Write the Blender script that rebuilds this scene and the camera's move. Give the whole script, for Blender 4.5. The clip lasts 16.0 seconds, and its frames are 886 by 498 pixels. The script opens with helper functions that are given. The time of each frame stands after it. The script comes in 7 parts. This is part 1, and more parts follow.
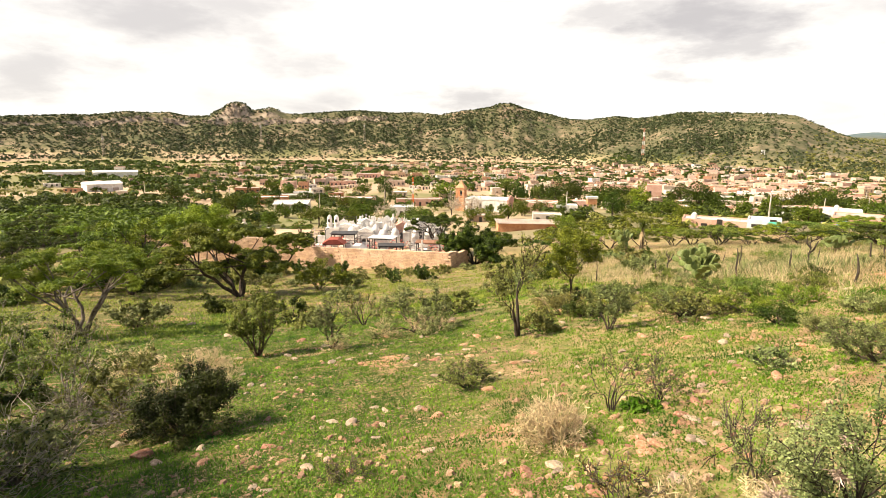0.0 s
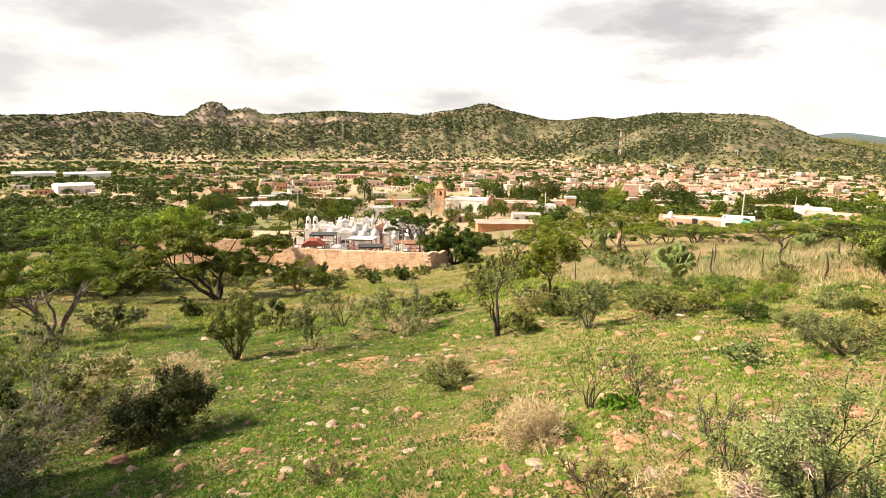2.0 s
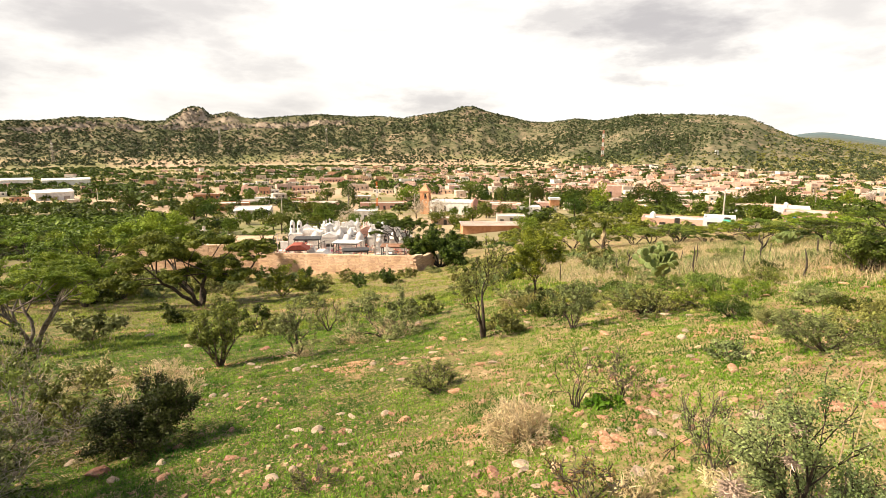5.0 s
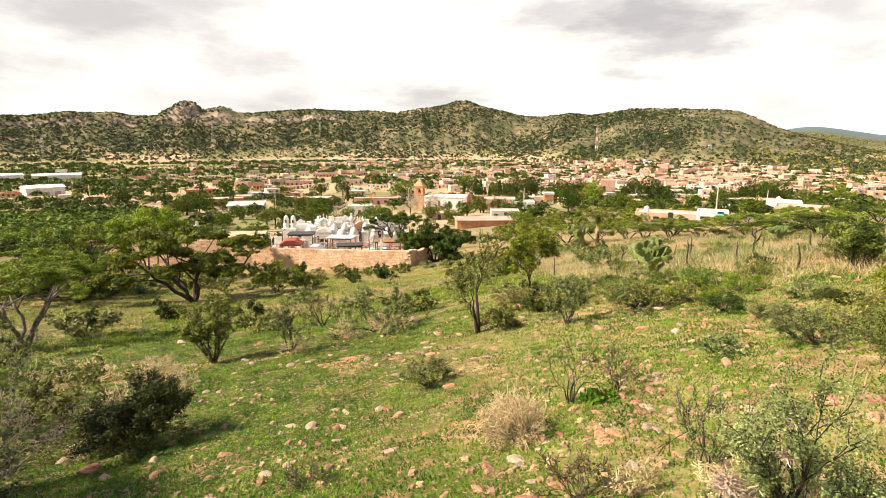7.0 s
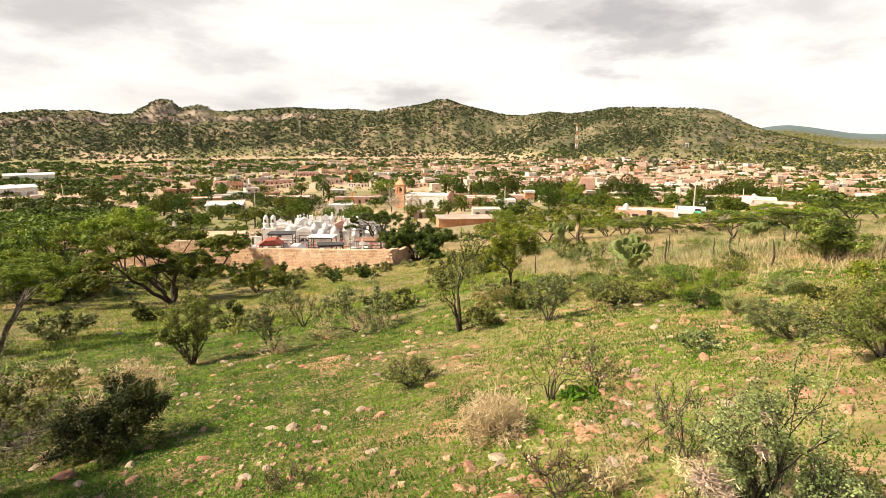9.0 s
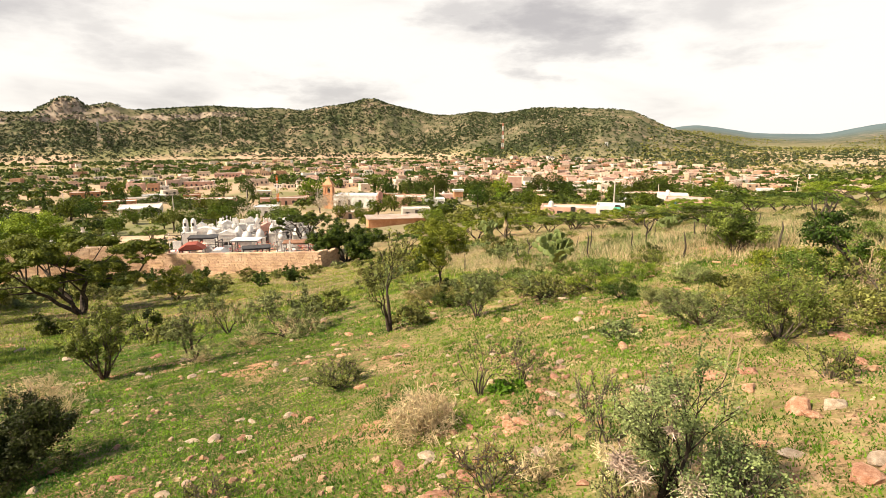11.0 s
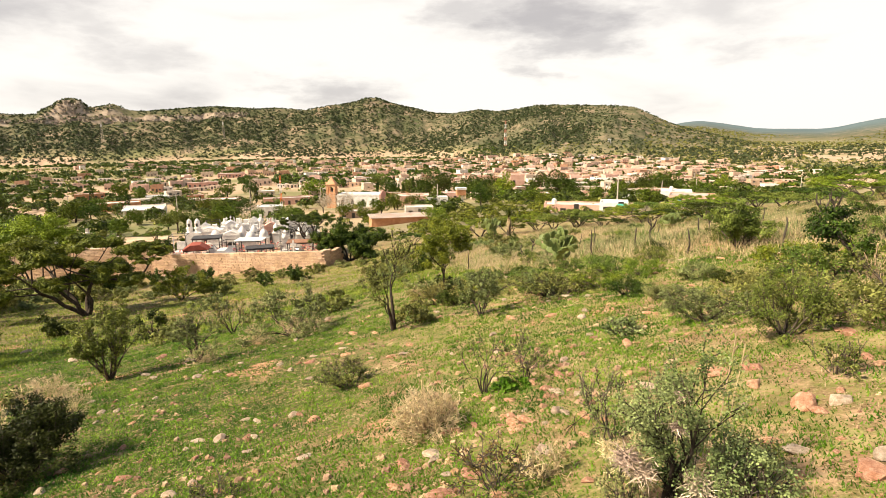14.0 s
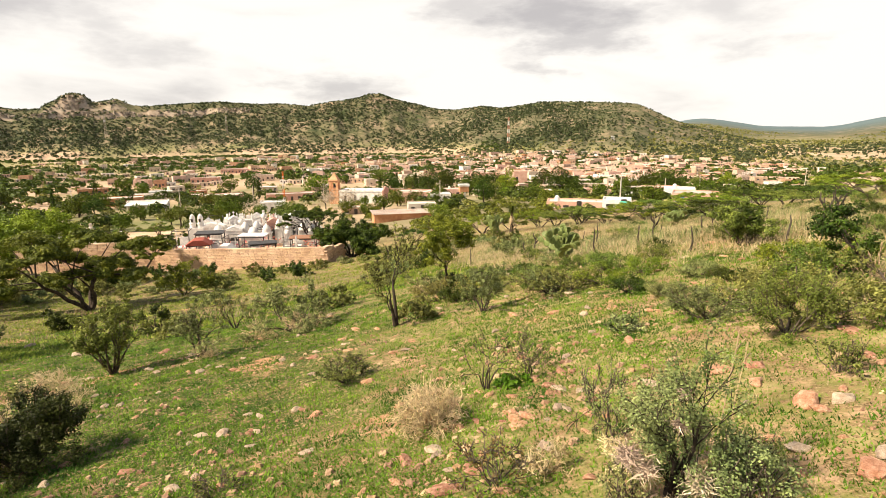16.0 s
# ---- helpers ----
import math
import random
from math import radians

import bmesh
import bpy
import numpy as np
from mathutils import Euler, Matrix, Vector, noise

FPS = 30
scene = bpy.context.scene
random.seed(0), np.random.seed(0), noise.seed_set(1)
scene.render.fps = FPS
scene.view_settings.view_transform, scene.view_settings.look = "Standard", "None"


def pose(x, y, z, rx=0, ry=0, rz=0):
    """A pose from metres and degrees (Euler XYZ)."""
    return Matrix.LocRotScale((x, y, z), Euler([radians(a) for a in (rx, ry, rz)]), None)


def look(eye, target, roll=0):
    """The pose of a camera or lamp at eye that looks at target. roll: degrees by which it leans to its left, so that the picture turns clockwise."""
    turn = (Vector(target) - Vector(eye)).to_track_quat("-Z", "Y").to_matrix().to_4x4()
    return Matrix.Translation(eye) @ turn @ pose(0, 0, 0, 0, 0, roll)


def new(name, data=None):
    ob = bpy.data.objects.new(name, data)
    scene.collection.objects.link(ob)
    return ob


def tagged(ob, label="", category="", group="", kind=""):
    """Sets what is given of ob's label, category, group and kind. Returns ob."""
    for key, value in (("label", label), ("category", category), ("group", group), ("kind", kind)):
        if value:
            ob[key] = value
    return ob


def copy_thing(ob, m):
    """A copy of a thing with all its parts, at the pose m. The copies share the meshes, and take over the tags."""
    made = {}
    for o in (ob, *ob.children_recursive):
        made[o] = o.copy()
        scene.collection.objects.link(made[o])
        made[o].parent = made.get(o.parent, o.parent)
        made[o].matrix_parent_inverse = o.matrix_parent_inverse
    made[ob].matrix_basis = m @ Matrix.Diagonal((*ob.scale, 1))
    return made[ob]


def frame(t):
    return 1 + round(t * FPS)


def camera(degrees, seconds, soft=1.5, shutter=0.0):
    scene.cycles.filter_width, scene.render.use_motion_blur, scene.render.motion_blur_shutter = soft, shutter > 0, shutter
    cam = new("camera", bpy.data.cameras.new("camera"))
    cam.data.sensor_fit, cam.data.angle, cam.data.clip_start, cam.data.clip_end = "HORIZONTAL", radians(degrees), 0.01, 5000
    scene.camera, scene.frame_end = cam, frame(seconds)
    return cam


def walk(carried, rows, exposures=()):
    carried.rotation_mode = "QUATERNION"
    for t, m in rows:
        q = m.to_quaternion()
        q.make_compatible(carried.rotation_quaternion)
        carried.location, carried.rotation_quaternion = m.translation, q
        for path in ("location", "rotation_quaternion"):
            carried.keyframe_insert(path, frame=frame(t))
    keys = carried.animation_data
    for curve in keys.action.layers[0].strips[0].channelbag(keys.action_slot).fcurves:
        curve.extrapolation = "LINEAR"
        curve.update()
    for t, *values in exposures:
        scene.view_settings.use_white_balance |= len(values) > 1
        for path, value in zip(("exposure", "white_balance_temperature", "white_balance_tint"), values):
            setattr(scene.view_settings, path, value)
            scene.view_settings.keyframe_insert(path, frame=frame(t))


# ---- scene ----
LENS = 76.38
cam = camera(LENS, 16.0, soft=0.5)
walk(cam, [
    (0, pose(-0.033, -0.024, 2.025, 79.145, 0, 4.375) @ pose(0, 0, 0, 0, 0, 0.713)),
    (0.5, pose(-0.024, -0.029, 2.023, 79.039, 0, 3.229) @ pose(0, 0, 0, 0, 0, 0.519)),
    (1, pose(-0.016, -0.040, 2.028, 79.921, 0, 3.206) @ pose(0, 0, 0, 0, 0, 0.077)),
    (1.5, pose(-0.021, -0.041, 2.029, 79.770, 0, 2.711) @ pose(0, 0, 0, 0, 0, 0.348)),
    (2, pose(-0.023, -0.038, 2.026, 79.222, 0, 2.306) @ pose(0, 0, 0, 0, 0, 0.669)),
    (2.5, pose(-0.017, -0.025, 2.020, 79.041, 0, 1.649) @ pose(0, 0, 0, 0, 0, 0.350)),
    (3, pose(-0.011, -0.017, 2.017, 78.756, 0, 1.447) @ pose(0, 0, 0, 0, 0, 0.097)),
    (3.5, pose(-0.016, -0.026, 2.021, 79.324, 0, 0.794) @ pose(0, 0, 0, 0, 0, 0.827)),
    (4, pose(-0.009, -0.034, 2.023, 79.811, 0, 1.017) @ pose(0, 0, 0, 0, 0, 0.178)),
    (6.5, pose(-0.009, 0.007, 2.019, 78.908, 0, 0.453) @ pose(0, 0, 0, 0, 0, 0.304)),
    (7, pose(-0.007, 0.013, 2.017, 78.971, 0, 0.211) @ pose(0, 0, 0, 0, 0, 0.134)),
    (7.5, pose(0.001, 0.007, 2.017, 78.814, 0, -0.009) @ pose(0, 0, 0, 0, 0, 0.098)),
    (8, pose(0.000, 0.000, 2.020, 79.100, 0, -0.029) @ pose(0, 0, 0, 0, 0, 0.000)),
    (8.5, pose(0.004, 0.013, 2.016, 79.045, 0, -0.770) @ pose(0, 0, 0, 0, 0, -0.278)),
    (9, pose(0.009, 0.030, 2.015, 78.835, 0, -1.684) @ pose(0, 0, 0, 0, 0, 0.078)),
    (9.5, pose(0.034, 0.056, 2.009, 78.899, 0, -5.412) @ pose(0, 0, 0, 0, 0, 0.600)),
    (10, pose(0.056, 0.053, 2.004, 78.815, 0, -8.300) @ pose(0, 0, 0, 0, 0, 0.678)),
    (12.5, pose(0.076, 0.034, 2.001, 78.767, 0, -8.678) @ pose(0, 0, 0, 0, 0, -0.445)),
    (13, pose(0.074, 0.040, 2.001, 78.712, 0, -8.384) @ pose(0, 0, 0, 0, 0, -0.354)),
    (13.5, pose(0.080, 0.037, 2.007, 79.179, 0, -8.886) @ pose(0, 0, 0, 0, 0, -0.714)),
    (14, pose(0.077, 0.043, 2.000, 78.634, 0, -8.469) @ pose(0, 0, 0, 0, 0, -0.527)),
    (14.5, pose(0.082, 0.045, 1.999, 78.593, 0, -8.791) @ pose(0, 0, 0, 0, 0, -0.586)),
    (15, pose(0.079, 0.044, 2.002, 78.304, 0, -8.539) @ pose(0, 0, 0, 0, 0, -0.538)),
    (15.5, pose(0.073, 0.043, 1.999, 78.201, 0, -8.316) @ pose(0, 0, 0, 0, 0, -0.347)),
    (16, pose(0.071, 0.040, 1.999, 78.284, 0, -8.220) @ pose(0, 0, 0, 0, 0, -0.293)),
], exposures=[(0, 1.1, 6950, 11), (4, 1.04, 6950, 11), (8, 1.0, 6950, 11), (10, 0.92, 6950, 11), (16, 0.92, 6950, 11)])

# ---------------------------------------------------------------- world, sun
SUN_AZ, SUN_EL = 258, 43      # compass bearing from +Y clockwise, height above the horizon
world = bpy.data.worlds.new("world")
scene.world = world
world.use_nodes = True


def build_world():
    nt = world.node_tree
    nt.nodes.clear()
    N, L = nt.nodes.new, nt.links.new
    out, bg, sky = N("ShaderNodeOutputWorld"), N("ShaderNodeBackground"), N("ShaderNodeTexSky")
    sky.sky_type, sky.sun_disc = "NISHITA", False
    sky.sun_elevation, sky.sun_rotation = radians(SUN_EL), radians(SUN_AZ)
    dim = N("ShaderNodeMix"); dim.data_type, dim.blend_type = "RGBA", "MULTIPLY"
    dim.inputs[0].default_value = 1.0
    dim.inputs[7].default_value = (0.07, 0.07, 0.07, 1)
    L(sky.outputs[0], dim.inputs[6])
    tc, mp = N("ShaderNodeTexCoord"), N("ShaderNodeMapping")
    mp.inputs["Scale"].default_value = (1, 1, 3.2)
    L(tc.outputs["Generated"], mp.inputs["Vector"])
    # broad cloud sheet, light and grey bellies
    n1 = N("ShaderNodeTexNoise"); n1.inputs["Scale"].default_value = 2.6; n1.inputs["Detail"].default_value = 8
    n1.inputs["Roughness"].default_value = 0.52; n1.inputs["Distortion"].default_value = 0.4
    L(mp.outputs[0], n1.inputs["Vector"])
    r1 = N("ShaderNodeMapRange"); r1.interpolation_type = "SMOOTHSTEP"
    r1.inputs[1].default_value, r1.inputs[2].default_value = 0.52, 0.85
    L(n1.outputs["Fac"], r1.inputs[0])
    # heavier single clouds, frayed by noise
    n2 = N("ShaderNodeTexNoise"); n2.inputs["Scale"].default_value = 5.5; n2.inputs["Detail"].default_value = 7
    n2.inputs["Roughness"].default_value = 0.6
    L(mp.outputs[0], n2.inputs["Vector"])
    off = N("ShaderNodeVectorMath"); off.operation = "SUBTRACT"; off.inputs[1].default_value = (0.5, 0.5, 0.5)
    L(n2.outputs["Color"], off.inputs[0])
    sc = N("ShaderNodeVectorMath"); sc.operation = "SCALE"; sc.inputs["Scale"].default_value = 0.42
    L(off.outputs[0], sc.inputs[0])
    add = N("ShaderNodeVectorMath"); add.operation = "ADD"
    L(mp.outputs[0], add.inputs[0]); L(sc.outputs[0], add.inputs[1])
    total = r1.outputs[0]
    clouds = [(-31, 10.4, 0.24, 0.75), (-25, 11.5, 0.20, 0.6), (-40, 4.8, 0.19, 0.65), (18.5, 10.4, 0.21, 0.9), (21, 8.6, 0.13, 0.7), (13, 11.5, 0.14, 0.6),
              (-3.4, 4.4, 0.15, 0.7), (17.5, 6.6, 0.10, 0.55), (-19, 7.4, 0.15, 0.5), (-23, 8.6, 0.12, 0.45), (33, 10.5, 0.18, 0.5), (36, 7.4, 0.10, 0.4), (-46, 9, 0.2, 0.5)]
    for az, el, size, depth in clouds:
        c = (math.sin(radians(az)) * math.cos(radians(el)), math.cos(radians(az)) * math.cos(radians(el)), 3.2 * math.sin(radians(el)))
        d = N("ShaderNodeVectorMath"); d.operation = "DISTANCE"; d.inputs[1].default_value = c
        L(add.outputs[0], d.inputs[0])
        m = N("ShaderNodeMapRange"); m.interpolation_type = "SMOOTHSTEP"
        m.inputs[1].default_value, m.inputs[2].default_value = size, size * 0.15
        m.inputs[3].default_value, m.inputs[4].default_value = 0, depth
        L(d.outputs["Value"], m.inputs[0])
        s = N("ShaderNodeMath"); s.operation = "MAXIMUM"
        L(total, s.inputs[0]); L(m.outputs[0], s.inputs[1])
        total = s.outputs[0]
    cloud = N("ShaderNodeMix"); cloud.data_type = "RGBA"
    cloud.inputs[6].default_value, cloud.inputs[7].default_value = (0.575, 0.57, 0.56, 1), (0.275, 0.27, 0.285, 1)
    L(total, cloud.inputs[0])
    mix = N("ShaderNodeMix"); mix.data_type = "RGBA"
    height = N("ShaderNodeSeparateXYZ"); L(tc.outputs["Generated"], height.inputs[0])
    thin = N("ShaderNodeMapRange"); thin.interpolation_type = "SMOOTHSTEP"
    thin.inputs[1].default_value, thin.inputs[2].default_value, thin.inputs[3].default_value, thin.inputs[4].default_value = 0.24, 0.58, 0.95, 0.12
    L(height.outputs["Z"], thin.inputs[0]); L(thin.outputs[0], mix.inputs[0])
    L(dim.outputs[2], mix.inputs[6]); L(cloud.outputs[2], mix.inputs[7])
    L(mix.outputs[2], bg.inputs["Color"])
    bg.inputs["Strength"].default_value = 1.0
    L(bg.outputs[0], out.inputs[0])


build_world()
sun = new("sun", bpy.data.lights.new("sun", "SUN"))
sun.data.energy, sun.data.angle, sun.data.color = 5.0, radians(5), (1.0, 0.88, 0.70)
sun_dir = Vector((math.sin(radians(SUN_AZ)) * math.cos(radians(SUN_EL)), math.cos(radians(SUN_AZ)) * math.cos(radians(SUN_EL)), math.sin(radians(SUN_EL))))
sun.matrix_world = look((0, 0, 60), Vector((0, 0, 60)) - sun_dir)


# ---------------------------------------------------------------- materials
def material(name, low, high, scale=4.0, fine=40.0, rough=0.9, bump=0.3, third=None, vary=0.0, island=0.0, through_light=0.0, metal=0.0, bump_dist=0.02, gloss=0.3):
    """Two-scale mottled surface: low..high by broad noise, broken by fine noise; vary: per object, island: per loose piece."""
    m = bpy.data.materials.new(name)
    m.use_nodes = True
    nt = m.node_tree
    N, L = nt.nodes.new, nt.links.new
    b = nt.nodes["Principled BSDF"]
    b.inputs["Roughness"].default_value, b.inputs["Metallic"].default_value = rough, metal
    b.inputs["Specular IOR Level"].default_value = gloss
    tc = N("ShaderNodeTexCoord")
    n1, n2 = N("ShaderNodeTexNoise"), N("ShaderNodeTexNoise")
    for n, s, d in ((n1, scale, 5), (n2, fine, 4)):
        n.inputs["Scale"].default_value, n.inputs["Detail"].default_value = s, d
        n.inputs["Roughness"].default_value = 0.6
        L(tc.outputs["Object"], n.inputs["Vector"])
    r = N("ShaderNodeValToRGB")
    r.color_ramp.elements[0].position, r.color_ramp.elements[1].position = 0.36, 0.66
    r.color_ramp.elements[0].color, r.color_ramp.elements[1].color = (*low, 1), (*high, 1)
    if third:
        e = r.color_ramp.elements.new(0.52)
        e.color = (*third, 1)
    L(n1.outputs["Fac"], r.inputs[0])
    mul = N("ShaderNodeMapRange")
    mul.inputs[1].default_value, mul.inputs[2].default_value = 0.3, 0.7
    mul.inputs[3].default_value, mul.inputs[4].default_value = 0.72, 1.25
    L(n2.outputs["Fac"], mul.inputs[0])
    value = mul.outputs[0]
    for amount, node, socket in ((vary, "ShaderNodeObjectInfo", "Random"), (island, "ShaderNodeNewGeometry", "Random Per Island")):
        if amount:
            o, k, t = N(node), N("ShaderNodeMapRange"), N("ShaderNodeMath")
            k.inputs[3].default_value, k.inputs[4].default_value = 1 - amount, 1 + amount
            t.operation = "MULTIPLY"
            L(o.outputs[socket], k.inputs[0]); L(k.outputs[0], t.inputs[0]); L(value, t.inputs[1])
            value = t.outputs[0]
    hsv = N("ShaderNodeHueSaturation")
    L(r.outputs[0], hsv.inputs["Color"]); L(value, hsv.inputs["Value"])
    if vary or island:
        o, k = N("ShaderNodeObjectInfo" if vary else "ShaderNodeNewGeometry"), N("ShaderNodeMapRange")
        k.inputs[3].default_value, k.inputs[4].default_value = 0.5 - 0.06 * max(vary, island), 0.5 + 0.05 * max(vary, island)
        L(o.outputs["Random" if vary else "Random Per Island"], k.inputs[0]); L(k.outputs[0], hsv.inputs["Hue"])
    L(hsv.outputs[0], b.inputs["Base Color"])
    if bump:
        bp = N("ShaderNodeBump"); bp.inputs["Strength"].default_value, bp.inputs["Distance"].default_value = bump, bump_dist
        L(n2.outputs["Fac"], bp.inputs["Height"]); L(bp.outputs[0], b.inputs["Normal"])
    if through_light:
        tr, mx = N("ShaderNodeBsdfTranslucent"), N("ShaderNodeMixShader")
        mx.inputs[0].default_value = through_light
        L(hsv.outputs[0], tr.inputs["Color"])
        L(b.outputs[0], mx.inputs[1]); L(tr.outputs[0], mx.inputs[2])
        L(mx.outputs[0], nt.nodes["Material Output"].inputs[0])
    return m


def leaf_mat(name, low, high, island=0.45, t=0.15):
    return material(name, low, high, scale=1.4, fine=9, rough=0.6, bump=0, island=island, vary=0.12, through_light=t, gloss=0.2)


M_LEAF_ACACIA = leaf_mat("acacia_leaf", (0.075, 0.125, 0.007), (0.235, 0.30, 0.028))
M_LEAF_DARK = leaf_mat("mesquite_leaf", (0.016, 0.032, 0.003), (0.09, 0.132, 0.012))
M_LEAF_MID = leaf_mat("huizache_leaf", (0.04, 0.068, 0.005), (0.17, 0.21, 0.02))
M_LEAF_GREY = leaf_mat("grey_shrub_leaf", (0.085, 0.105, 0.03), (0.295, 0.335, 0.12))
M_LEAF_OLIVE = leaf_mat("olive_leaf", (0.08, 0.09, 0.018), (0.31, 0.31, 0.08))
M_LEAF_NEAR = leaf_mat("oregano_leaf", (0.10, 0.135, 0.04), (0.36, 0.395, 0.16), t=0.15)
M_LEAF_BRIGHT = leaf_mat("poplar_leaf", (0.15, 0.22, 0.013), (0.29, 0.37, 0.035))
M_LEAF_BROWN = leaf_mat("dead_leaf", (0.109, 0.061, 0.020), (0.218, 0.136, 0.054))
M_LEAF_PALE = leaf_mat("pale_blossom", (0.42, 0.35, 0.26), (0.64, 0.55, 0.44))
M_AIR_PLANT = leaf_mat("air_plant_leaf", (0.33, 0.25, 0.18), (0.60, 0.48, 0.37), t=0.1)
M_LEAF_HILL = leaf_mat("hill_scrub_leaf", (0.026, 0.038, 0.013), (0.095, 0.108, 0.04))
M_PALE_TWIG = material("pale_twig_bark", (0.14, 0.11, 0.09), (0.36, 0.31, 0.25), scale=8, fine=70, bump=0.4, vary=0.2)
M_GRASS = leaf_mat("green_grass", (0.03, 0.095, 0.003), (0.17, 0.285, 0.02), island=0.45, t=0.25)
M_LEAF_GREEN = leaf_mat("fresh_shrub_leaf", (0.062, 0.098, 0.013), (0.225, 0.28, 0.052))
M_PASTURE = leaf_mat("pasture_grass_blade", (0.105, 0.185, 0.014), (0.345, 0.43, 0.068), island=0.35, t=0.3)
# dark leaves, deepened so the colour also carries the bush's unlit side
M_LEAF_SHADE = leaf_mat("shaded_bush_leaf", (0.014, 0.022, 0.003), (0.062, 0.075, 0.012))
M_TOWER = material("ochre_tower_brick", (0.50, 0.24, 0.12), (0.66, 0.38, 0.22), scale=0.6, fine=9, bump=0.3)
M_STRAW = leaf_mat("dry_grass", (0.46, 0.345, 0.19), (0.72, 0.585, 0.375), island=0.3, t=0.3)
M_STRAW_DULL = leaf_mat("field_grass", (0.33, 0.25, 0.13), (0.58, 0.455, 0.28), island=0.3, t=0.3)
M_BARK = material("bark", (0.025, 0.018, 0.013), (0.09, 0.068, 0.05), scale=6, fine=60, bump=0.6, vary=0.2)
M_PALE_BARK = material("grey_bark", (0.07, 0.052, 0.042), (0.22, 0.18, 0.15), scale=6, fine=60, bump=0.6, vary=0.2)
M_TWIG = material("twig_bark", (0.035, 0.025, 0.018), (0.13, 0.1, 0.075), scale=8, fine=70, bump=0.4, vary=0.25)
M_POST = material("weathered_post", (0.03, 0.022, 0.018), (0.10, 0.08, 0.062), scale=5, fine=60, bump=0.6, vary=0.2)
M_ROCK_RED = material("red_stone", (0.33, 0.155, 0.085), (0.56, 0.36, 0.24), scale=5, fine=38, bump=0.7, vary=0.2, third=(0.45, 0.245, 0.15))
M_ROCK_PALE = material("pale_stone", (0.34, 0.245, 0.165), (0.53, 0.42, 0.32), scale=6, fine=42, bump=0.7, vary=0.16)
M_SOIL_STONES = material("gravel", (0.26, 0.14, 0.075), (0.48, 0.34, 0.22), scale=3, fine=40, bump=0.5, island=0.3)
M_CRAG = material("pale_crag", (0.24, 0.19, 0.14), (0.50, 0.415, 0.32), scale=0.12, fine=1.2, bump=0.5, island=0.2, bump_dist=0.3)
M_NOPAL = material("nopal_skin", (0.09, 0.125, 0.032), (0.215, 0.255, 0.085), scale=5, fine=50, rough=0.55, bump=0.25, vary=0.15)
M_NOPAL_OLD = material("nopal_old_skin", (0.16, 0.12, 0.06), (0.30, 0.24, 0.12), scale=6, fine=50, bump=0.4, vary=0.15)
M_WALL_STONE = material("ochre_stone", (0.50, 0.33, 0.215), (0.70, 0.51, 0.365), scale=0.5, fine=14, bump=0.4, island=0.13, third=(0.61, 0.42, 0.285))
M_MORTAR = material("mortar", (0.42, 0.28, 0.18), (0.56, 0.40, 0.27), scale=1.2, fine=20, bump=0.4)
M_WHITE = material("whitewash", (0.60, 0.57, 0.53), (0.80, 0.77, 0.73), scale=0.7, fine=12, bump=0.15, vary=0.05)
M_PINK = material("pink_plaster", (0.50, 0.275, 0.205), (0.63, 0.40, 0.315), scale=0.3, fine=6, bump=0.15, vary=0.08)
M_BRICK = material("brick", (0.40, 0.17, 0.085), (0.58, 0.29, 0.16), scale=0.6, fine=9, bump=0.4, vary=0.12)
M_CONC = material("roof_concrete", (0.44, 0.38, 0.32), (0.68, 0.61, 0.53), scale=0.35, fine=6, bump=0.2, vary=0.2)
M_TIN = material("roof_sheet", (0.55, 0.55, 0.55), (0.75, 0.74, 0.72), scale=0.3, fine=6, rough=0.5, bump=0.1)
M_OLD_SHEET = material("weathered_roof_sheet", (0.27, 0.215, 0.18), (0.43, 0.36, 0.31), scale=0.4, fine=6, rough=0.7, bump=0.15)
M_DARK = material("dark_opening", (0.02, 0.018, 0.016), (0.06, 0.05, 0.045), scale=2, fine=20, rough=0.35, bump=0, vary=0.2, gloss=0.5)
M_IRON = material("dark_iron", (0.03, 0.03, 0.032), (0.08, 0.075, 0.07), scale=3, fine=30, rough=0.6, bump=0.1)
M_RED_ROOF = material("maroon_sheet", (0.26, 0.06, 0.04), (0.36, 0.10, 0.07), scale=1, fine=12, bump=0.15)
M_BROWN_ROOF = material("rusty_sheet", (0.20, 0.10, 0.06), (0.34, 0.18, 0.11), scale=1, fine=12, bump=0.15)
M_ORANGE = material("red_orange_paint", (0.66, 0.13, 0.03), (0.80, 0.22, 0.06), scale=1, fine=9, bump=0)
M_MAST_RED = material("faded_mast_red", (0.40, 0.15, 0.10), (0.52, 0.24, 0.17), scale=1, fine=9, bump=0)
M_BLUE = material("bright_blue_paint", (0.05, 0.30, 0.72), (0.10, 0.42, 0.82), scale=1, fine=9, bump=0)
M_TEAL = material("turquoise_paint", (0.10, 0.52, 0.42), (0.20, 0.66, 0.54), scale=1, fine=9, bump=0)
M_EARTH = material("bare_earth", (0.42, 0.28, 0.17), (0.62, 0.46, 0.31), scale=0.4, fine=6, bump=0.3)
M_FLOWER = material("flower_petals", (0.70, 0.12, 0.12), (0.85, 0.45, 0.35), scale=3, fine=9, bump=0, island=0.5)


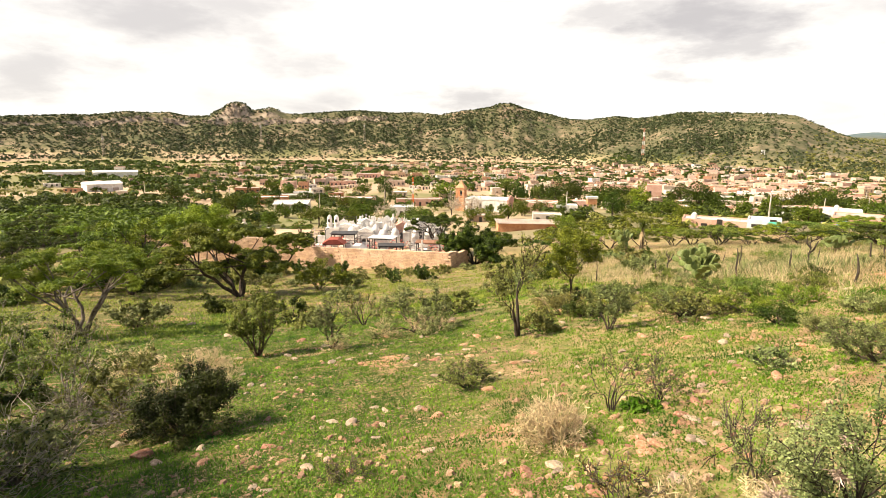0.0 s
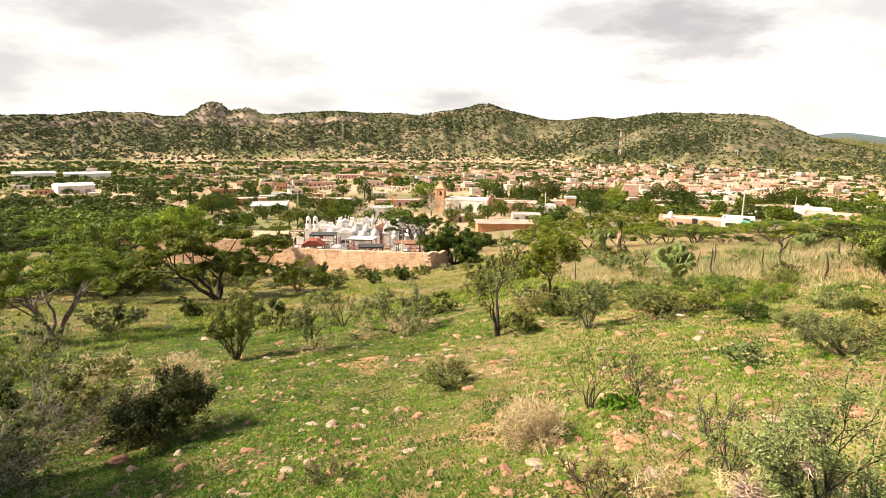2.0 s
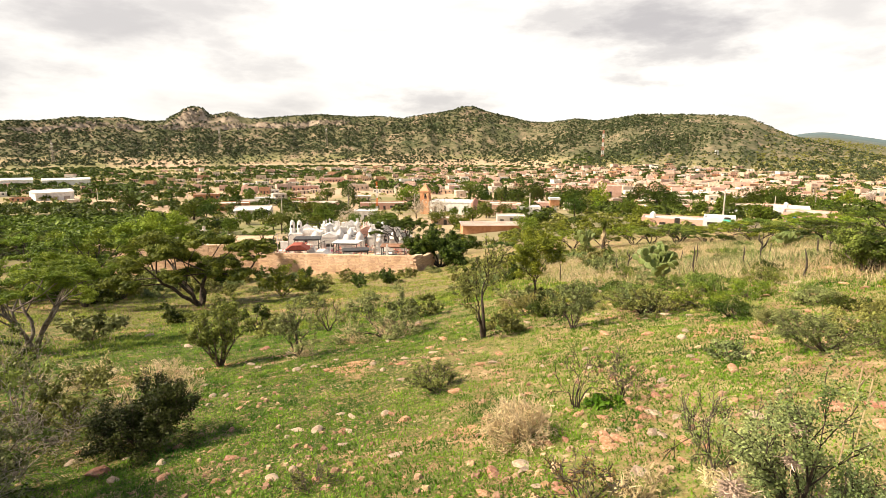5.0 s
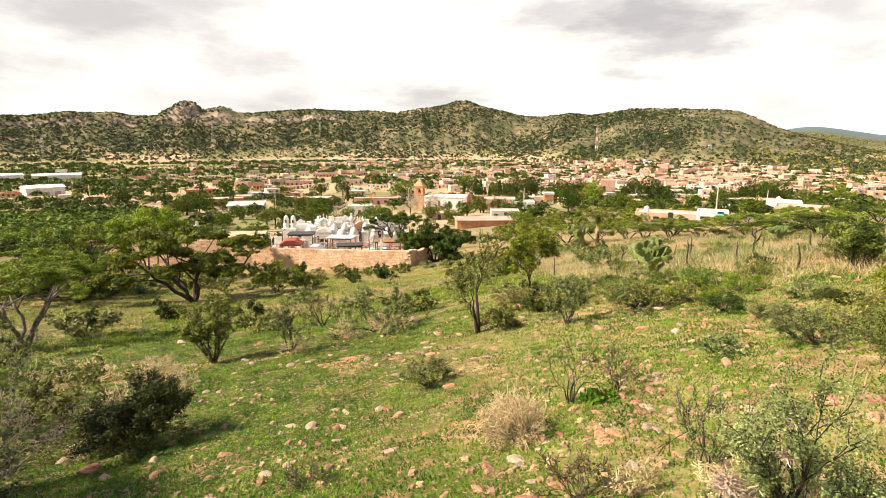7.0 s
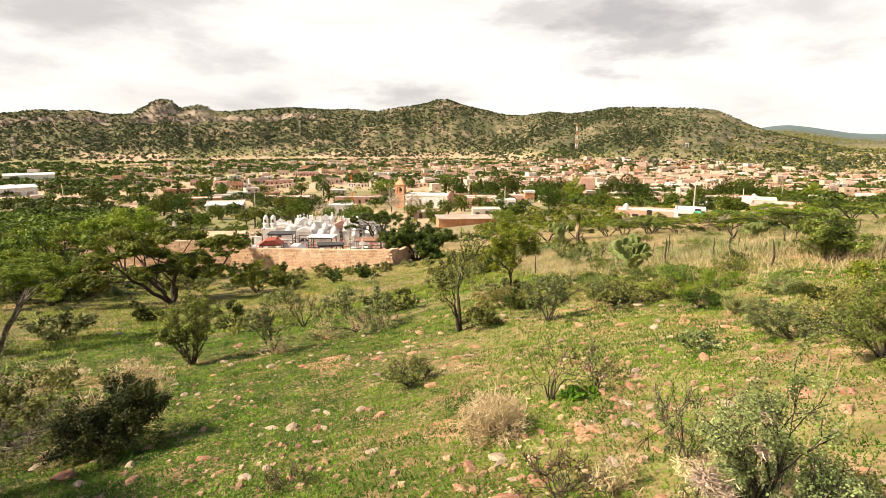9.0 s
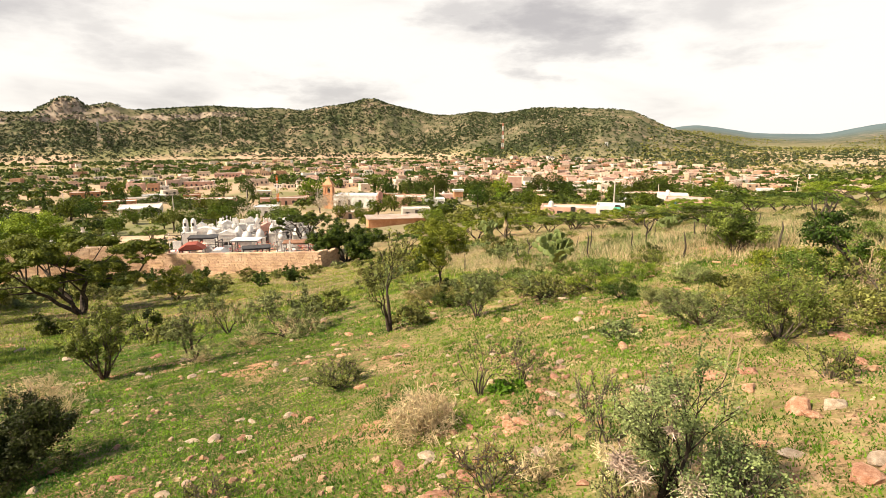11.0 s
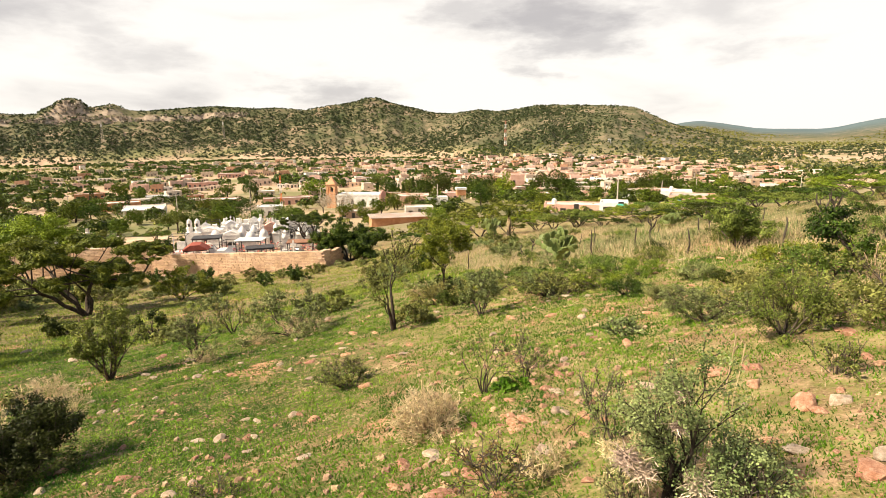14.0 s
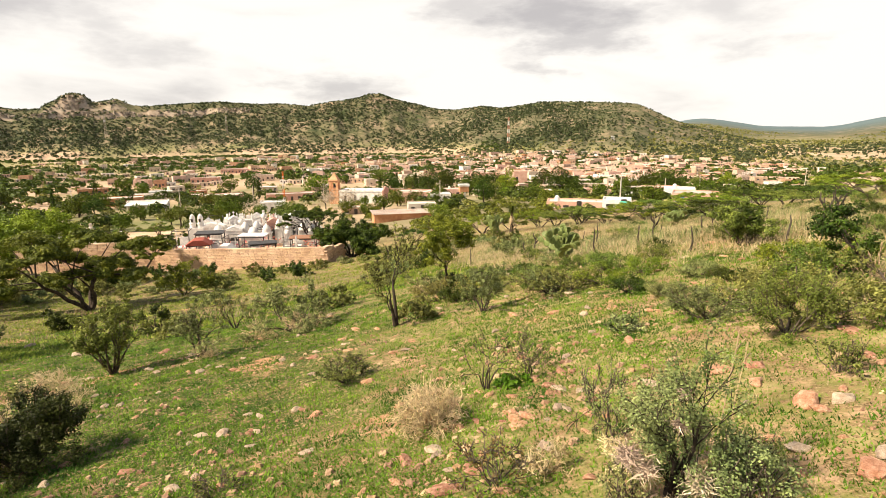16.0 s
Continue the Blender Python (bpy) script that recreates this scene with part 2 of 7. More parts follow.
def palette_material(name, colours, per_island=False):
    """Plaster whose paint is one of a few colours, picked per house, stained and streaked."""
    m = bpy.data.materials.new(name)
    m.use_nodes = True
    nt = m.node_tree
    N, L = nt.nodes.new, nt.links.new
    b = nt.nodes["Principled BSDF"]
    b.inputs["Roughness"].default_value, b.inputs["Specular IOR Level"].default_value = 0.9, 0.25
    pick = N("ShaderNodeNewGeometry" if per_island else "ShaderNodeObjectInfo")
    r = N("ShaderNodeValToRGB")
    r.color_ramp.interpolation = "CONSTANT"
    for i, c in enumerate(colours):
        e = r.color_ramp.elements[i] if i < 2 else r.color_ramp.elements.new(i / len(colours))
        e.position, e.color = i / len(colours), (*c, 1)
    L(pick.outputs["Random Per Island" if per_island else "Random"], r.inputs[0])
    tc, n, k, hsv = N("ShaderNodeTexCoord"), N("ShaderNodeTexNoise"), N("ShaderNodeMapRange"), N("ShaderNodeHueSaturation")
    n.inputs["Scale"].default_value, n.inputs["Detail"].default_value = 0.7, 6
    L(tc.outputs["Object"], n.inputs["Vector"])
    k.inputs[1].default_value, k.inputs[2].default_value, k.inputs[3].default_value, k.inputs[4].default_value = 0.3, 0.7, 0.72, 1.15
    L(n.outputs["Fac"], k.inputs[0]); L(r.outputs[0], hsv.inputs["Color"]); L(k.outputs[0], hsv.inputs["Value"])
    L(hsv.outputs[0], b.inputs["Base Color"])
    return m


PAINTS = [(0.60, 0.42, 0.32), (0.72, 0.65, 0.58), (0.52, 0.36, 0.25), (0.66, 0.45, 0.37), (0.46, 0.26, 0.165), (0.66, 0.54, 0.42), (0.57, 0.38, 0.30), (0.58, 0.46, 0.36)]


M_HOUSE = palette_material("house_plaster", PAINTS)
M_FAR_HOUSE = palette_material("far_house_plaster", PAINTS, True)


def ground_material():
    m = bpy.data.materials.new("hillside_ground")
    m.use_nodes = True
    nt = m.node_tree
    N, L = nt.nodes.new, nt.links.new
    b = nt.nodes["Principled BSDF"]
    b.inputs["Roughness"].default_value, b.inputs["Specular IOR Level"].default_value = 0.95, 0.15
    geo = N("ShaderNodeNewGeometry")

    def noise_(scale, detail=6, rough=0.6, dist=0.0):
        n = N("ShaderNodeTexNoise")
        n.inputs["Scale"].default_value, n.inputs["Detail"].default_value = scale, detail
        n.inputs["Roughness"].default_value, n.inputs["Distortion"].default_value = rough, dist
        L(geo.outputs["Position"], n.inputs["Vector"])
        return n.outputs["Fac"]

    def ramp(fac, stops):
        r = N("ShaderNodeValToRGB")
        for i, (p, c) in enumerate(stops):
            e = r.color_ramp.elements[i] if i < 2 else r.color_ramp.elements.new(p)
            e.position, e.color = p, (*c, 1)
        L(fac, r.inputs[0])
        return r.outputs[0]

    def step(value, a, c):
        k = N("ShaderNodeMapRange"); k.interpolation_type = "SMOOTHSTEP"
        k.inputs[1].default_value, k.inputs[2].default_value = a, c
        L(value, k.inputs[0])
        return k.outputs[0]

    def blend(fac, a, c):
        x = N("ShaderNodeMix"); x.data_type = "RGBA"
        L(fac, x.inputs[0]); L(a, x.inputs[6]); L(c, x.inputs[7])
        return x.outputs[2]

    def times(a, c):
        x = N("ShaderNodeMath"); x.operation = "MULTIPLY"
        L(a, x.inputs[0]); L(c, x.inputs[1])
        return x.outputs[0]

    soil = ramp(noise_(1.3, 8), [(0.35, (0.22, 0.12, 0.063)), (0.66, (0.53, 0.37, 0.23)), (0.5, (0.38, 0.245, 0.14))])
    litter = ramp(noise_(34.0, 7, 0.75), [(0.38, (0.085, 0.055, 0.028)), (0.68, (0.50, 0.38, 0.24)), (0.52, (0.26, 0.175, 0.085))])
    soil = blend(step(noise_(5.0, 6, 0.7), 0.40, 0.56), soil, litter)
    turf = ramp(noise_(2.2, 8, 0.68), [(0.33, (0.095, 0.12, 0.024)), (0.70, (0.41, 0.335, 0.165)), (0.52, (0.22, 0.21, 0.065))])
    # greener turf of the left slope, with the shade there painted in as well
    shaded_lush = ramp(noise_(3.0, 8, 0.7), [(0.33, (0.012, 0.034, 0.003)), (0.70, (0.13, 0.125, 0.034)), (0.52, (0.038, 0.072, 0.007))])
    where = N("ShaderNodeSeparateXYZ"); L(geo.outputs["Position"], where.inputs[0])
    lush_shade = times(step(where.outputs["X"], 3.0, -2.2), step(where.outputs["Y"], 75.0, 12.0))
    turf = blend(lush_shade, turf, shaded_lush)
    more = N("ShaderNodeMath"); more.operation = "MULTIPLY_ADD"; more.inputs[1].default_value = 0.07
    L(lush_shade, more.inputs[0]); L(noise_(1.1, 9, 0.72, 0.5), more.inputs[2])
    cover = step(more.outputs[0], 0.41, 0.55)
    speck = step(noise_(16.0, 5, 0.75), 0.38, 0.52)
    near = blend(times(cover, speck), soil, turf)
    red_earth = ramp(noise_(9.0, 6), [(0.35, (0.30, 0.14, 0.075)), (0.65, (0.55, 0.33, 0.20))])
    near = blend(times(step(noise_(0.33, 5, 0.6, 0.4), 0.585, 0.65), step(noise_(6.0, 5, 0.7), 0.36, 0.5)), near, red_earth)
    # valley floor and hillsides: dry pasture, brown fields, bare slopes
    pasture = ramp(noise_(0.012, 9, 0.6, 0.6), [(0.34, (0.13, 0.155, 0.048)), (0.66, (0.50, 0.36, 0.24)), (0.51, (0.28, 0.25, 0.12))])
    slope = ramp(noise_(0.02, 10, 0.68, 0.8), [(0.36, (0.055, 0.07, 0.028)), (0.70, (0.35, 0.25, 0.175)), (0.53, (0.14, 0.125, 0.068))])
    sep = N("ShaderNodeSeparateXYZ"); L(geo.outputs["Normal"], sep.inputs[0])
    pos = N("ShaderNodeVectorMath"); pos.operation = "LENGTH"; L(geo.outputs["Position"], pos.inputs[0])
    dist = pos.outputs["Value"]
    alt = N("ShaderNodeSeparateXYZ"); L(geo.outputs["Position"], alt.inputs[0])
    far = blend(step(alt.outputs["Z"], -30, -10), pasture, slope)
    fields = ramp(noise_(0.009, 6, 0.55), [(0.42, (0.20, 0.19, 0.085)), (0.56, (0.47, 0.335, 0.225))])
    far = blend(times(step(alt.outputs["Z"], -35.7, -34.6), step(alt.outputs["Z"], -22, -29)), far, fields)
    rock = ramp(noise_(0.06, 8), [(0.35, (0.24, 0.18, 0.13)), (0.65, (0.49, 0.395, 0.30))])
    far = blend(step(sep.outputs["Z"], 0.84, 0.66), far, rock)
    # blue-grey haze of distance, painted into the ground colour of the far range
    far_haze = ramp(noise_(0.004, 6), [(0.3, (0.075, 0.115, 0.125)), (0.7, (0.12, 0.165, 0.17))])
    far = blend(step(dist, 1900, 2900), far, far_haze)
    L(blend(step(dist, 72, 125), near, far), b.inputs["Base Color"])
    bp = N("ShaderNodeBump"); bp.inputs["Strength"].default_value, bp.inputs["Distance"].default_value = 0.6, 0.04
    L(noise_(14, 6, 0.7), bp.inputs["Height"]); L(bp.outputs[0], b.inputs["Normal"])
    return m


# ---------------------------------------------------------------- terrain
RIDGE = [(-180, 0.0), (-60, 1.0), (-42, 1.4), (-37.7, 1.66), (-35.9, 1.66), (-34.5, 1.9), (-33.3, 2.1), (-31.9, 2.04), (-30, 2.16), (-28.2, 1.82), (-26, 1.9), (-24, 2.1),
         (-22, 2.22), (-20.4, 2.3), (-18.6, 2.28), (-15.2, 2.54), (-12.8, 2.74), (-9.8, 2.54), (-7.2, 2.64), (-4.7, 2.45), (-2.7, 2.84), (-1.1, 3.02), (0.65, 3.36),
         (2.1, 3.4), (3, 3.24), (4, 2.97), (5.7, 2.6), (7.7, 2.12), (9.6, 2.05), (12, 2.38), (14, 2.2), (16.1, 2.42), (17.9, 2.74), (21.7, 2.7), (25, 2.56),
         (26.9, 2.4), (27.8, 2.0), (29.9, 0.9), (31.8, 0.28), (34, -0.3), (37, -1.0), (60, -1.4), (180, -1.4)]
# rocky heads that stand on the ridge: degrees above it
KNOLL = [(-180, 0), (-27, 0), (-26.4, 0.1), (-26.1, 0.42), (-25.4, 0.66), (-24.9, 1.0), (-24.2, 1.14), (-23.5, 0.95), (-23.1, 0.5), (-22.6, 0.36), (-21.8, 0.48), (-21.1, 0.62), (-20.5, 0.3), (-19.8, 0),
         (0.2, 0), (0.9, 0.18), (1.8, 0.22), (2.6, 0.12), (3.2, 0), (180, 0)]
FAR_RANGE = [(-180, 0.0), (28, 0.3), (30.3, 0.75), (32.2, 0.93), (35, 0.49), (37.6, 0.21), (42.5, 0.15), (44, 0.54), (46.1, 0.98), (50, 1.3), (70, 0.4), (180, 0.0)]
EYE_Z, RIDGE_R, VALLEY = 2.02, 1350.0, -36.0


def ground_z(x, y):
    x, y = np.asarray(x, float), np.asarray(y, float)
    r = np.hypot(x, y)
    right = 0.18 * 50 * (1 - np.exp(-np.maximum(x, 0) / 50)) * np.exp(-(r / 228) ** 2)
    left = -0.17 * 14.4 * (1 - np.exp(np.minimum(x, 0) / 14.4)) * np.exp(-(r / 108) ** 2)
    down = np.where(y > 0, 36 * (1 - np.exp(-0.2267 * np.maximum(y, 0) / 36)), 0.2267 * np.clip(y, -72, 0))
    bump = 0.54 * np.exp(-((x - 6.6) ** 2 + (y - 16.8) ** 2) / 86)
    rough = (0.05 * np.sin(0.8 * x + 1.3 * np.sin(0.6 * y)) * np.cos(0.9 * y + 0.5 * x)
             + 0.12 * np.sin(0.26 * x + 0.8) * np.cos(0.23 * y - 0.4))
    return right + left - down + bump + rough * np.minimum(1, r / 9)


def sstep(a, b, v):
    t = np.clip((v - a) / (b - a), 0, 1)
    return t * t * (3 - 2 * t)


def hill_foot(az):
    """Distance at which the hills begin to rise, by bearing."""
    return 1040 - 490 * sstep(2, 24, az) + 26 * np.sin(az * 0.31)


def land_z(x, y):
    """Height of the land: the near hillside, the valley, the ridge and the far range."""
    x, y = np.asarray(x, float), np.asarray(y, float)
    r, az = np.hypot(x, y), np.degrees(np.arctan2(x, y))
    el = np.interp(az, [a for a, _ in RIDGE], [e for _, e in RIDGE])
    top = RIDGE_R * np.tan(np.radians(el)) + EYE_Z - VALLEY
    foot = hill_foot(az)
    # spurs and gullies
    wob = (np.sin(az * 0.9 + 0.004 * r) + 0.6 * np.sin(az * 2.3 + 1.7 - 0.006 * r) + 0.4 * np.sin(az * 5.1 + 0.5 + 0.01 * r)) / 2
    t = np.clip((r - foot) / (RIDGE_R - foot), 0, 1)
    power = 1.25 + 0.25 * sstep(8, 24, az)
    cliff = 0.11 * (1 - sstep(-13, -8, az)) * (0.75 + 0.25 * np.sin(az * 1.7 + 0.6)) * (1 - 0.8 * np.exp(-((az + 27.6) / 0.7) ** 2))
    tt = np.clip(t + 0.07 * wob * np.sin(math.pi * t), 0, 1)
    edge = t + 0.02 * np.sin(az * 1.1 + 1) + 0.008 * np.sin(az * 3.3) + 0.006 * np.sin(az * 9.1 + 1)
    rise = (1 - cliff) * tt ** power + cliff * sstep(0.86, 0.885, edge)
    rise = rise * (1 - 0.35 * sstep(RIDGE_R, RIDGE_R + 500, r))
    hills = np.where(y > 0, top * rise, 0)
    head = np.interp(az + 0.12 * np.sin(0.11 * r), [a for a, _ in KNOLL], [e for _, e in KNOLL])
    hills = hills + np.where(y > 0, RIDGE_R * np.radians(head) * sstep(1316, 1336, r) * (1 - sstep(1372, 1410, r)), 0)
    el2 = sum(np.interp(az + o, [a for a, _ in FAR_RANGE], [e for _, e in FAR_RANGE]) for o in (-0.9, -0.4, 0, 0.4, 0.9)) / 5
    top2 = 3600 * np.tan(np.radians(el2)) + EYE_Z - VALLEY
    hills = hills + np.where(y > 0, np.maximum(top2 - 0.65 * top * sstep(RIDGE_R, RIDGE_R + 500, r) * (1 - sstep(29, 36, az)), 0) * sstep(1150, 3600, r), 0)
    small = 0.5 * np.sin(x * 0.05 + 1) * np.cos(y * 0.043) * sstep(120, 300, r)
    return ground_z(x, y) + hills + small


def gz(x, y):
    return float(land_z(x, y))


def mesh_of(name, verts, faces):
    me = bpy.data.meshes.new(name)
    me.from_pydata([tuple(v) for v in verts] if not isinstance(verts, np.ndarray) else verts.tolist(), [], faces if not isinstance(faces, np.ndarray) else faces.tolist())
    me.update()
    return me


def part(name, me, mat, parent=None, label="", kind="", smooth=False):
    """One mesh object under a thing or a part (me: a mesh or a bmesh)."""
    if isinstance(me, bmesh.types.BMesh):
        data = bpy.data.meshes.new(name)
        me.to_mesh(data)
        me.free()
        me = data
    if not me.materials:
        me.materials.append(mat)
    if smooth:
        me.polygons.foreach_set("use_smooth", [True] * len(me.polygons))
    ob = new(name, me)
    if parent:
        ob.parent = parent
    return tagged(ob, label, "", "", kind)


def thing(name, m, label, category, group="", kind=""):
    ob = new(name)
    ob.empty_display_size = 0.2
    ob.matrix_world = m
    return tagged(ob, label, category, group, kind)


def build_terrain():
    az = np.concatenate([np.arange(-180, -64, 4.0), np.arange(-64, 64, 0.32), np.arange(64, 180, 4.0)])
    rings = np.concatenate([np.geomspace(0.7, 780, 200), np.arange(790, 1268, 9.0), np.arange(1272, 1324, 3.0), np.arange(1330, 1420, 9.0), np.geomspace(1430, 4700, 40)])
    R_, A_ = np.meshgrid(rings, np.radians(az), indexing="ij")
    x, y = R_ * np.sin(A_), R_ * np.cos(A_)
    z = land_z(x, y)
    # broken ground on the hills
    fr = sstep(850, 1100, R_) * (1 - sstep(1500, 2000, R_))
    z = z + fr * (1.6 * np.sin(x * 0.11 + 2 * np.sin(y * 0.05)) * np.sin(y * 0.13 + x * 0.03) + 1.2 * np.sin(x * 0.31) * np.cos(y * 0.27 + x * 0.1))
    n, k = len(rings), len(az)
    verts = np.stack([x.ravel(), y.ravel(), z.ravel()], 1)
    i, j = np.meshgrid(np.arange(n - 1), np.arange(k), indexing="ij")
    a, b = i * k + j, i * k + (j + 1) % k
    faces = np.stack([a, b, b + k, a + k], -1).reshape(-1, 4)[:, ::-1]
    verts = np.vstack([verts, [[0, 0, float(land_z(0, 0))]]])
    fan = [[len(verts) - 1, q, (q + 1) % k] for q in range(k)]
    me = mesh_of("ground", verts, faces.tolist() + fan)
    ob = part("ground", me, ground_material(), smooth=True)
    if ob.data.polygons[0].normal.z < 0:
        ob.data.flip_normals()
    tagged(ob, "grassy stony hillside falling to a wide valley below hills", "ground", "", "structure")


build_terrain()


# ---------------------------------------------------------------- plants
class Shape:
    """Collects vertices and faces of one mesh."""

    def __init__(self):
        self.v, self.f = [], []

    def tube(self, pts, radii, n=5):
        base = len(self.v)
        for k, (p, r) in enumerate(zip(pts, radii)):
            d = (pts[min(k + 1, len(pts) - 1)] - pts[max(k - 1, 0)])
            d = d.normalized() if d.length > 1e-6 else Vector((0, 0, 1))
            u = d.orthogonal().normalized()
            w = d.cross(u)
            for q in range(n):
                a = 2 * math.pi * q / n
                self.v.append(p + (u * math.cos(a) + w * math.sin(a)) * r)
        for k in range(len(pts) - 1):
            for q in range(n):
                a, b = base + k * n + q, base + k * n + (q + 1) % n
                self.f.append((a, b, b + n, a + n))
        self.f.append(tuple(base + (len(pts) - 1) * n + q for q in range(n)))

    def box(self, cx, cy, cz, sx, sy, sz, turn=0.0):
        """cz: the underside."""
        base, c, s = len(self.v), math.cos(turn), math.sin(turn)
        for z in (cz, cz + sz):
            for x, y in ((-sx, -sy), (sx, -sy), (sx, sy), (-sx, sy)):
                x, y = x / 2, y / 2
                self.v.append(Vector((cx + c * x - s * y, cy + s * x + c * y, z)))
        for q in ((3, 2, 1, 0), (4, 5, 6, 7), (0, 1, 5, 4), (1, 2, 6, 5), (2, 3, 7, 6), (3, 0, 4, 7)):
            self.f.append(tuple(base + i for i in q))

    def prism(self, profile, y0, y1):
        """A profile of (x, z) points, counter-clockwise, drawn out from y0 to y1."""
        base, n = len(self.v), len(profile)
        for y in (y0, y1):
            self.v += [Vector((x, y, z)) for x, z in profile]
        self.f.append(tuple(base + i for i in range(n)))
        self.f.append(tuple(base + n + i for i in reversed(range(n))))
        for i in range(n):
            k = (i + 1) % n
            self.f.append((base + k, base + i, base + n + i, base + n + k))

    def spin(self, profile, n=14, cx=0.0, cy=0.0):
        """A profile of (radius, z), turned round the upright axis."""
        base = len(self.v)
        for r, z in profile:
            self.v += [Vector((cx + r * math.cos(2 * math.pi * q / n), cy + r * math.sin(2 * math.pi * q / n), z)) for q in range(n)]
        for k in range(len(profile) - 1):
            for q in range(n):
                a, b = base + k * n + q, base + k * n + (q + 1) % n
                self.f.append((a, b, b + n, a + n))
        self.f.append(tuple(base + (len(profile) - 1) * n + q for q in range(n)))

    def mesh(self, name):
        return mesh_of(name, self.v, self.f)


def branches(rng, stems, depth, split, angle, lean, up, first=1.0, shrink=0.68, thick=0.05, wig=0.25, low=0.0):
    """Grows limbs from the base. Returns tubes (points, radii) and leaf points (place, level)."""
    tubes, tips = [], []

    def limb(p, d, length, rad, level):
        pts, rads = [p.copy()], [rad]
        n = 4 if level == 0 else 3 if level == 1 else 2
        for k in range(n):
            d = (d + Vector((rng.uniform(-1, 1), rng.uniform(-1, 1), rng.uniform(-0.6, 0.6))) * wig + Vector((0, 0, up * (0.3 if level else 0.15)))).normalized()
            p = p + d * (length / n)
            pts.append(p.copy())
            rads.append(rad * (1 - 0.45 * (k + 1) / n))
            if level >= depth - 1 or level == depth - 2 and level > 0 or (level == 0 and depth < 4 and k >= 1):
                tips.append((p.copy(), level))
        tubes.append((pts, rads, level))
        if level < depth:
            for c in range(split if level < depth - 1 else split + 1):
                a = rng.uniform(0, 2 * math.pi)
                side = d.orthogonal().normalized()
                side.rotate(Matrix.Rotation(a, 3, d))
                th = radians(angle) * rng.uniform(0.6, 1.25)
                nd = (d * math.cos(th) + side * math.sin(th)).normalized()
                at_ = pts[-1] if c < 2 else pts[rng.randint(max(1, n - 2), n)]
                limb(at_, nd, length * shrink * rng.uniform(0.75, 1.15), rads[-1] * (0.85 if c == 0 else 0.66), level + 1)

    for s in range(stems):
        a = 2 * math.pi * (s + rng.uniform(-0.3, 0.3)) / stems
        th = radians(lean) * rng.uniform(0.35, 1.1)
        d = Vector((math.cos(a) * math.sin(th), math.sin(a) * math.sin(th), math.cos(th)))
        limb(Vector((0.04 * math.cos(a), 0.04 * math.sin(a), 0)), d, first * rng.uniform(0.75, 1.15), thick * rng.uniform(0.7, 1.1), 0)
    return tubes, tips


def leaf_mesh(nprng, tips, count, spread, flat, size, aspect, blunt=False, clumps=0.38):
    """Small pointed leaf blades in clumps round the twig ends."""
    pts = np.array([p for p, _ in tips])
    pts = pts[nprng.permutation(len(pts))[:max(12, int(len(pts) * clumps))]]
    idx = (nprng.random(count) ** 1.15 * len(pts)).astype(int)
    out = nprng.normal(0, 1, (count, 3))
    out /= np.linalg.norm(out, axis=1)[:, None]
    c = pts[idx] + out * nprng.uniform(0.3, 1.12, (count, 1)) * np.array([spread, spread, spread * flat])
    nrm = out * 0.9 + nprng.normal(0, 0.6, (count, 3)) + np.array([0, 0, 0.6])
    nrm /= np.linalg.norm(nrm, axis=1)[:, None]
    u = np.cross(nrm, nprng.normal(0, 1, (count, 3)))
    u /= np.linalg.norm(u, axis=1)[:, None]
    w = np.cross(nrm, u)
    ln = (size * nprng.uniform(0.6, 1.4, count))[:, None]
    u, w = u * ln, w * ln * aspect
    if blunt:
        v = np.stack([c - u, c - w, c + u, c + w], 1).reshape(-1, 3)
        return v, np.arange(count * 4).reshape(-1, 4)
    v = np.stack([c - u, c + u * 0.8 - w, c + u * 0.8 + w], 1).reshape(-1, 3)
    return v, np.arange(count * 3).reshape(-1, 3)


def plant(name, label, category, w, h, seed, leaves, mat, bark=None, stems=3, depth=3, split=3, angle=34, lean=35, up=0.15, spread=0.10, flat=0.7,
          size=0.03, aspect=0.4, thick=0.05, wig=0.25, group="", parts=("trunk", "crown"), sides=5, shrink=0.68, bare_ends=True, clumps=0.38, least=0.003):
    """A tree or shrub w metres wide and h high, standing at the origin; move it or copy it from there."""
    rng, nprng = random.Random(seed), np.random.default_rng(seed)
    tubes, tips = branches(rng, stems, depth, split, angle, lean, up, thick=1.0, wig=wig, shrink=shrink)
    allp = np.array([p for t, _, _ in tubes for p in t])
    lo, hi = np.percentile(allp[:, :2], 2, axis=0), np.percentile(allp[:, :2], 98, axis=0)
    sx, sz = (w - 2 * spread) / max(hi - lo), (h - spread * flat) / allp[:, 2].max()
    mid = (lo + hi) / 2

    def fit_(p):
        k = min(1.0, max(0.0, p.z * sz / h)) ** 0.8
        return Vector(((p.x - mid[0] * k) * sx, (p.y - mid[1] * k) * sx, p.z * sz))

    wood = Shape()
    for pts, rads, level in tubes:
        if level == depth and not bare_ends:
            continue
        wood.tube([fit_(p) for p in pts], [max(r * thick, least) for r in rads], sides if level < (2 if sides > 5 else 1) else 3)
    root = thing(name, Matrix(), label, category, group)
    part(parts[0], wood.mesh(parts[0]), bark or M_BARK, root, smooth=True)
    if leaves:
        v, f = leaf_mesh(nprng, [(fit_(p), l) for p, l in tips], leaves, spread, flat, size * 1.3, min(aspect * 1.25, 0.8), mat == M_LEAF_NEAR, clumps)
        v[:, 2] = np.maximum(v[:, 2], 0.02)
        part(parts[1], mesh_of(parts[1], v, f), mat, root, "", "stuff" if parts[1] == "straw_tuft" else "")
    return root


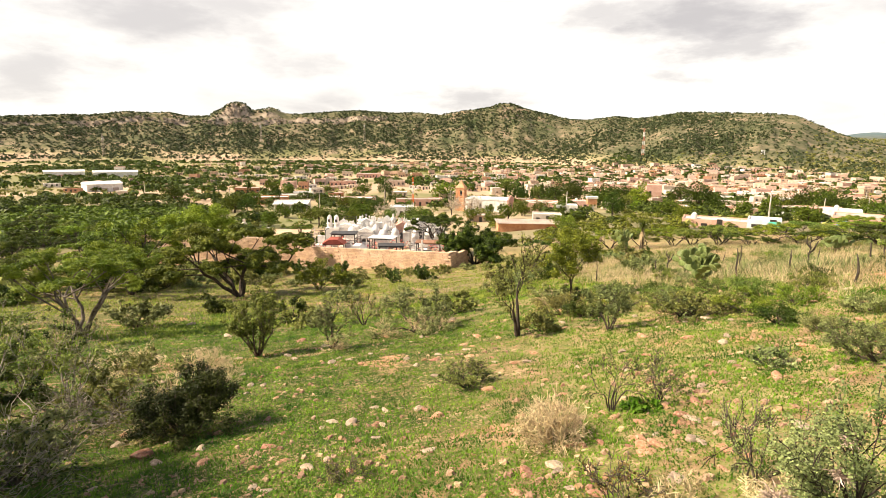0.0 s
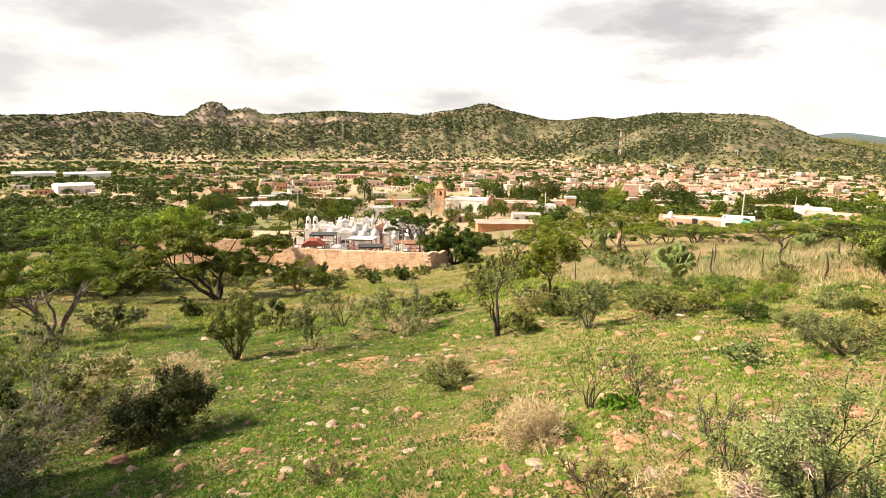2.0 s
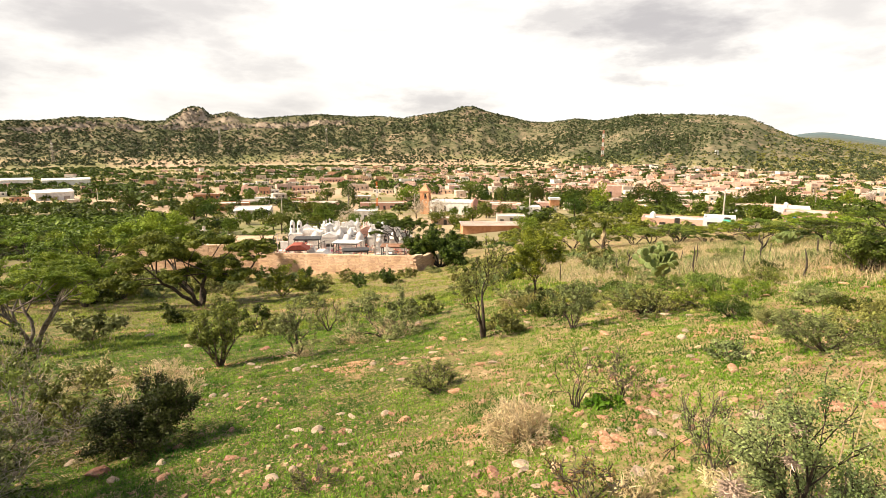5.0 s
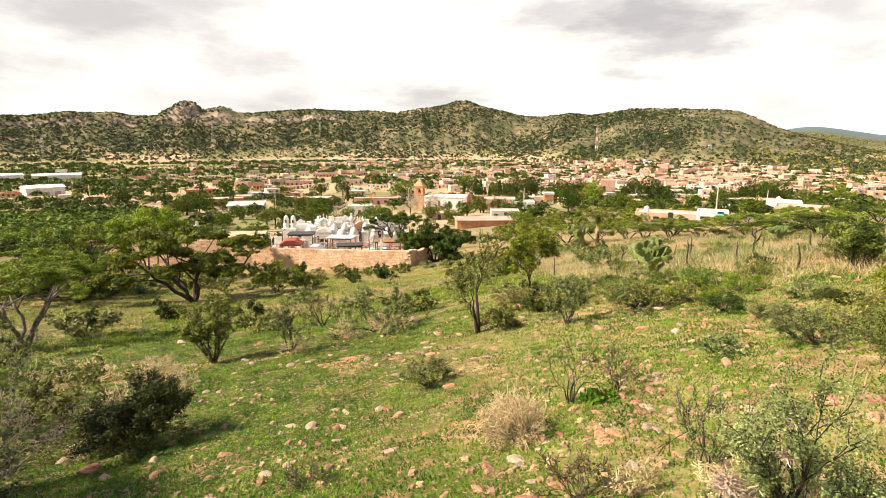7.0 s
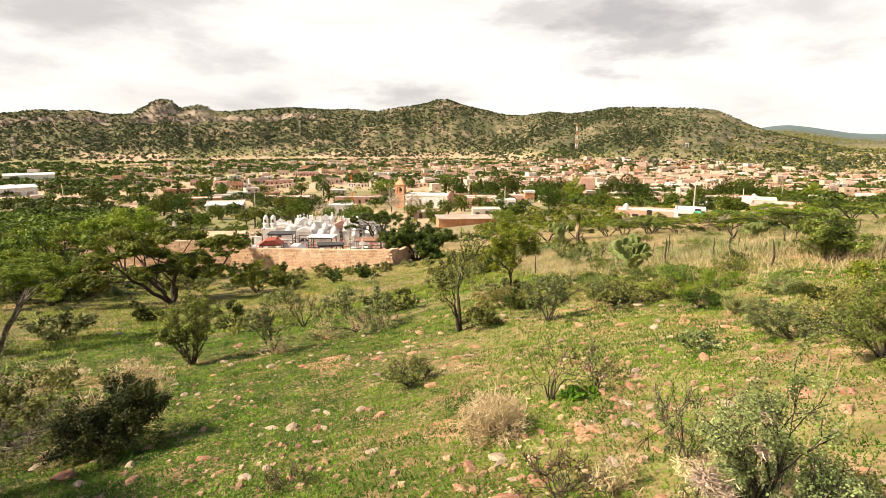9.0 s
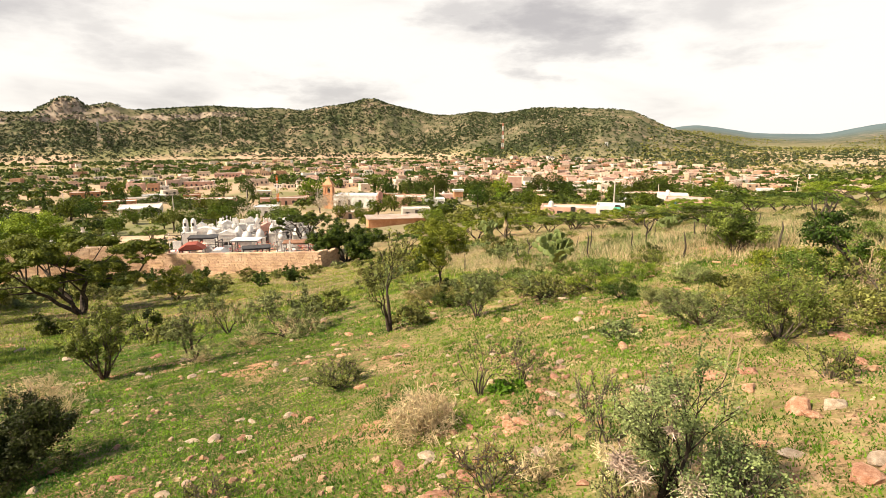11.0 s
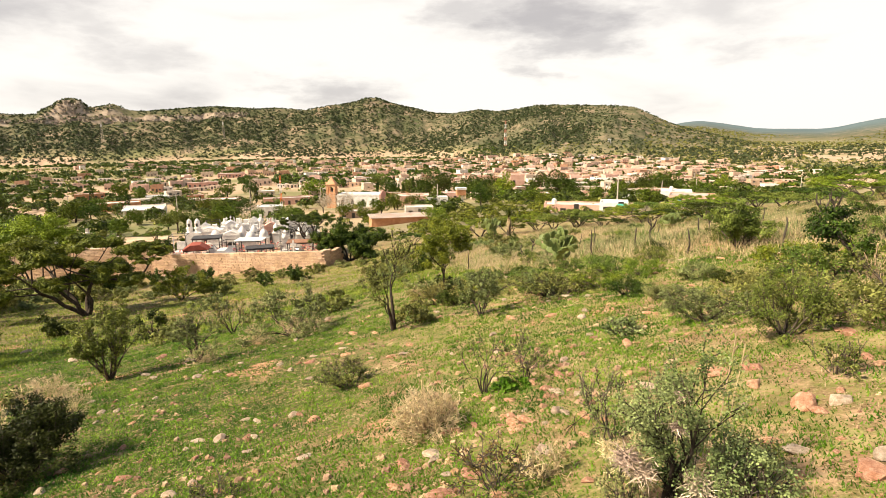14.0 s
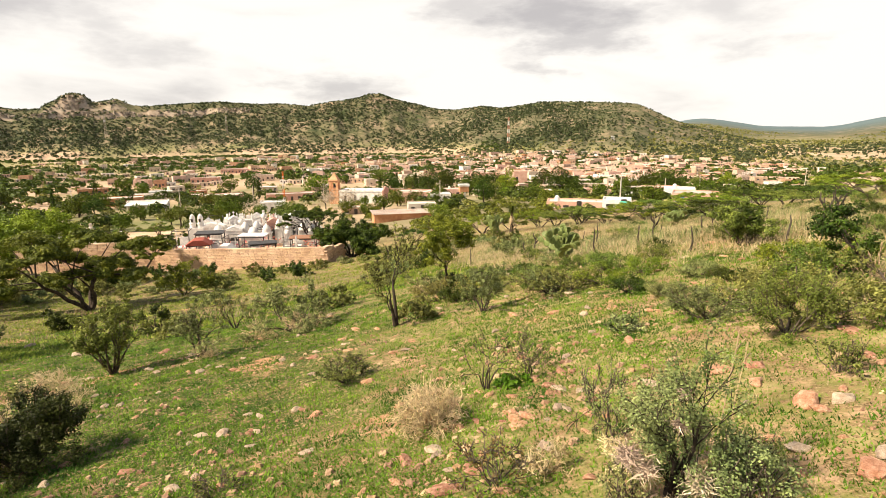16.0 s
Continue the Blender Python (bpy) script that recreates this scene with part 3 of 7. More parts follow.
def ground_pose(x, y, turn=0.0, scale=1.0, sink=0.04, tall=None):
    return Matrix.Translation((x, y, gz(x, y) - sink)) @ Matrix.Rotation(radians(turn), 4, "Z") @ Matrix.Diagonal((scale, scale, tall or scale, 1))


def stand(root, x, y, turn=0.0, sink=0.04):
    root.matrix_world = ground_pose(x, y, turn, 1.0, sink)
    return root


def blades(nprng, xy, h, lean, count, width, spread, bend=0.5, z=None, curved=False):
    """Grass: count blades round each point of xy, each a bent pointed strip."""
    n = len(xy) * count
    b = np.repeat(xy, count, axis=0) + nprng.normal(0, spread, (n, 2))
    zz = land_z(b[:, 0], b[:, 1]) if z is None else np.full(n, z)
    hh = np.repeat(h, count) * nprng.uniform(0.55, 1.2, n)
    a = nprng.uniform(0, 2 * np.pi, n)
    out = nprng.uniform(0.2, 1.0, n) * lean * hh
    dx, dy = np.cos(a), np.sin(a)
    ww = width * nprng.uniform(0.6, 1.3, n)
    base = np.stack([b[:, 0], b[:, 1], zz - 0.01], 1)
    side = np.stack([-dy * ww, dx * ww, np.zeros(n)], 1)
    m = base + np.stack([dx * out * (1 - bend) * 0.5, dy * out * (1 - bend) * 0.5, hh * 0.6], 1)
    tip = base + np.stack([dx * out, dy * out, hh], 1)
    if not curved:
        return np.stack([base - side, base + side, tip], 1).reshape(-1, 3), np.arange(n * 3).reshape(-1, 3)
    v = np.stack([base - side, base + side, m + side * 0.8, m - side * 0.8, tip], 1).reshape(-1, 3)
    k = np.arange(n) * 5
    return v, np.concatenate([np.stack([k, k + 1, k + 2, k + 3], 1)]).tolist() + np.stack([k + 3, k + 2, k + 4], 1).tolist()


def acacia(name, label, w, h, seed, leaves, mat, trunks=4, layers=1, lean=0.0, size=0.05, thick=0.06, base=0.55, clump=0.13, bark=None, spread=0.16, group=""):
    """A flat-crowned acacia: bent trunks fan out from the foot into a wide crown of level leaf sprays, open below."""
    rng, nprng = random.Random(seed), np.random.default_rng(seed)
    root = thing(name, Matrix(), label, "tree", group)
    wood, tips = Shape(), []
    for k in range(trunks):
        a = 2 * math.pi * (k + rng.uniform(-0.3, 0.3)) / trunks
        reach = w * rng.uniform(0.14, 0.24)
        foot = Vector((0.06 * math.cos(a), 0.06 * math.sin(a), 0)) * (1 if trunks > 1 else 0)
        top = Vector((reach * math.cos(a) + lean * h * 0.6, reach * math.sin(a), h * (base + rng.uniform(-0.08, 0.05))))
        pts = [foot + (top - foot) * u + Vector((rng.uniform(-1, 1), rng.uniform(-1, 1), rng.uniform(-0.4, 0.4))) * 0.045 * h * math.sin(math.pi * u) for u in (0, 0.2, 0.4, 0.6, 0.8, 1)]
        wood.tube(pts, [thick * (1.15 - 0.55 * q / 5) for q in range(6)], 7)
        for b in range(max(4, 12 // trunks)):
            start = pts[rng.choice((3, 4, 5, 5))]
            a2, r2 = a + rng.uniform(-1.5, 1.5), w * rng.uniform(0.16, 0.5)
            lay = rng.randrange(layers)
            z = h * (0.99 - 0.17 * lay - 0.22 * (r2 / (w * 0.5)) ** 2 - rng.uniform(0, 0.08)) - spread * 0.3
            end = Vector((r2 * math.cos(a2) + lean * h, r2 * math.sin(a2), max(z, h * 0.42)))
            mid = (start + end) / 2 + Vector((rng.uniform(-1, 1), rng.uniform(-1, 1), rng.uniform(-0.2, 0.7))) * 0.05 * h
            wood.tube([start, mid, end], [thick * 0.45, thick * 0.3, thick * 0.12], 5)
            for c in range(5):
                e2 = end + Vector((rng.uniform(-1, 1) * clump * w, rng.uniform(-1, 1) * clump * w, rng.uniform(-0.05, 0.06) * h))
                wood.tube([mid + (end - mid) * rng.uniform(0.3, 1), e2], [thick * 0.16, thick * 0.05], 3)
                tips.append((e2, 0))
    part("trunk", wood.mesh("trunk"), bark or M_BARK, root, smooth=True)
    v, f = leaf_mesh(nprng, tips, leaves, spread, 0.42, size, 0.38, False, 1.0)
    part("crown", mesh_of("crown", v, f), mat, root)
    return root


# single trees and shrubs of the near slope
stand(plant("huizache_tree", "small huizache tree with sparse yellow-green crown and dark twin trunk", "tree", 1.75, 2.5, 11, 4200, M_LEAF_OLIVE,
            M_BARK, stems=2, depth=4, split=3, angle=34, lean=5, up=0.26, spread=0.075, size=0.017, aspect=0.35, thick=0.06, wig=0.32, clumps=0.55, least=0.006), 0.75, 12.25, 60)
stand(plant("huizache_tree", "small leafy green huizache tree with slim twin trunks", "tree", 1.75, 2.45, 12, 15000, M_LEAF_ACACIA,
            M_BARK, stems=3, depth=4, split=3, angle=36, lean=10, up=0.3, spread=0.13, size=0.024, aspect=0.4, thick=0.045), 2.68, 17.47, 70)
stand(acacia("acacia_tree", "spreading bright green acacia tree with bare twisted trunks", 5.7, 3.8, 13, 52000, M_LEAF_ACACIA, 5, 3, 0.02, 0.042, 0.075, 0.5, 0.09, M_PALE_BARK, 0.3), -15.96, 20.24, 0)
stand(acacia("acacia_tree", "dark green flat-crowned acacia tree beside the open turf", 8.8, 5.7, 14, 70000, M_LEAF_MID, 5, 5, -0.27, 0.1, 0.13, 0.45, 0.1, M_BARK, 0.6), -17.6, 38.1, 0)
stand(plant("mesquite_tree", "tall light green mesquite tree before the cemetery wall", "tree", 9.0, 8.2, 15, 30000, M_LEAF_BRIGHT,
                      M_BARK, stems=3, depth=4, split=3, angle=30, lean=28, up=0.3, spread=0.5, flat=0.7, size=0.07, aspect=0.4, thick=0.12, clumps=0.6), -30.5, 56.5, 10)
stand(acacia("acacia_tree", "slender dark acacia tree leaning in front of the stone wall", 6.4, 4.7, 16, 17000, M_LEAF_MID, 1, 2, 0.12, 0.1, 0.12, 0.55, 0.1, M_BARK, 0.32), -24.6, 66.2, 0)

SHRUB = dict(parts=("branchwork", "foliage"), bark=M_TWIG, clumps=0.26)
stand(plant("shrub", "upright grey-green shrub with many dark stems", "shrub", 1.5, 2.0, 21, 11000, M_LEAF_GREEN, stems=10, depth=3, split=3, lean=42, up=0.25, spread=0.10,
            size=0.021, aspect=0.45, thick=0.032, **SHRUB), -5.96, 13.66)
stand(plant("shrub", "sparse twiggy shrub with a few small leaves", "shrub", 1.35, 1.55, 22, 3200, M_LEAF_GREY, stems=6, depth=3, split=3, lean=45, up=0.1, spread=0.07,
            size=0.022, thick=0.030, wig=0.4, **SHRUB), -3.93, 13.68)
stand(plant("shrub", "wide olive shrub with bare grey branches in dry grass", "shrub", 2.5, 1.6, 23, 8500, M_LEAF_GREY, stems=10, depth=3, split=3, lean=58, up=0.1, spread=0.11,
            size=0.026, thick=0.030, wig=0.35, **SHRUB), -1.98, 15.85)
stand(plant("shrub", "thin bare shrub with upright twigs", "shrub", 1.4, 1.5, 24, 700, M_LEAF_OLIVE, stems=5, depth=3, split=3, lean=35, up=0.2, spread=0.09,
            size=0.025, thick=0.027, wig=0.35, **SHRUB), -4.46, 19.74)
stand(plant("shrub", "low dark green shrub", "shrub", 1.9, 1.3, 25, 5000, M_LEAF_DARK, stems=8, depth=3, split=3, lean=60, up=0.1, spread=0.12, size=0.03, **SHRUB), -8.2, 23.1)
stand(plant("shrub", "low straw-tinged thorny shrub on the turf", "shrub", 1.05, 0.58, 26, 2400, M_LEAF_OLIVE, stems=14, depth=2, split=4, lean=72, up=0.2, spread=0.05,
            size=0.014, thick=0.011, wig=0.35, **SHRUB), -0.25, 8.26)
stand(plant("shrub", "bare dark thorn shrub with crooked twigs", "shrub", 0.72, 0.8, 27, 220, M_LEAF_OLIVE, stems=6, depth=3, split=2, lean=40, up=0.15, spread=0.03,
            size=0.012, thick=0.011, wig=0.45, **SHRUB), 1.42, 5.95)
stand(plant("shrub", "leaning bare thorn shrub with dark twigs", "shrub", 0.8, 0.7, 28, 500, M_LEAF_OLIVE, stems=5, depth=3, split=3, lean=58, up=0.1, spread=0.04,
            size=0.012, thick=0.011, wig=0.4, **SHRUB), 1.95, 6.05)
stand(plant("herb", "leafy dark green herb at the foot of bare twigs", "herb", 0.42, 0.2, 29, 700, M_GRASS, stems=9, depth=1, split=3, lean=75, up=0.1, spread=0.04,
            size=0.028, aspect=0.5, thick=0.005, **SHRUB), 1.72, 5.85)
stand(plant("shrub", "rounded green shrub with forked stems", "shrub", 1.3, 1.2, 30, 4600, M_LEAF_GREY, stems=6, depth=3, split=3, lean=48, up=0.15, spread=0.08,
            size=0.02, thick=0.021, **SHRUB), 2.57, 11.34)
stand(plant("shrub", "low spreading olive shrub with shaded base", "shrub", 1.9, 0.75, 31, 5200, M_LEAF_OLIVE, stems=12, depth=3, split=3, lean=70, up=0.12, spread=0.08,
            size=0.02, thick=0.018, **SHRUB), 4.48, 11.67)
stand(plant("herb", "small bright green herb beside stones", "herb", 0.6, 0.32, 32, 1300, M_LEAF_NEAR, stems=10, depth=2, split=3, lean=55, up=0.2, spread=0.035,
            size=0.016, thick=0.005, **SHRUB), 3.67, 7.11)
oregano = stand(plant("oregano_shrub", "woody dark-stemmed shrub with small round grey-green leaves", "shrub", 0.72, 1.22, 33, 9500, M_LEAF_NEAR, bark=M_BARK, parts=("branchwork", "foliage"), stems=6, depth=4, split=3, angle=36, lean=26,
                      up=0.22, spread=0.05, flat=0.9, size=0.0062, aspect=0.6, thick=0.019, wig=0.4, sides=6, bare_ends=False), 1.88, 2.92)
stand(plant("oregano_shrub", "sparse arching shrub with small round leaves", "shrub", 0.75, 0.78, 34, 1500, M_LEAF_NEAR, stems=6, depth=3, split=3, angle=34, lean=48,
            up=0.15, spread=0.035, flat=0.9, size=0.0062, aspect=0.6, thick=0.012, wig=0.5, sides=6, **dict(SHRUB, clumps=0.8)), 1.98, 3.85)

for x, y, w, h, k, n in ((2.12, 2.86, 0.75, 0.66, 120, 4600), (2.2, 2.6, 0.7, 0.46, 121, 3000), (1.66, 3.0, 0.45, 0.5, 122, 1400), (2.42, 2.9, 0.5, 0.42, 123, 1700)):
    stand(plant("oregano_shrub", "low leafy shoots of a pale green shrub with small round leaves", "shrub", w, h, k, n, M_LEAF_NEAR, stems=10, depth=3, split=3, angle=36, lean=60, up=0.2, spread=0.05,
                flat=0.9, size=0.0062, aspect=0.6, thick=0.011, wig=0.45, bare_ends=False, **SHRUB), x, y)


def air_plant(x, y, z, r, seed):
    """A tuft of fine curling pale leaves that sits in the twigs of the shrub."""
    rng, s = random.Random(seed), Shape()
    for _ in range(230):
        d = Vector((rng.gauss(0, 1), rng.gauss(0, 1), rng.gauss(0, 1) + 0.4)).normalized()
        w = d.orthogonal().normalized() * 0.0035
        b, l = len(s.v), r * rng.uniform(0.45, 1.1)
        bend = Vector((rng.gauss(0, 1), rng.gauss(0, 1), rng.gauss(0, 1) - 0.6)) * 0.22 * l
        o = Vector((rng.gauss(0, 1), rng.gauss(0, 1), rng.gauss(0, 1))) * 0.22 * r
        s.v += [o - w, o + w, o + d * l * 0.6 + w * 0.7, o + d * l * 0.6 - w * 0.7, o + d * l + bend]
        s.f += [(b, b + 1, b + 2, b + 3), (b + 3, b + 2, b + 4)]
    ob = part("air_plant", s.mesh("air_plant"), M_AIR_PLANT, oregano, "pale brownish grey curling air plant")
    ob.location = (x, y, z)


for q, (x, y, z, r) in enumerate(((-0.30, -0.05, 0.40, 0.10), (-0.22, -0.12, 0.34, 0.10), (0.06, -0.24, 0.30, 0.12), (0.12, -0.28, 0.17, 0.11), (-0.1, -0.24, 0.13, 0.1), (-0.02, -0.12, 0.62, 0.06), (0.0, -0.1, 0.8, 0.05), (-0.22, -0.2, 0.12, 0.11))):
    air_plant(x, y, z, r, q)
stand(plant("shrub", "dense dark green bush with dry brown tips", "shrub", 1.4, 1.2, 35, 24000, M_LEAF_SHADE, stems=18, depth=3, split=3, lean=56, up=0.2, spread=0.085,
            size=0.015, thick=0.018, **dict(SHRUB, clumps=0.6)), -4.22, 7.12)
stand(plant("shrub", "yellow-olive feathery shrub leaning on a dark bush", "shrub", 1.2, 0.85, 49, 5200, M_LEAF_OLIVE, stems=14, depth=3, split=3, lean=62, up=0.15, spread=0.06,
            size=0.013, thick=0.012, wig=0.35, **dict(SHRUB, bark=M_PALE_TWIG, clumps=0.5)), -4.95, 7.35)
stand(plant("thorn_thicket", "tangled thorny shrub with pale bare twigs and green leaves", "shrub", 3.6, 2.4, 36, 13000, M_LEAF_GREEN, stems=15, depth=4, split=2, lean=62, up=0.12,
            spread=0.08, size=0.016, thick=0.03, wig=0.48, **dict(SHRUB, bark=M_PALE_TWIG)), -6.6, 6.3)
stand(plant("thorn_thicket", "bare grey tangle of thorny twigs", "shrub", 2.4, 1.9, 37, 1800, M_LEAF_GREY, stems=18, depth=4, split=2, lean=60, up=0.1,
            spread=0.06, size=0.02, thick=0.018, wig=0.5, **dict(SHRUB, bark=M_PALE_TWIG)), -7.6, 9.1)
stand(plant("thorn_thicket", "low leafy thorn shrub over dry litter", "shrub", 1.8, 1.3, 38, 1500, M_LEAF_DARK, stems=14, depth=3, split=3, lean=60, up=0.1,
            spread=0.08, size=0.02, thick=0.018, wig=0.45, **dict(SHRUB, bark=M_PALE_TWIG)), -5.05, 4.6)
for k, (x, y, w, h) in enumerate(((-5.75, 6.6, 1.5, 0.95), (-6.1, 8.0, 1.7, 1.0), (-5.5, 5.9, 1.2, 0.8))):
    stand(plant("thorn_thicket", "low tangle of bare crooked grey twigs", "shrub", w, h, 140 + k, 420, M_LEAF_GREEN, stems=17, depth=4, split=2, lean=66, up=0.08,
                spread=0.05, size=0.014, thick=0.017, wig=0.6, **dict(SHRUB, bark=M_PALE_TWIG)), x, y)
stand(plant("shrub", "dark green leafy shrub with bare lower stems", "shrub", 1.05, 0.84, 39, 9500, M_LEAF_GREEN, stems=9, depth=3, split=3, lean=60, up=0.15, spread=0.07,
            size=0.0095, thick=0.018, **SHRUB), 4.75, 5.45)
stand(plant("shrub", "wide olive green shrub with shaded underside", "shrub", 1.2, 0.66, 40, 8000, M_LEAF_GREY, stems=9, depth=3, split=3, lean=62, up=0.12, spread=0.07,
            size=0.0115, thick=0.018, **SHRUB), 4.7, 6.75)
stand(plant("shrub", "yellowish weed with thin stalks on stony turf", "weed", 0.6, 0.42, 41, 900, M_LEAF_OLIVE, stems=12, depth=2, split=2, lean=50, up=0.2, spread=0.03,
            size=0.012, thick=0.006, wig=0.4, **SHRUB), 4.19, 4.14)
stand(plant("shrub", "dead grey twig bush with brown remains", "shrub", 0.68, 0.42, 42, 500, M_LEAF_BROWN, stems=18, depth=3, split=2, lean=66, up=0.1, spread=0.03,
            size=0.012, thick=0.007, wig=0.5, **SHRUB), 1.0, 3.7)
stand(plant("shrub", "small dry twig bush in short grass", "shrub", 0.5, 0.35, 43, 300, M_LEAF_OLIVE, stems=12, depth=2, split=3, lean=60, up=0.15, spread=0.03,
            size=0.012, thick=0.005, wig=0.4, **SHRUB), -1.33, 4.85)
stand(plant("acacia_tree", "low flat-crowned acacia with bent bare trunk", "tree", 2.0, 1.25, 44, 4600, M_LEAF_DARK, stems=3, depth=4, split=3, lean=52, up=0.1, spread=0.11,
            flat=0.5, size=0.022, thick=0.05), 7.4, 6.9)
stand(plant("shrub", "tall grey-green feathery shrub among dry grass", "shrub", 1.6, 1.3, 45, 9000, M_LEAF_GREEN, stems=10, depth=3, split=3, lean=45, up=0.35, spread=0.11,
            size=0.026, thick=0.024, **SHRUB), 9.5, 12.7)
stand(plant("shrub", "feathery bright green mesquite bush near the wall", "shrub", 4.6, 2.7, 46, 6500, M_LEAF_ACACIA, stems=8, depth=3, split=3, lean=55, up=0.2, spread=0.2,
            size=0.06, aspect=0.3, thick=0.036, **SHRUB), -12.7, 41.1)
stand(plant("mesquite_tree", "dense dark green mesquite clump at the corner of the wall", "tree", 8.4, 5.2, 47, 34000, M_LEAF_DARK, stems=9, depth=3, split=4, lean=62, up=0.25, spread=0.38,
            size=0.095, thick=0.14), -1.2, 66.5)
cem_tree = acacia("acacia_tree", "flat-topped dark acacia tree behind the tombs", 8.4, 4.9, 48, 15000, M_LEAF_DARK, 5, 1, 0, 0.13, 0.14, 0.6, 0.1, M_BARK, 0.36)
for k, (x, y, w, h, m, n) in enumerate(((-8.2, 7.6, 2.4, 2.0, M_LEAF_DARK, 6000), (-6.3, 8.6, 1.8, 1.3, M_LEAF_OLIVE, 4000), (-7.3, 4.6, 2.6, 2.1, M_LEAF_DARK, 6000), (-5.6, 5.6, 1.6, 1.1, M_LEAF_GREY, 3000),
                                         (-9.6, 10.2, 2.4, 1.7, M_LEAF_ACACIA, 5000), (-11.5, 13.5, 2.6, 1.7, M_LEAF_DARK, 5000), (-10.5, 7.5, 2.6, 2.3, M_LEAF_DARK, 5000), (-14, 12, 3.2, 2.6, M_LEAF_ACACIA, 5000))):
    stand(plant("thorn_thicket", ("tangled dark thorn shrub beside the turf", "tangled thorn shrub with bare pale twigs beside the turf")[k % 2], "shrub", w, h, 90 + k, n, m, stems=10, depth=3, split=2, lean=62, up=0.15,
                spread=0.10, size=0.024, thick=0.024, wig=0.45, **SHRUB), x, y)
# out of view: a tree added only to throw shade on the left foreground
stand(plant("mesquite_tree", "unseen mesquite tree added to shade the near left corner", "tree", 4.4, 4.6, 99, 11000, M_LEAF_DARK, stems=4, depth=4, split=3, angle=36, lean=36, up=0.2, spread=0.3,
            flat=0.6, size=0.06, thick=0.09), -7.3, 3.3)


# copies for thickets and rows: each kind once with its parts, then set out by seed
def scatter_plants(kinds, spots, group, seed, size=(0.8, 1.25), sink=0.05):
    rng = random.Random(seed)
    for k, (x, y) in enumerate(spots):
        src = kinds[k % len(kinds)] if k >= len(kinds) else None
        s = rng.uniform(*size)
        m = ground_pose(x, y, rng.uniform(0, 360), s, sink, s * rng.uniform(0.85, 1.12))
        if src is None:
            kinds[k].matrix_world = m
            kinds[k]["group"] = group
        else:
            place_copy(src, m)


def place_copy(src, m):
    """A copy of a plant already standing; its own scale is taken out first."""
    ob = copy_thing(src, Matrix())
    ob.matrix_basis = m
    return ob


def spots_in(rng, n, test, x0, x1, y0, y1, gap):
    out = []
    for _ in range(n * 60):
        x, y = rng.uniform(x0, x1), rng.uniform(y0, y1)
        if test(x, y) and all((x - a) ** 2 + (y - b) ** 2 > gap * gap for a, b in out):
            out.append((x, y))
            if len(out) >= n:
                break
    return out


def bearing(x, y):
    return math.degrees(math.atan2(x, y))


rng0 = random.Random(5)
# grey-green shrub belt on the right-hand slope
BELT = [plant("shrub", lab, "shrub", w, h, 50 + i, n * 5 // 4, m, stems=9, depth=3, split=3, lean=62, up=0.15, spread=0.085, size=0.0145, thick=0.022, **SHRUB, bare_ends=False)
        for i, (lab, w, h, n, m) in enumerate([
            ("low green shrub in the shrub belt", 1.4, 0.58, 3600, M_LEAF_GREEN), ("olive shrub with yellowish twigs in the shrub belt", 1.6, 0.66, 4200, M_LEAF_OLIVE),
            ("pale grey thorn shrub in the shrub belt", 1.2, 0.55, 3200, M_LEAF_GREY), ("green leafy shrub in the shrub belt", 1.3, 0.62, 4200, M_LEAF_ACACIA),
            ("dark low shrub in the shrub belt", 1.15, 0.5, 3600, M_LEAF_DARK)])]


def in_belt(x, y):
    d, a = math.hypot(x, y), bearing(x, y)
    inner = np.interp(a, [8, 16, 24, 32, 40, 50, 62], [14, 13.2, 11.6, 9.8, 8.0, 7.6, 7.6])
    outer = np.interp(a, [8, 16, 24, 32, 40, 50, 62], [19, 17, 15.2, 13.4, 11.8, 11.5, 11.5])
    return inner < d < outer and math.hypot(x - 6.4, y - 16.8) > 1.5


scatter_plants(BELT, spots_in(rng0, 62, in_belt, 2, 16, 4, 24, 1.02), "shrub belt", 6, (0.65, 1.2))
# shrubs at the foot of the wall and across the lower turf
LOWER = [plant("shrub", lab, "shrub", w, h, 60 + i, n // 2 + 300, m, stems=8, depth=2, split=3, lean=60, up=0.15, spread=0.2, size=0.07, thick=0.03, bare_ends=False, **SHRUB)
         for i, (lab, w, h, n, m) in enumerate([("dusty olive shrub on the lower slope", 2.8, 1.5, 2600, M_LEAF_GREY), ("green shrub below the stone wall", 2.5, 1.5, 2600, M_LEAF_OLIVE),
                                                ("dark green shrub on the lower slope", 2.3, 1.6, 2600, M_LEAF_DARK)])]


def in_lower(x, y):
    a = bearing(x, y)
    wall_y = 61 + max(0, -4.2 - x) * 0.35
    return 44 < y < wall_y - 3 and -30 < x < 12 or (24 < y < 58 and -1 < a < 16 and x > 1)


scatter_plants(LOWER, spots_in(rng0, 70, in_lower, -30, 14, 24, 62, 2.0), "lower slope shrubs", 7, (0.5, 0.95))
for x, y, s, k in ((-14.5, 28.5, 0.8, 2), (-15.3, 22.6, 1.0, 0), (-10.5, 42, 1.0, 1), (-8.5, 33, 0.7, 0), (0.6, 25.7, 0.6, 0), (1.3, 12.4, 0.42, 1), (2.2, 17.2, 0.55, 0), (-1.0, 19.5, 0.7, 1), (-6.5, 20.0, 0.6, 1)):
    place_copy(LOWER[k], ground_pose(x, y, 40 * x, s))
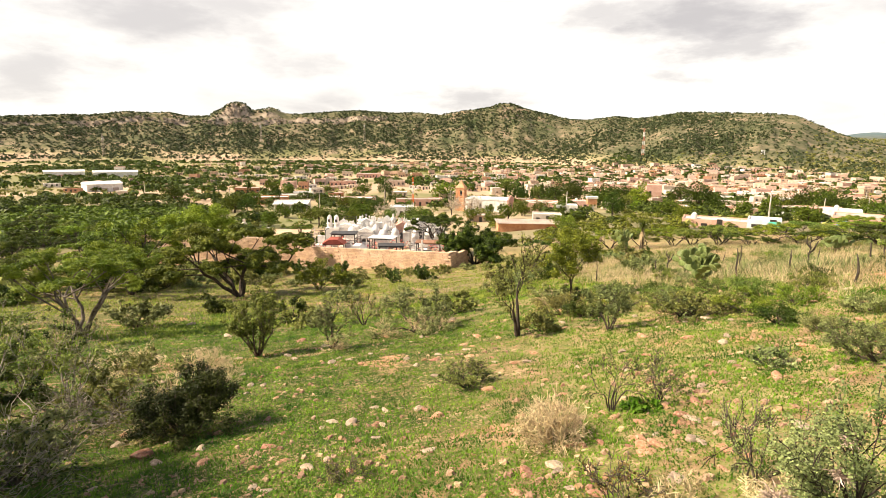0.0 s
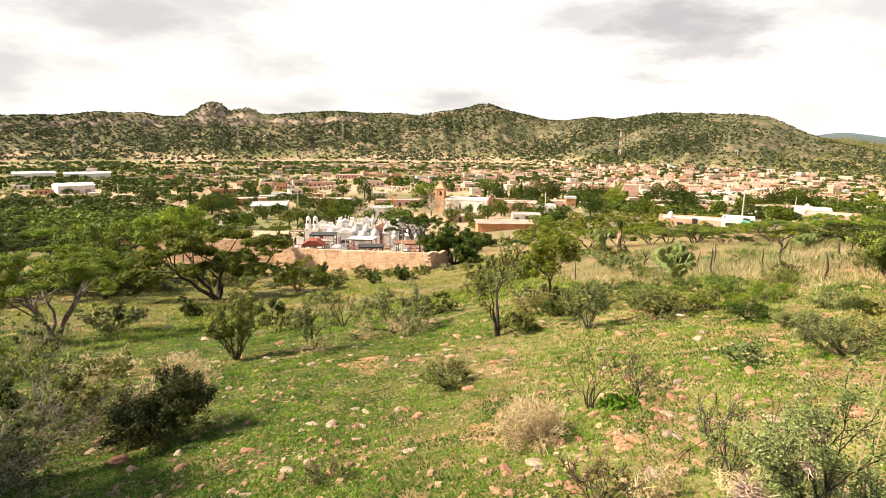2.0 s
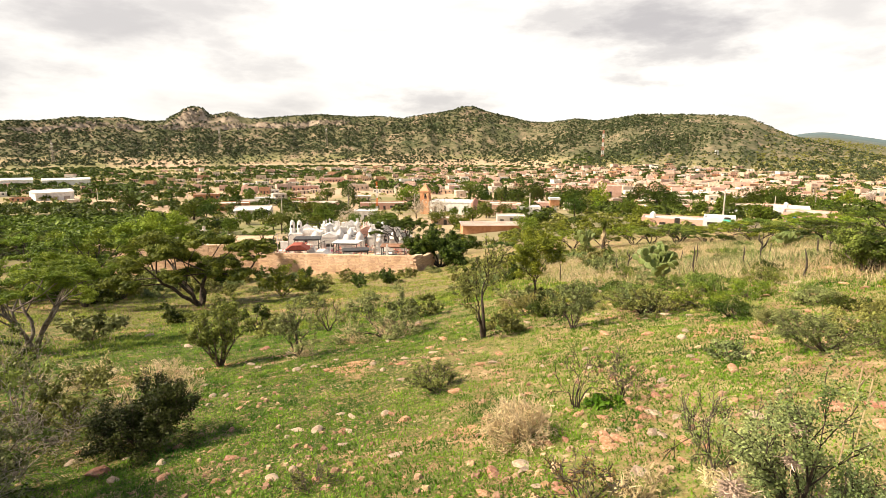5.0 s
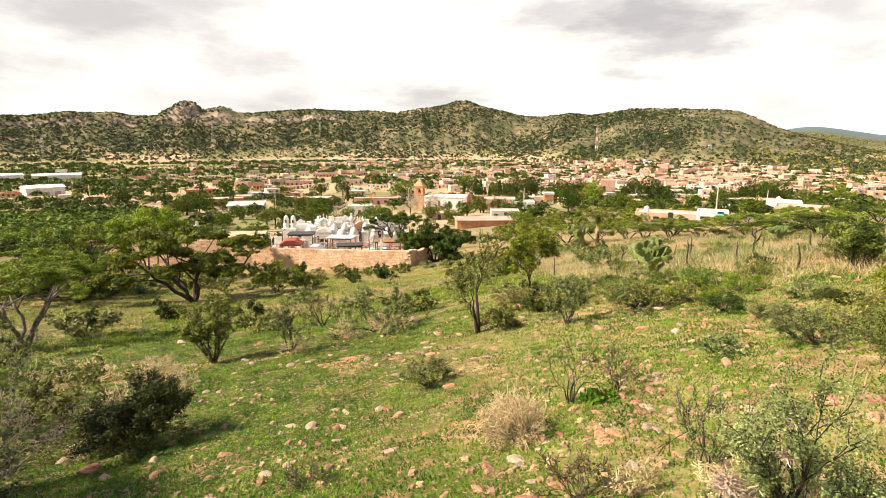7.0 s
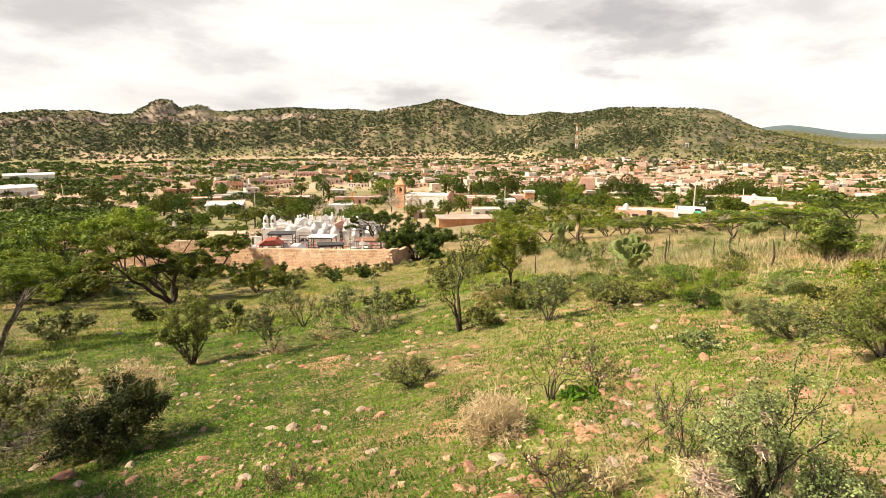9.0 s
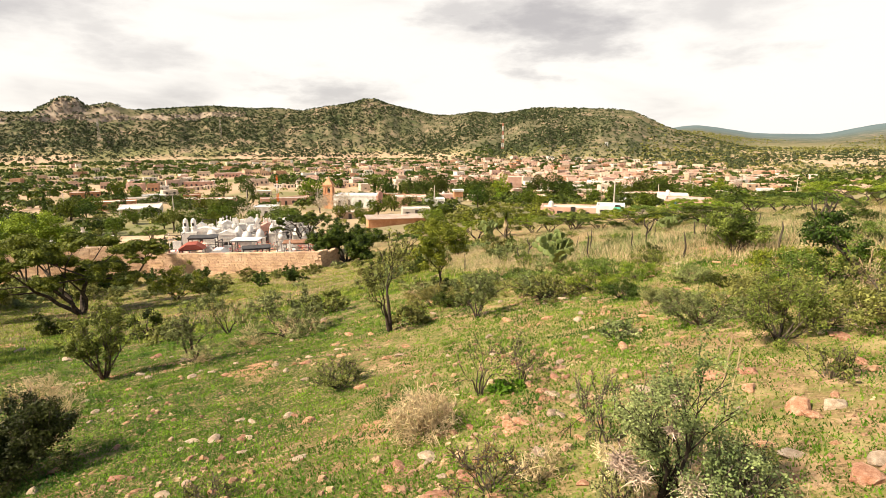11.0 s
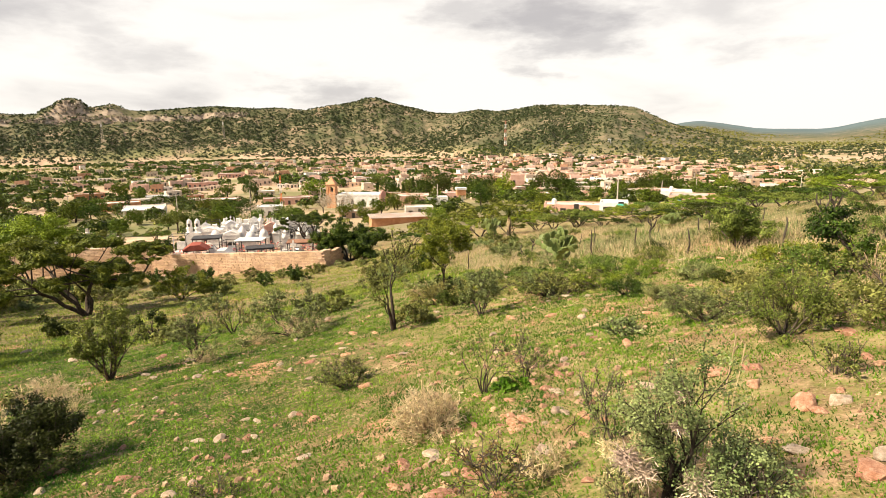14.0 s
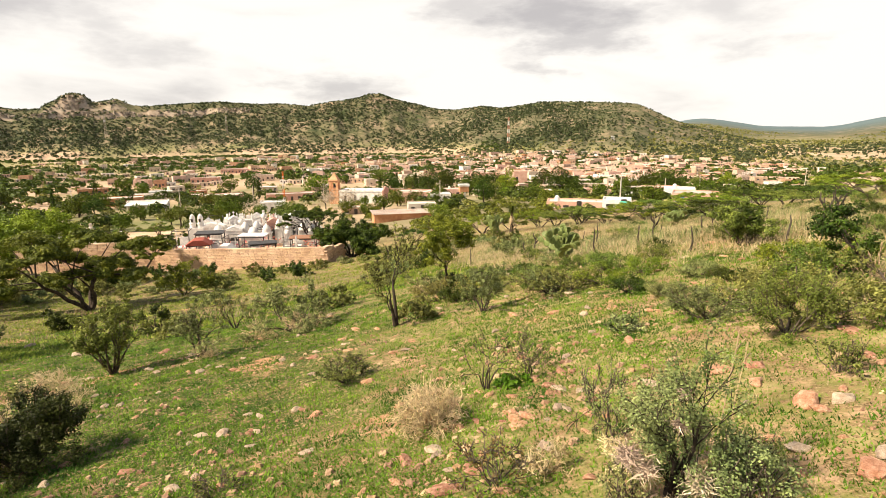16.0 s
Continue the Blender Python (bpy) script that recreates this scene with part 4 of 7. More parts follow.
# mesquite thicket to the west of the turf
THICK = [acacia("mesquite_tree", lab, w, h, 70 + i, n, m, 5, 4, 0, 0.095, 0.1, 0.5, 0.09, M_BARK, 0.42)
         for i, (lab, w, h, n, m) in enumerate([("dense green mesquite tree in a thicket", 7.0, 5.0, 9000, M_LEAF_MID), ("bright green acacia tree in a thicket", 6.4, 4.6, 9000, M_LEAF_ACACIA),
                                                ("olive green mesquite tree in a thicket", 6.0, 4.4, 8000, M_LEAF_GREEN), ("dark spreading mesquite tree in a thicket", 7.6, 4.4, 9000, M_LEAF_DARK)])]


def in_thicket(x, y):
    a = bearing(x, y)
    d = math.hypot(x, y)
    front = np.interp(a, [-62, -50, -42, -34, -30, -27], [22, 30, 36, 46, 60, 70])
    back = np.interp(a, [-62, -36, -33, -27], [150, 150, 72, 66])
    return front < d < back and -62 < a < -27


scatter_plants(THICK, spots_in(rng0, 50, in_thicket, -120, -20, 14, 125, 4.7), "western thicket", 8, (0.8, 1.2))
UNDER = [plant("shrub", lab, "shrub", w, h, 76 + i, n // 2, m, stems=9, depth=2, split=3, lean=62, up=0.15, spread=0.26, size=0.09, thick=0.03, bare_ends=False, **SHRUB)
         for i, (lab, w, h, n, m) in enumerate([("dark undergrowth shrub below the thicket trees", 3.4, 1.9, 4200, M_LEAF_DARK), ("brownish undergrowth shrub below the thicket trees", 3.2, 1.8, 3600, M_LEAF_OLIVE)])]


def in_under(x, y):
    a, d = bearing(x, y), math.hypot(x, y)
    front = np.interp(a, [-62, -50, -42, -34, -28, -22], [24, 33, 42, 48, 52, 52])
    return front < d < front + 11 and -62 < a < -21


scatter_plants(UNDER, spots_in(rng0, 34, in_under, -60, -14, 12, 60, 2.4), "thicket undergrowth", 9, (0.8, 1.25))
# flat-topped acacias on the brow, with the grass field before them
ROW = [acacia("acacia_tree", lab, w, h, 80 + i, n, m, 5, 1, 0, 0.065, 0.055, 0.55, 0.09, M_BARK, 0.26)
       for i, (lab, w, h, n, m) in enumerate([("flat-topped acacia tree on the brow of the hill", 5.6, 2.2, 10000, M_LEAF_GREEN), ("low umbrella-shaped acacia tree above dry grass", 4.8, 1.9, 8500, M_LEAF_DARK),
                                              ("wide flat-topped acacia tree above dry grass", 6.2, 2.3, 11000, M_LEAF_ACACIA)])]
ROW_AT = [(21.0, 58.5), (23.5, 57), (24.5, 50), (28.0, 52), (22.9, 33.9), (25.8, 37.5), (32, 38.3), (36, 40), (27.6, 26.7), (31, 27), (40, 36), (20, 61), (22, 54.5), (22.2, 48.5), (25.2, 46.5),
          (26.8, 43.5), (24.2, 41), (14.5, 66), (10.0, 70), (36.5, 47), (45, 47), (17.5, 64), (7.0, 74), (42, 56), (50, 52), (36, 30), (34, 52)]
for k, (x, y) in enumerate(ROW_AT):
    m = ground_pose(x, y, 67 * k, 0.85 + 0.3 * ((k * 37) % 10) / 10, 0.04, (0.8 if math.hypot(x, y) > 58 else 0.56) + 0.16 * ((k * 37) % 10) / 10)
    if k < 3:
        ROW[k].matrix_world = m
        ROW[k]["group"] = "acacias on the brow"
    else:
        place_copy(ROW[k % 3], m)

# ---------------------------------------------------------------- nopal cactus, yucca, posts
pad_shape = Shape()
pad_shape.spin([(0.02, 0.0), (0.06, 0.03), (0.115, 0.11), (0.14, 0.19), (0.135, 0.26), (0.085, 0.33), (0.02, 0.35)], 12)
for v in pad_shape.v:
    v.y *= 0.17
PAD = pad_shape.mesh("pad")
PAD.materials.append(M_NOPAL)
PAD.polygons.foreach_set("use_smooth", [True] * len(PAD.polygons))
PAD_OLD = PAD.copy()
PAD_OLD.materials.clear()
PAD_OLD.materials.append(M_NOPAL_OLD)


def nopal(x, y, seed, levels, size, label, stems=4):
    rng = random.Random(seed)
    root = thing("nopal_cactus", ground_pose(x, y, 0, 1, 0.05), label, "cactus")

    def add(m, level, s):
        ob = new("pad", PAD_OLD if level == 0 else PAD)
        ob.parent = root
        ob.matrix_basis = m @ Matrix.Diagonal((s, s, s, 1))
        if level >= levels:
            return
        for k in range(rng.choice((1, 2, 2)) if level else 2):
            side = rng.choice((-1, 1)) * rng.uniform(5, 30)
            up_ = Matrix.Translation((0.09 * s * math.sin(radians(side)), 0, 0.31 * s))
            add(m @ up_ @ pose(0, 0, 0, rng.uniform(-22, 22), side, rng.uniform(-40, 40)), level + 1, s * rng.uniform(0.85, 1.05))

    for k in range(stems):
        add(pose(rng.uniform(-0.3, 0.3), rng.uniform(-0.2, 0.2), 0, rng.uniform(-12, 12), rng.uniform(-26, 26), rng.uniform(-50, 50)), 0, size * rng.uniform(0.9, 1.15))
    return root


nopal(6.35, 16.9, 17, 4, 0.8, "tall prickly pear cactus with broad grey-green pads", 5)
nopal(14.4, 59.8, 4, 3, 1.9, "dark prickly pear cactus at the edge of the dry field", 4)
nopal(19.6, 33.0, 5, 2, 1.0, "low prickly pear cactus among dry grass", 6)
nopal(21.4, 35.0, 8, 2, 1.0, "low prickly pear cactus among dry grass", 5)
nopal(33.0, 31.0, 6, 2, 1.3, "low prickly pear cactus near the acacias", 6)


def yucca(x, y, h, label):
    root = thing("yucca_tree", ground_pose(x, y), label, "yucca")
    s = Shape()
    s.tube([Vector((0, 0, 0)), Vector((0.05, 0, h * 0.35)), Vector((0.02, 0.03, h * 0.7))], [0.22, 0.17, 0.14], 8)
    part("trunk", s.mesh("trunk"), M_BARK, root)
    rng = random.Random(int(x * 10))
    for name, mat, n, z0, z1, l, e0, e1 in (("crown", M_LEAF_DARK, 130, 0.66, 0.78, 1.0, -15, 85), ("dead_skirt", M_STRAW, 170, 0.3, 0.68, 0.9, -85, -60)):
        s = Shape()
        for _ in range(n):
            a, e = rng.uniform(0, 2 * math.pi), radians(rng.uniform(e0, e1))
            p = Vector((0, 0, rng.uniform(z0, z1) * h))
            d = Vector((math.cos(a) * math.cos(e), math.sin(a) * math.cos(e), math.sin(e)))
            w = d.cross(Vector((0, 0, 1)) if abs(d.z) < 0.95 else Vector((1, 0, 0))).normalized() * 0.04
            b = len(s.v)
            o = Vector((d.x, d.y, 0)) * 0.16
            s.v += [p + o - w, p + o + w, p + o + d * l * rng.uniform(0.7, 1.1)]
            s.f.append((b, b + 1, b + 2))
        part(name, s.mesh(name), mat, root)


yucca(16.3, 59.6, 3.6, "yucca tree with spiky crown and skirt of dead leaves")
yucca(11.0, 78.0, 3.0, "small yucca tree beyond the dry field")


def fence_post(x, y, h, seed, label="crooked weathered wooden fence post in dry grass", fork=False):
    rng = random.Random(seed)
    s = Shape()
    p, pts = Vector((0, 0, 0)), []
    for k in range(6):
        pts.append(p.copy())
        p = p + Vector((rng.uniform(-0.05, 0.05), rng.uniform(-0.03, 0.03), h / 5))
    s.tube(pts, [0.03, 0.028, 0.027, 0.024, 0.02, 0.012], 7)
    root = thing("fence_post", ground_pose(x, y, 0, 1, 0.1), label, "fence post", "fence posts")
    part("shaft", s.mesh("shaft"), M_POST, root, smooth=True)
    if fork:
        s = Shape()
        q = pts[3]
        s.tube([q, q + Vector((0.15, 0.02, 0.15)), q + Vector((0.24, 0, 0.42))], [0.04, 0.03, 0.015], 6)
        s.tube([pts[4], pts[4] + Vector((-0.12, 0.02, 0.14)), pts[4] + Vector((-0.15, 0, 0.35))], [0.035, 0.025, 0.012], 6)
        part("fork", s.mesh("fork"), M_POST, root, smooth=True)


POSTS = [(9.95, 11.75, 1.25, 0), (11.2, 12.2, 1.3, 1), (7.75, 17.55, 1.2, 0), (9.0, 17.2, 1.1, 0), (9.9, 17.9, 1.2, 1), (11.0, 16.8, 1.25, 0), (12.4, 17.3, 1.1, 1), (6.6, 22.0, 1.0, 0),
         (8.6, 13.4, 1.15, 0), (13.5, 14.2, 1.1, 1), (12.5, 22, 1.3, 0), (14.5, 21.5, 1.2, 1), (10.4, 23.5, 1.3, 0), (16.2, 20.4, 1.2, 0), (8.8, 27.5, 1.3, 1), (12.0, 29, 1.4, 0), (18.4, 19.6, 1.2, 1), (5.2, 26, 1.1, 0), (13.9, 26.5, 1.3, 0)]
for i, (x, y, h, fk) in enumerate(POSTS):
    fence_post(x, y, h * (0.62 + 0.3 * ((i * 7) % 5) / 5), 100 + i, "forked weathered branch used as a fence post" if fk else "crooked weathered wooden fence post in dry grass", bool(fk))

# ---------------------------------------------------------------- stones
def stone_mesh(seed, flat):
    bm = bmesh.new()
    bmesh.ops.create_icosphere(bm, subdivisions=2, radius=0.5)
    o = Vector((seed * 7.3, seed * 3.1, seed))
    rng = random.Random(seed)
    cuts = [(Vector((rng.gauss(0, 1), rng.gauss(0, 1), rng.gauss(0, 1) + 0.3)).normalized(), rng.uniform(0.26, 0.40)) for _ in range(11)]
    for v in bm.verts:
        for n, far in cuts:
            over = v.co.dot(n) - far
            if over > 0:
                v.co -= n * over
        d = 1.18 + 0.22 * noise.noise(v.co * 1.7 + o) + 0.10 * noise.noise(v.co * 5 + o)
        v.co = Vector((v.co.x * d, v.co.y * d * 0.8, max(v.co.z * d * flat, -0.16)))
    me = bpy.data.meshes.new("stone")
    bm.to_mesh(me)
    bm.free()
    return me


STONES = []
for i in range(10):
    me = stone_mesh(i + 1, (0.42, 0.5, 0.36, 0.55, 0.46)[i % 5])
    me.materials.append(M_ROCK_RED if i % 2 == 0 else M_ROCK_PALE)
    STONES.append(me)


def stone(x, y, w, i, red, flat=False):
    ob = new("stone", STONES[(i * 2) % 10 if red else (i * 2 + 1) % 10])
    ob.matrix_world = Matrix.Translation((x, y, gz(x, y) + 0.07 * w)) @ Matrix.Rotation(i * 1.7, 4, "Z") @ Matrix.Diagonal((w * 1.15, w * 0.9, w * (0.72 + 0.4 * ((i * 7) % 5) / 5) * (0.6 if flat else 1), 1))
    tagged(ob, ("weathered red-orange stone lying in short grass" if red else "pale buff stone lying in short grass") if w < 0.3 else "large pinkish weathered boulder on the stony turf",
           "stone", "loose stones")


SET_A = [(0.64, 3.80, 0.25, 1), (3.50, 3.68, 0.27, 1), (3.70, 3.58, 0.22, 0), (3.45, 3.5, 0.16, 1), (3.88, 3.76, 0.10, 1), (0.64, 4.61, 0.19, 0), (1.49, 4.11, 0.16, 0), (3.00, 2.59, 0.23, 1), (2.68, 2.79, 0.11, 1),
         (3.49, 4.90, 0.22, 1), (3.41, 6.46, 0.23, 1), (3.52, 6.39, 0.11, 1), (-1.77, 6.90, 0.23, 0), (-2.08, 7.02, 0.17, 0), (-2.14, 6.75, 0.10, 0), (-1.59, 7.59, 0.14, 0),
         (-1.39, 7.34, 0.15, 0), (-1.19, 7.45, 0.07, 0), (0.28, 4.17, 0.14, 1), (0.85, 4.10, 0.11, 1), (-1.83, 5.21, 0.16, 0), (-5.52, 15.78, 0.32, 1)]
SET_B = [(-2.99, 11.70, 0.18, 0), (-3.36, 12.12, 0.14, 0), (-4.59, 12.59, 0.17, 0), (-1.31, 10.29, 0.16, 0), (0.56, 9.34, 0.20, 1), (1.45, 8.42, 0.10, 0), (0.73, 8.51, 0.09, 1),
         (1.59, 5.42, 0.13, 1), (1.41, 5.69, 0.16, 1), (1.33, 5.88, 0.12, 1), (1.73, 5.25, 0.07, 1), (2.06, 4.47, 0.14, 1), (2.15, 4.37, 0.10, 1), (1.89, 4.85, 0.12, 0),
         (1.92, 4.72, 0.12, 0), (1.45, 4.80, 0.17, 1), (1.38, 4.95, 0.09, 1), (1.69, 4.61, 0.07, 0), (1.88, 4.15, 0.10, 1), (2.19, 5.28, 0.09, 1)]
SET_C = [(2.79, 4.29, 0.07, 0), (3.05, 2.92, 0.06, 1), (3.21, 3.05, 0.07, 1), (4.69, 4.33, 0.16, 1), (5.22, 5.16, 0.17, 1), (5.16, 5.00, 0.19, 1), (5.23, 5.33, 0.12, 0),
         (4.02, 9.28, 0.17, 0), (3.51, 9.61, 0.21, 1), (2.93, 10.22, 0.25, 1), (4.69, 10.72, 0.17, 0), (-0.18, 13.05, 0.28, 1), (-0.25, 13.31, 0.14, 1), (-9.28, 18.84, 0.40, 0),
         (-13.35, 23.58, 0.40, 0), (-4.44, 6.38, 0.33, 1), (-5.17, 6.96, 0.23, 0), (-5.29, 7.37, 0.24, 1), (1.51, 4.07, 0.15, 0), (3.45, 4.76, 0.26, 1)]
SET_D = [(2.03, 4.55, 0.13, 1), (-0.98, 10.66, 0.21, 1), (2.12, 6.92, 0.17, 1), (2.37, 5.75, 0.12, 1), (1.43, 5.0, 0.11, 1), (1.63, 5.05, 0.08, 0), (1.84, 5.20, 0.07, 1),
         (1.87, 4.79, 0.14, 0), (1.34, 4.85, 0.07, 1), (-4.20, 7.0, 0.20, 1), (-3.71, 7.01, 0.18, 1), (0.95, 5.0, 0.12, 1), (0.80, 5.02, 0.1, 1), (1.12, 5.02, 0.12, 1)]
for i, (x, y, w, red) in enumerate(SET_A + SET_B + SET_C + SET_D):
    stone(x, y, w, i + 3 * (i == 1), red, i in (5, 6))
rs = random.Random(21)
for i in range(215):
    a, d = radians(rs.uniform(-40, 50)), 3.6 + 14 * rs.random() ** 1.25
    x, y = d * math.sin(a), d * math.cos(a)
    stone(x, y, rs.uniform(0.06, 0.17) * (1 + d / 40), 300 + i, rs.random() < (0.62 if x > -1 else 0.35))


def pebbles():
    rng, s = np.random.default_rng(4), Shape()
    n = 5600
    a, d = np.radians(rng.uniform(-50, 56, n)), 3.2 + 24 * rng.random(n) ** 1.5
    xs, ys = d * np.sin(a), d * np.cos(a)
    keep = np.sin(xs * 1.3 + 2 * np.sin(ys * 0.7)) + np.cos(ys * 1.1 - xs * 0.4) + rng.normal(0, 0.8, n) > 0.1
    for x, y, z in zip(xs[keep], ys[keep], land_z(xs[keep], ys[keep])):
        r = float(0.012 + 0.048 * rng.random() ** 1.8)
        b = len(s.v)
        for q in range(5):
            t = 2 * math.pi * q / 5 + float(rng.uniform(-0.3, 0.3))
            s.v.append(Vector((x + r * math.cos(t) * 1.2, y + r * math.sin(t), z - 0.01)))
        for q in range(5):
            t = 2 * math.pi * q / 5 + 0.2
            s.v.append(Vector((x + r * 0.6 * math.cos(t), y + r * 0.5 * math.sin(t), z + r * float(rng.uniform(0.4, 0.9)))))
        s.f.append((b + 5, b + 6, b + 7, b + 8, b + 9))
        s.f += [(b + q, b + (q + 1) % 5, b + 5 + (q + 1) % 5, b + 5 + q) for q in range(5)]
    ob = part("gravel", s.mesh("gravel"), M_SOIL_STONES, None, "", "stuff")
    tagged(ob, "scattered small reddish and buff stones in the turf", "gravel")


pebbles()


# ---------------------------------------------------------------- grass
def turf():
    rng = np.random.default_rng(9)

    def cover(x, y):
        return (np.sin(x * 0.9 + 1.6 * np.sin(y * 0.55)) + np.cos(y * 0.8 - x * 0.5 + 1) + 0.7 * np.sin(x * 2.7 + y * 1.9) + 0.6 * np.cos(x * 4.1 - y * 3.3)) / 3.3

    n = 110000
    a, d = np.radians(rng.uniform(-56, 60, n)), 1.2 + 30 * rng.random(n) ** 1.25
    x, y = d * np.sin(a), d * np.cos(a)
    keep = cover(x, y) + rng.normal(0, 0.5, n) + 0.3 * (x > 2.2) + 0.3 * (x < -0.5) > 0.0
    x, y, d = x[keep], y[keep], d[keep]
    v, f = blades(rng, np.stack([x, y], 1), 0.024 + 0.0022 * d, 1.5, 6, 0.0036 + 0.0005 * d.mean(), 0.05)
    tagged(part("short_grass", mesh_of("short_grass", v, f), M_GRASS, None, "", "stuff"), "patchy short green grass and herbs on reddish soil", "grass")
    n = 60000
    a, d = np.radians(rng.uniform(-46, 18, n)), 22 + 42 * rng.random(n) ** 0.9
    x, y = d * np.sin(a), d * np.cos(a)
    keep = cover(x * 0.5, y * 0.5) + rng.normal(0, 0.45, n) > 0.0
    x, y, d = x[keep], y[keep], d[keep]
    v, f = blades(rng, np.stack([x, y], 1), rng.uniform(0.06, 0.16, len(x)), 1.2, 4, 0.022, 0.12)
    tagged(part("pasture_grass", mesh_of("pasture_grass", v, f), M_PASTURE, None, "", "stuff"), "short green pasture grass on the lower slope", "grass")
    n = 5000
    a, d = np.radians(rng.uniform(-46, 18, n)), 22 + 42 * rng.random(n) ** 0.9
    x, y = d * np.sin(a), d * np.cos(a)
    keep = cover(x * 0.5 + 4, y * 0.5) + rng.normal(0, 0.45, n) > 0.25
    x, y = x[keep], y[keep]
    v, f = blades(rng, np.stack([x, y], 1), rng.uniform(0.10, 0.3, len(x)), 1.0, 5, 0.02, 0.14)
    tagged(part("bunch_grass", mesh_of("bunch_grass", v, f), M_STRAW_DULL, None, "", "stuff"), "dry bunch grass among the lower pasture", "grass")
    n = 13000
    a, d = np.radians(rng.uniform(-54, 58, n)), 2.8 + 27 * rng.random(n) ** 1.3
    x, y = d * np.sin(a), d * np.cos(a)
    keep = cover(x + 3, y) + rng.normal(0, 0.4, n) > 0.25
    v, f = blades(rng, np.stack([x[keep], y[keep]], 1), np.full(int(keep.sum()), 0.055), 1.0, 5, 0.003, 0.03)
    tagged(part("straw_grass", mesh_of("straw_grass", v, f), M_STRAW_DULL, None, "", "stuff"), "thin dry straw mixed into the short turf", "grass")


def herbs():
    """Leafy low herbs in clusters, with bare soil between."""
    rng = np.random.default_rng(19)
    n = 12000
    a, d = np.radians(rng.uniform(-54, 58, n)), 2.0 + 22 * rng.random(n) ** 1.4
    x, y = d * np.sin(a), d * np.cos(a)
    keep = np.sin(x * 1.7 + 1.2 * np.sin(y * 1.1)) + np.cos(y * 1.5 - x * 0.6) + rng.normal(0, 0.8, n) + 0.5 * (x > 2.2) > -0.1
    x, y, d = x[keep], y[keep], d[keep]
    k, each = len(x), 18
    r = np.repeat(rng.uniform(0.03, 0.11, k), each)[:, None]
    c = np.repeat(np.stack([x, y, land_z(x, y)], 1), each, axis=0) + rng.normal(0, 1, (k * each, 3)) * r * np.array([1, 1, 0])
    c[:, 2] += rng.uniform(0.006, 0.045, k * each)
    nr = rng.normal(0, 0.55, c.shape) + np.array([0, 0, 1.0])
    u = np.cross(nr, rng.normal(0, 1, c.shape))
    u /= np.linalg.norm(u, axis=1)[:, None]
    w = np.cross(nr, u)
    w /= np.linalg.norm(w, axis=1)[:, None]
    l = (rng.uniform(0.005, 0.011, k * each) * (1 + np.repeat(d, each) / 18))[:, None]
    v = np.stack([c - u * l, c + u * l * 0.8 - w * l * 0.6, c + u * l * 0.8 + w * l * 0.6], 1).reshape(-1, 3)
    tagged(part("low_herbs", mesh_of("low_herbs", v, np.arange(len(v)).reshape(-1, 3)), M_GRASS, None, "", "stuff"), "clusters of small bright green herbs on the turf", "herbs")


herbs()


def dry_field():
    rng = np.random.default_rng(10)
    n = 26000
    a, d = np.radians(rng.uniform(6, 64, n)), 13 + 56 * rng.random(n) ** 0.8
    x, y = d * np.sin(a), d * np.cos(a)
    az = np.degrees(a)
    inner = np.interp(az, [6, 12, 16, 24, 32, 40, 64], [44, 22, 19, 16, 14, 12.5, 12])
    outer = np.interp(az, [6, 24, 36, 50, 64], [66, 64, 56, 50, 45])
    keep = (d > inner * rng.uniform(0.9, 1.25, n)) & (d < outer)
    x, y = x[keep], y[keep]
    v, f = blades(rng, np.stack([x, y], 1), rng.uniform(0.14, 0.38, len(x)), 1.5, 12, 0.007, 0.28)
    tagged(part("tall_grass", mesh_of("tall_grass", v, f), M_STRAW_DULL, None, "", "stuff"), "tall dry golden grass covering the field on the brow", "grass")
    pick = np.sin(x * 0.7 + 1.5 * np.sin(y * 0.4)) + rng.normal(0, 0.7, len(x)) > 0.75
    v, f = blades(rng, np.stack([x[pick], y[pick]], 1), rng.uniform(0.15, 0.5, int(pick.sum())), 1.3, 10, 0.012, 0.22)
    tagged(part("field_weeds", mesh_of("field_weeds", v, f), M_LEAF_GREY, None, "", "stuff"), "grey-green weeds mixed into the dry field", "weeds")


turf()
dry_field()


def dry_clump(x, y, w, h, seed, n=420, label="bleached clump of dry straw-coloured stems"):
    stand(plant("dry_bush", label, "dry bush", w, h, 200 + seed, n * 2, M_STRAW, bark=M_STRAW, stems=int(n / 9), depth=2, split=2, angle=30, lean=74, up=0.12, spread=0.05,
                size=0.035 * max(1, w), aspect=0.06, thick=0.007, wig=0.5, sides=3, parts=("stalk_tangle", "straw_tuft")), x, y, 30 * seed, 0.02)


dry_clump(0.68, 5.2, 0.8, 0.6, 1, 900)
dry_clump(-3.8, 13.5, 0.8, 0.55, 10, 240)
dry_clump(-1.6, 15.5, 1.5, 0.75, 11, 300)
dry_clump(-5.2, 10.4, 0.7, 0.5, 12, 240)
dry_clump(-6.4, 11.9, 1.3, 0.7, 2)
dry_clump(-8.3, 11.9, 1.6, 0.8, 3)
dry_clump(-2.9, 15.6, 0.9, 0.8, 4, 300)
dry_clump(-4.6, 7.6, 1.4, 1.1, 5, 300, "yellowing dry stems standing over a dark bush")
dry_clump(2.05, 17.3, 1.0, 0.7, 6, 260)
dry_clump(6.0, 5.4, 0.8, 0.9, 7, 300, "brown dry grass clump beside a thorn tree")
dry_clump(1.35, 3.65, 0.4, 0.34, 8, 160, "small dry grass clump beside dead twigs")
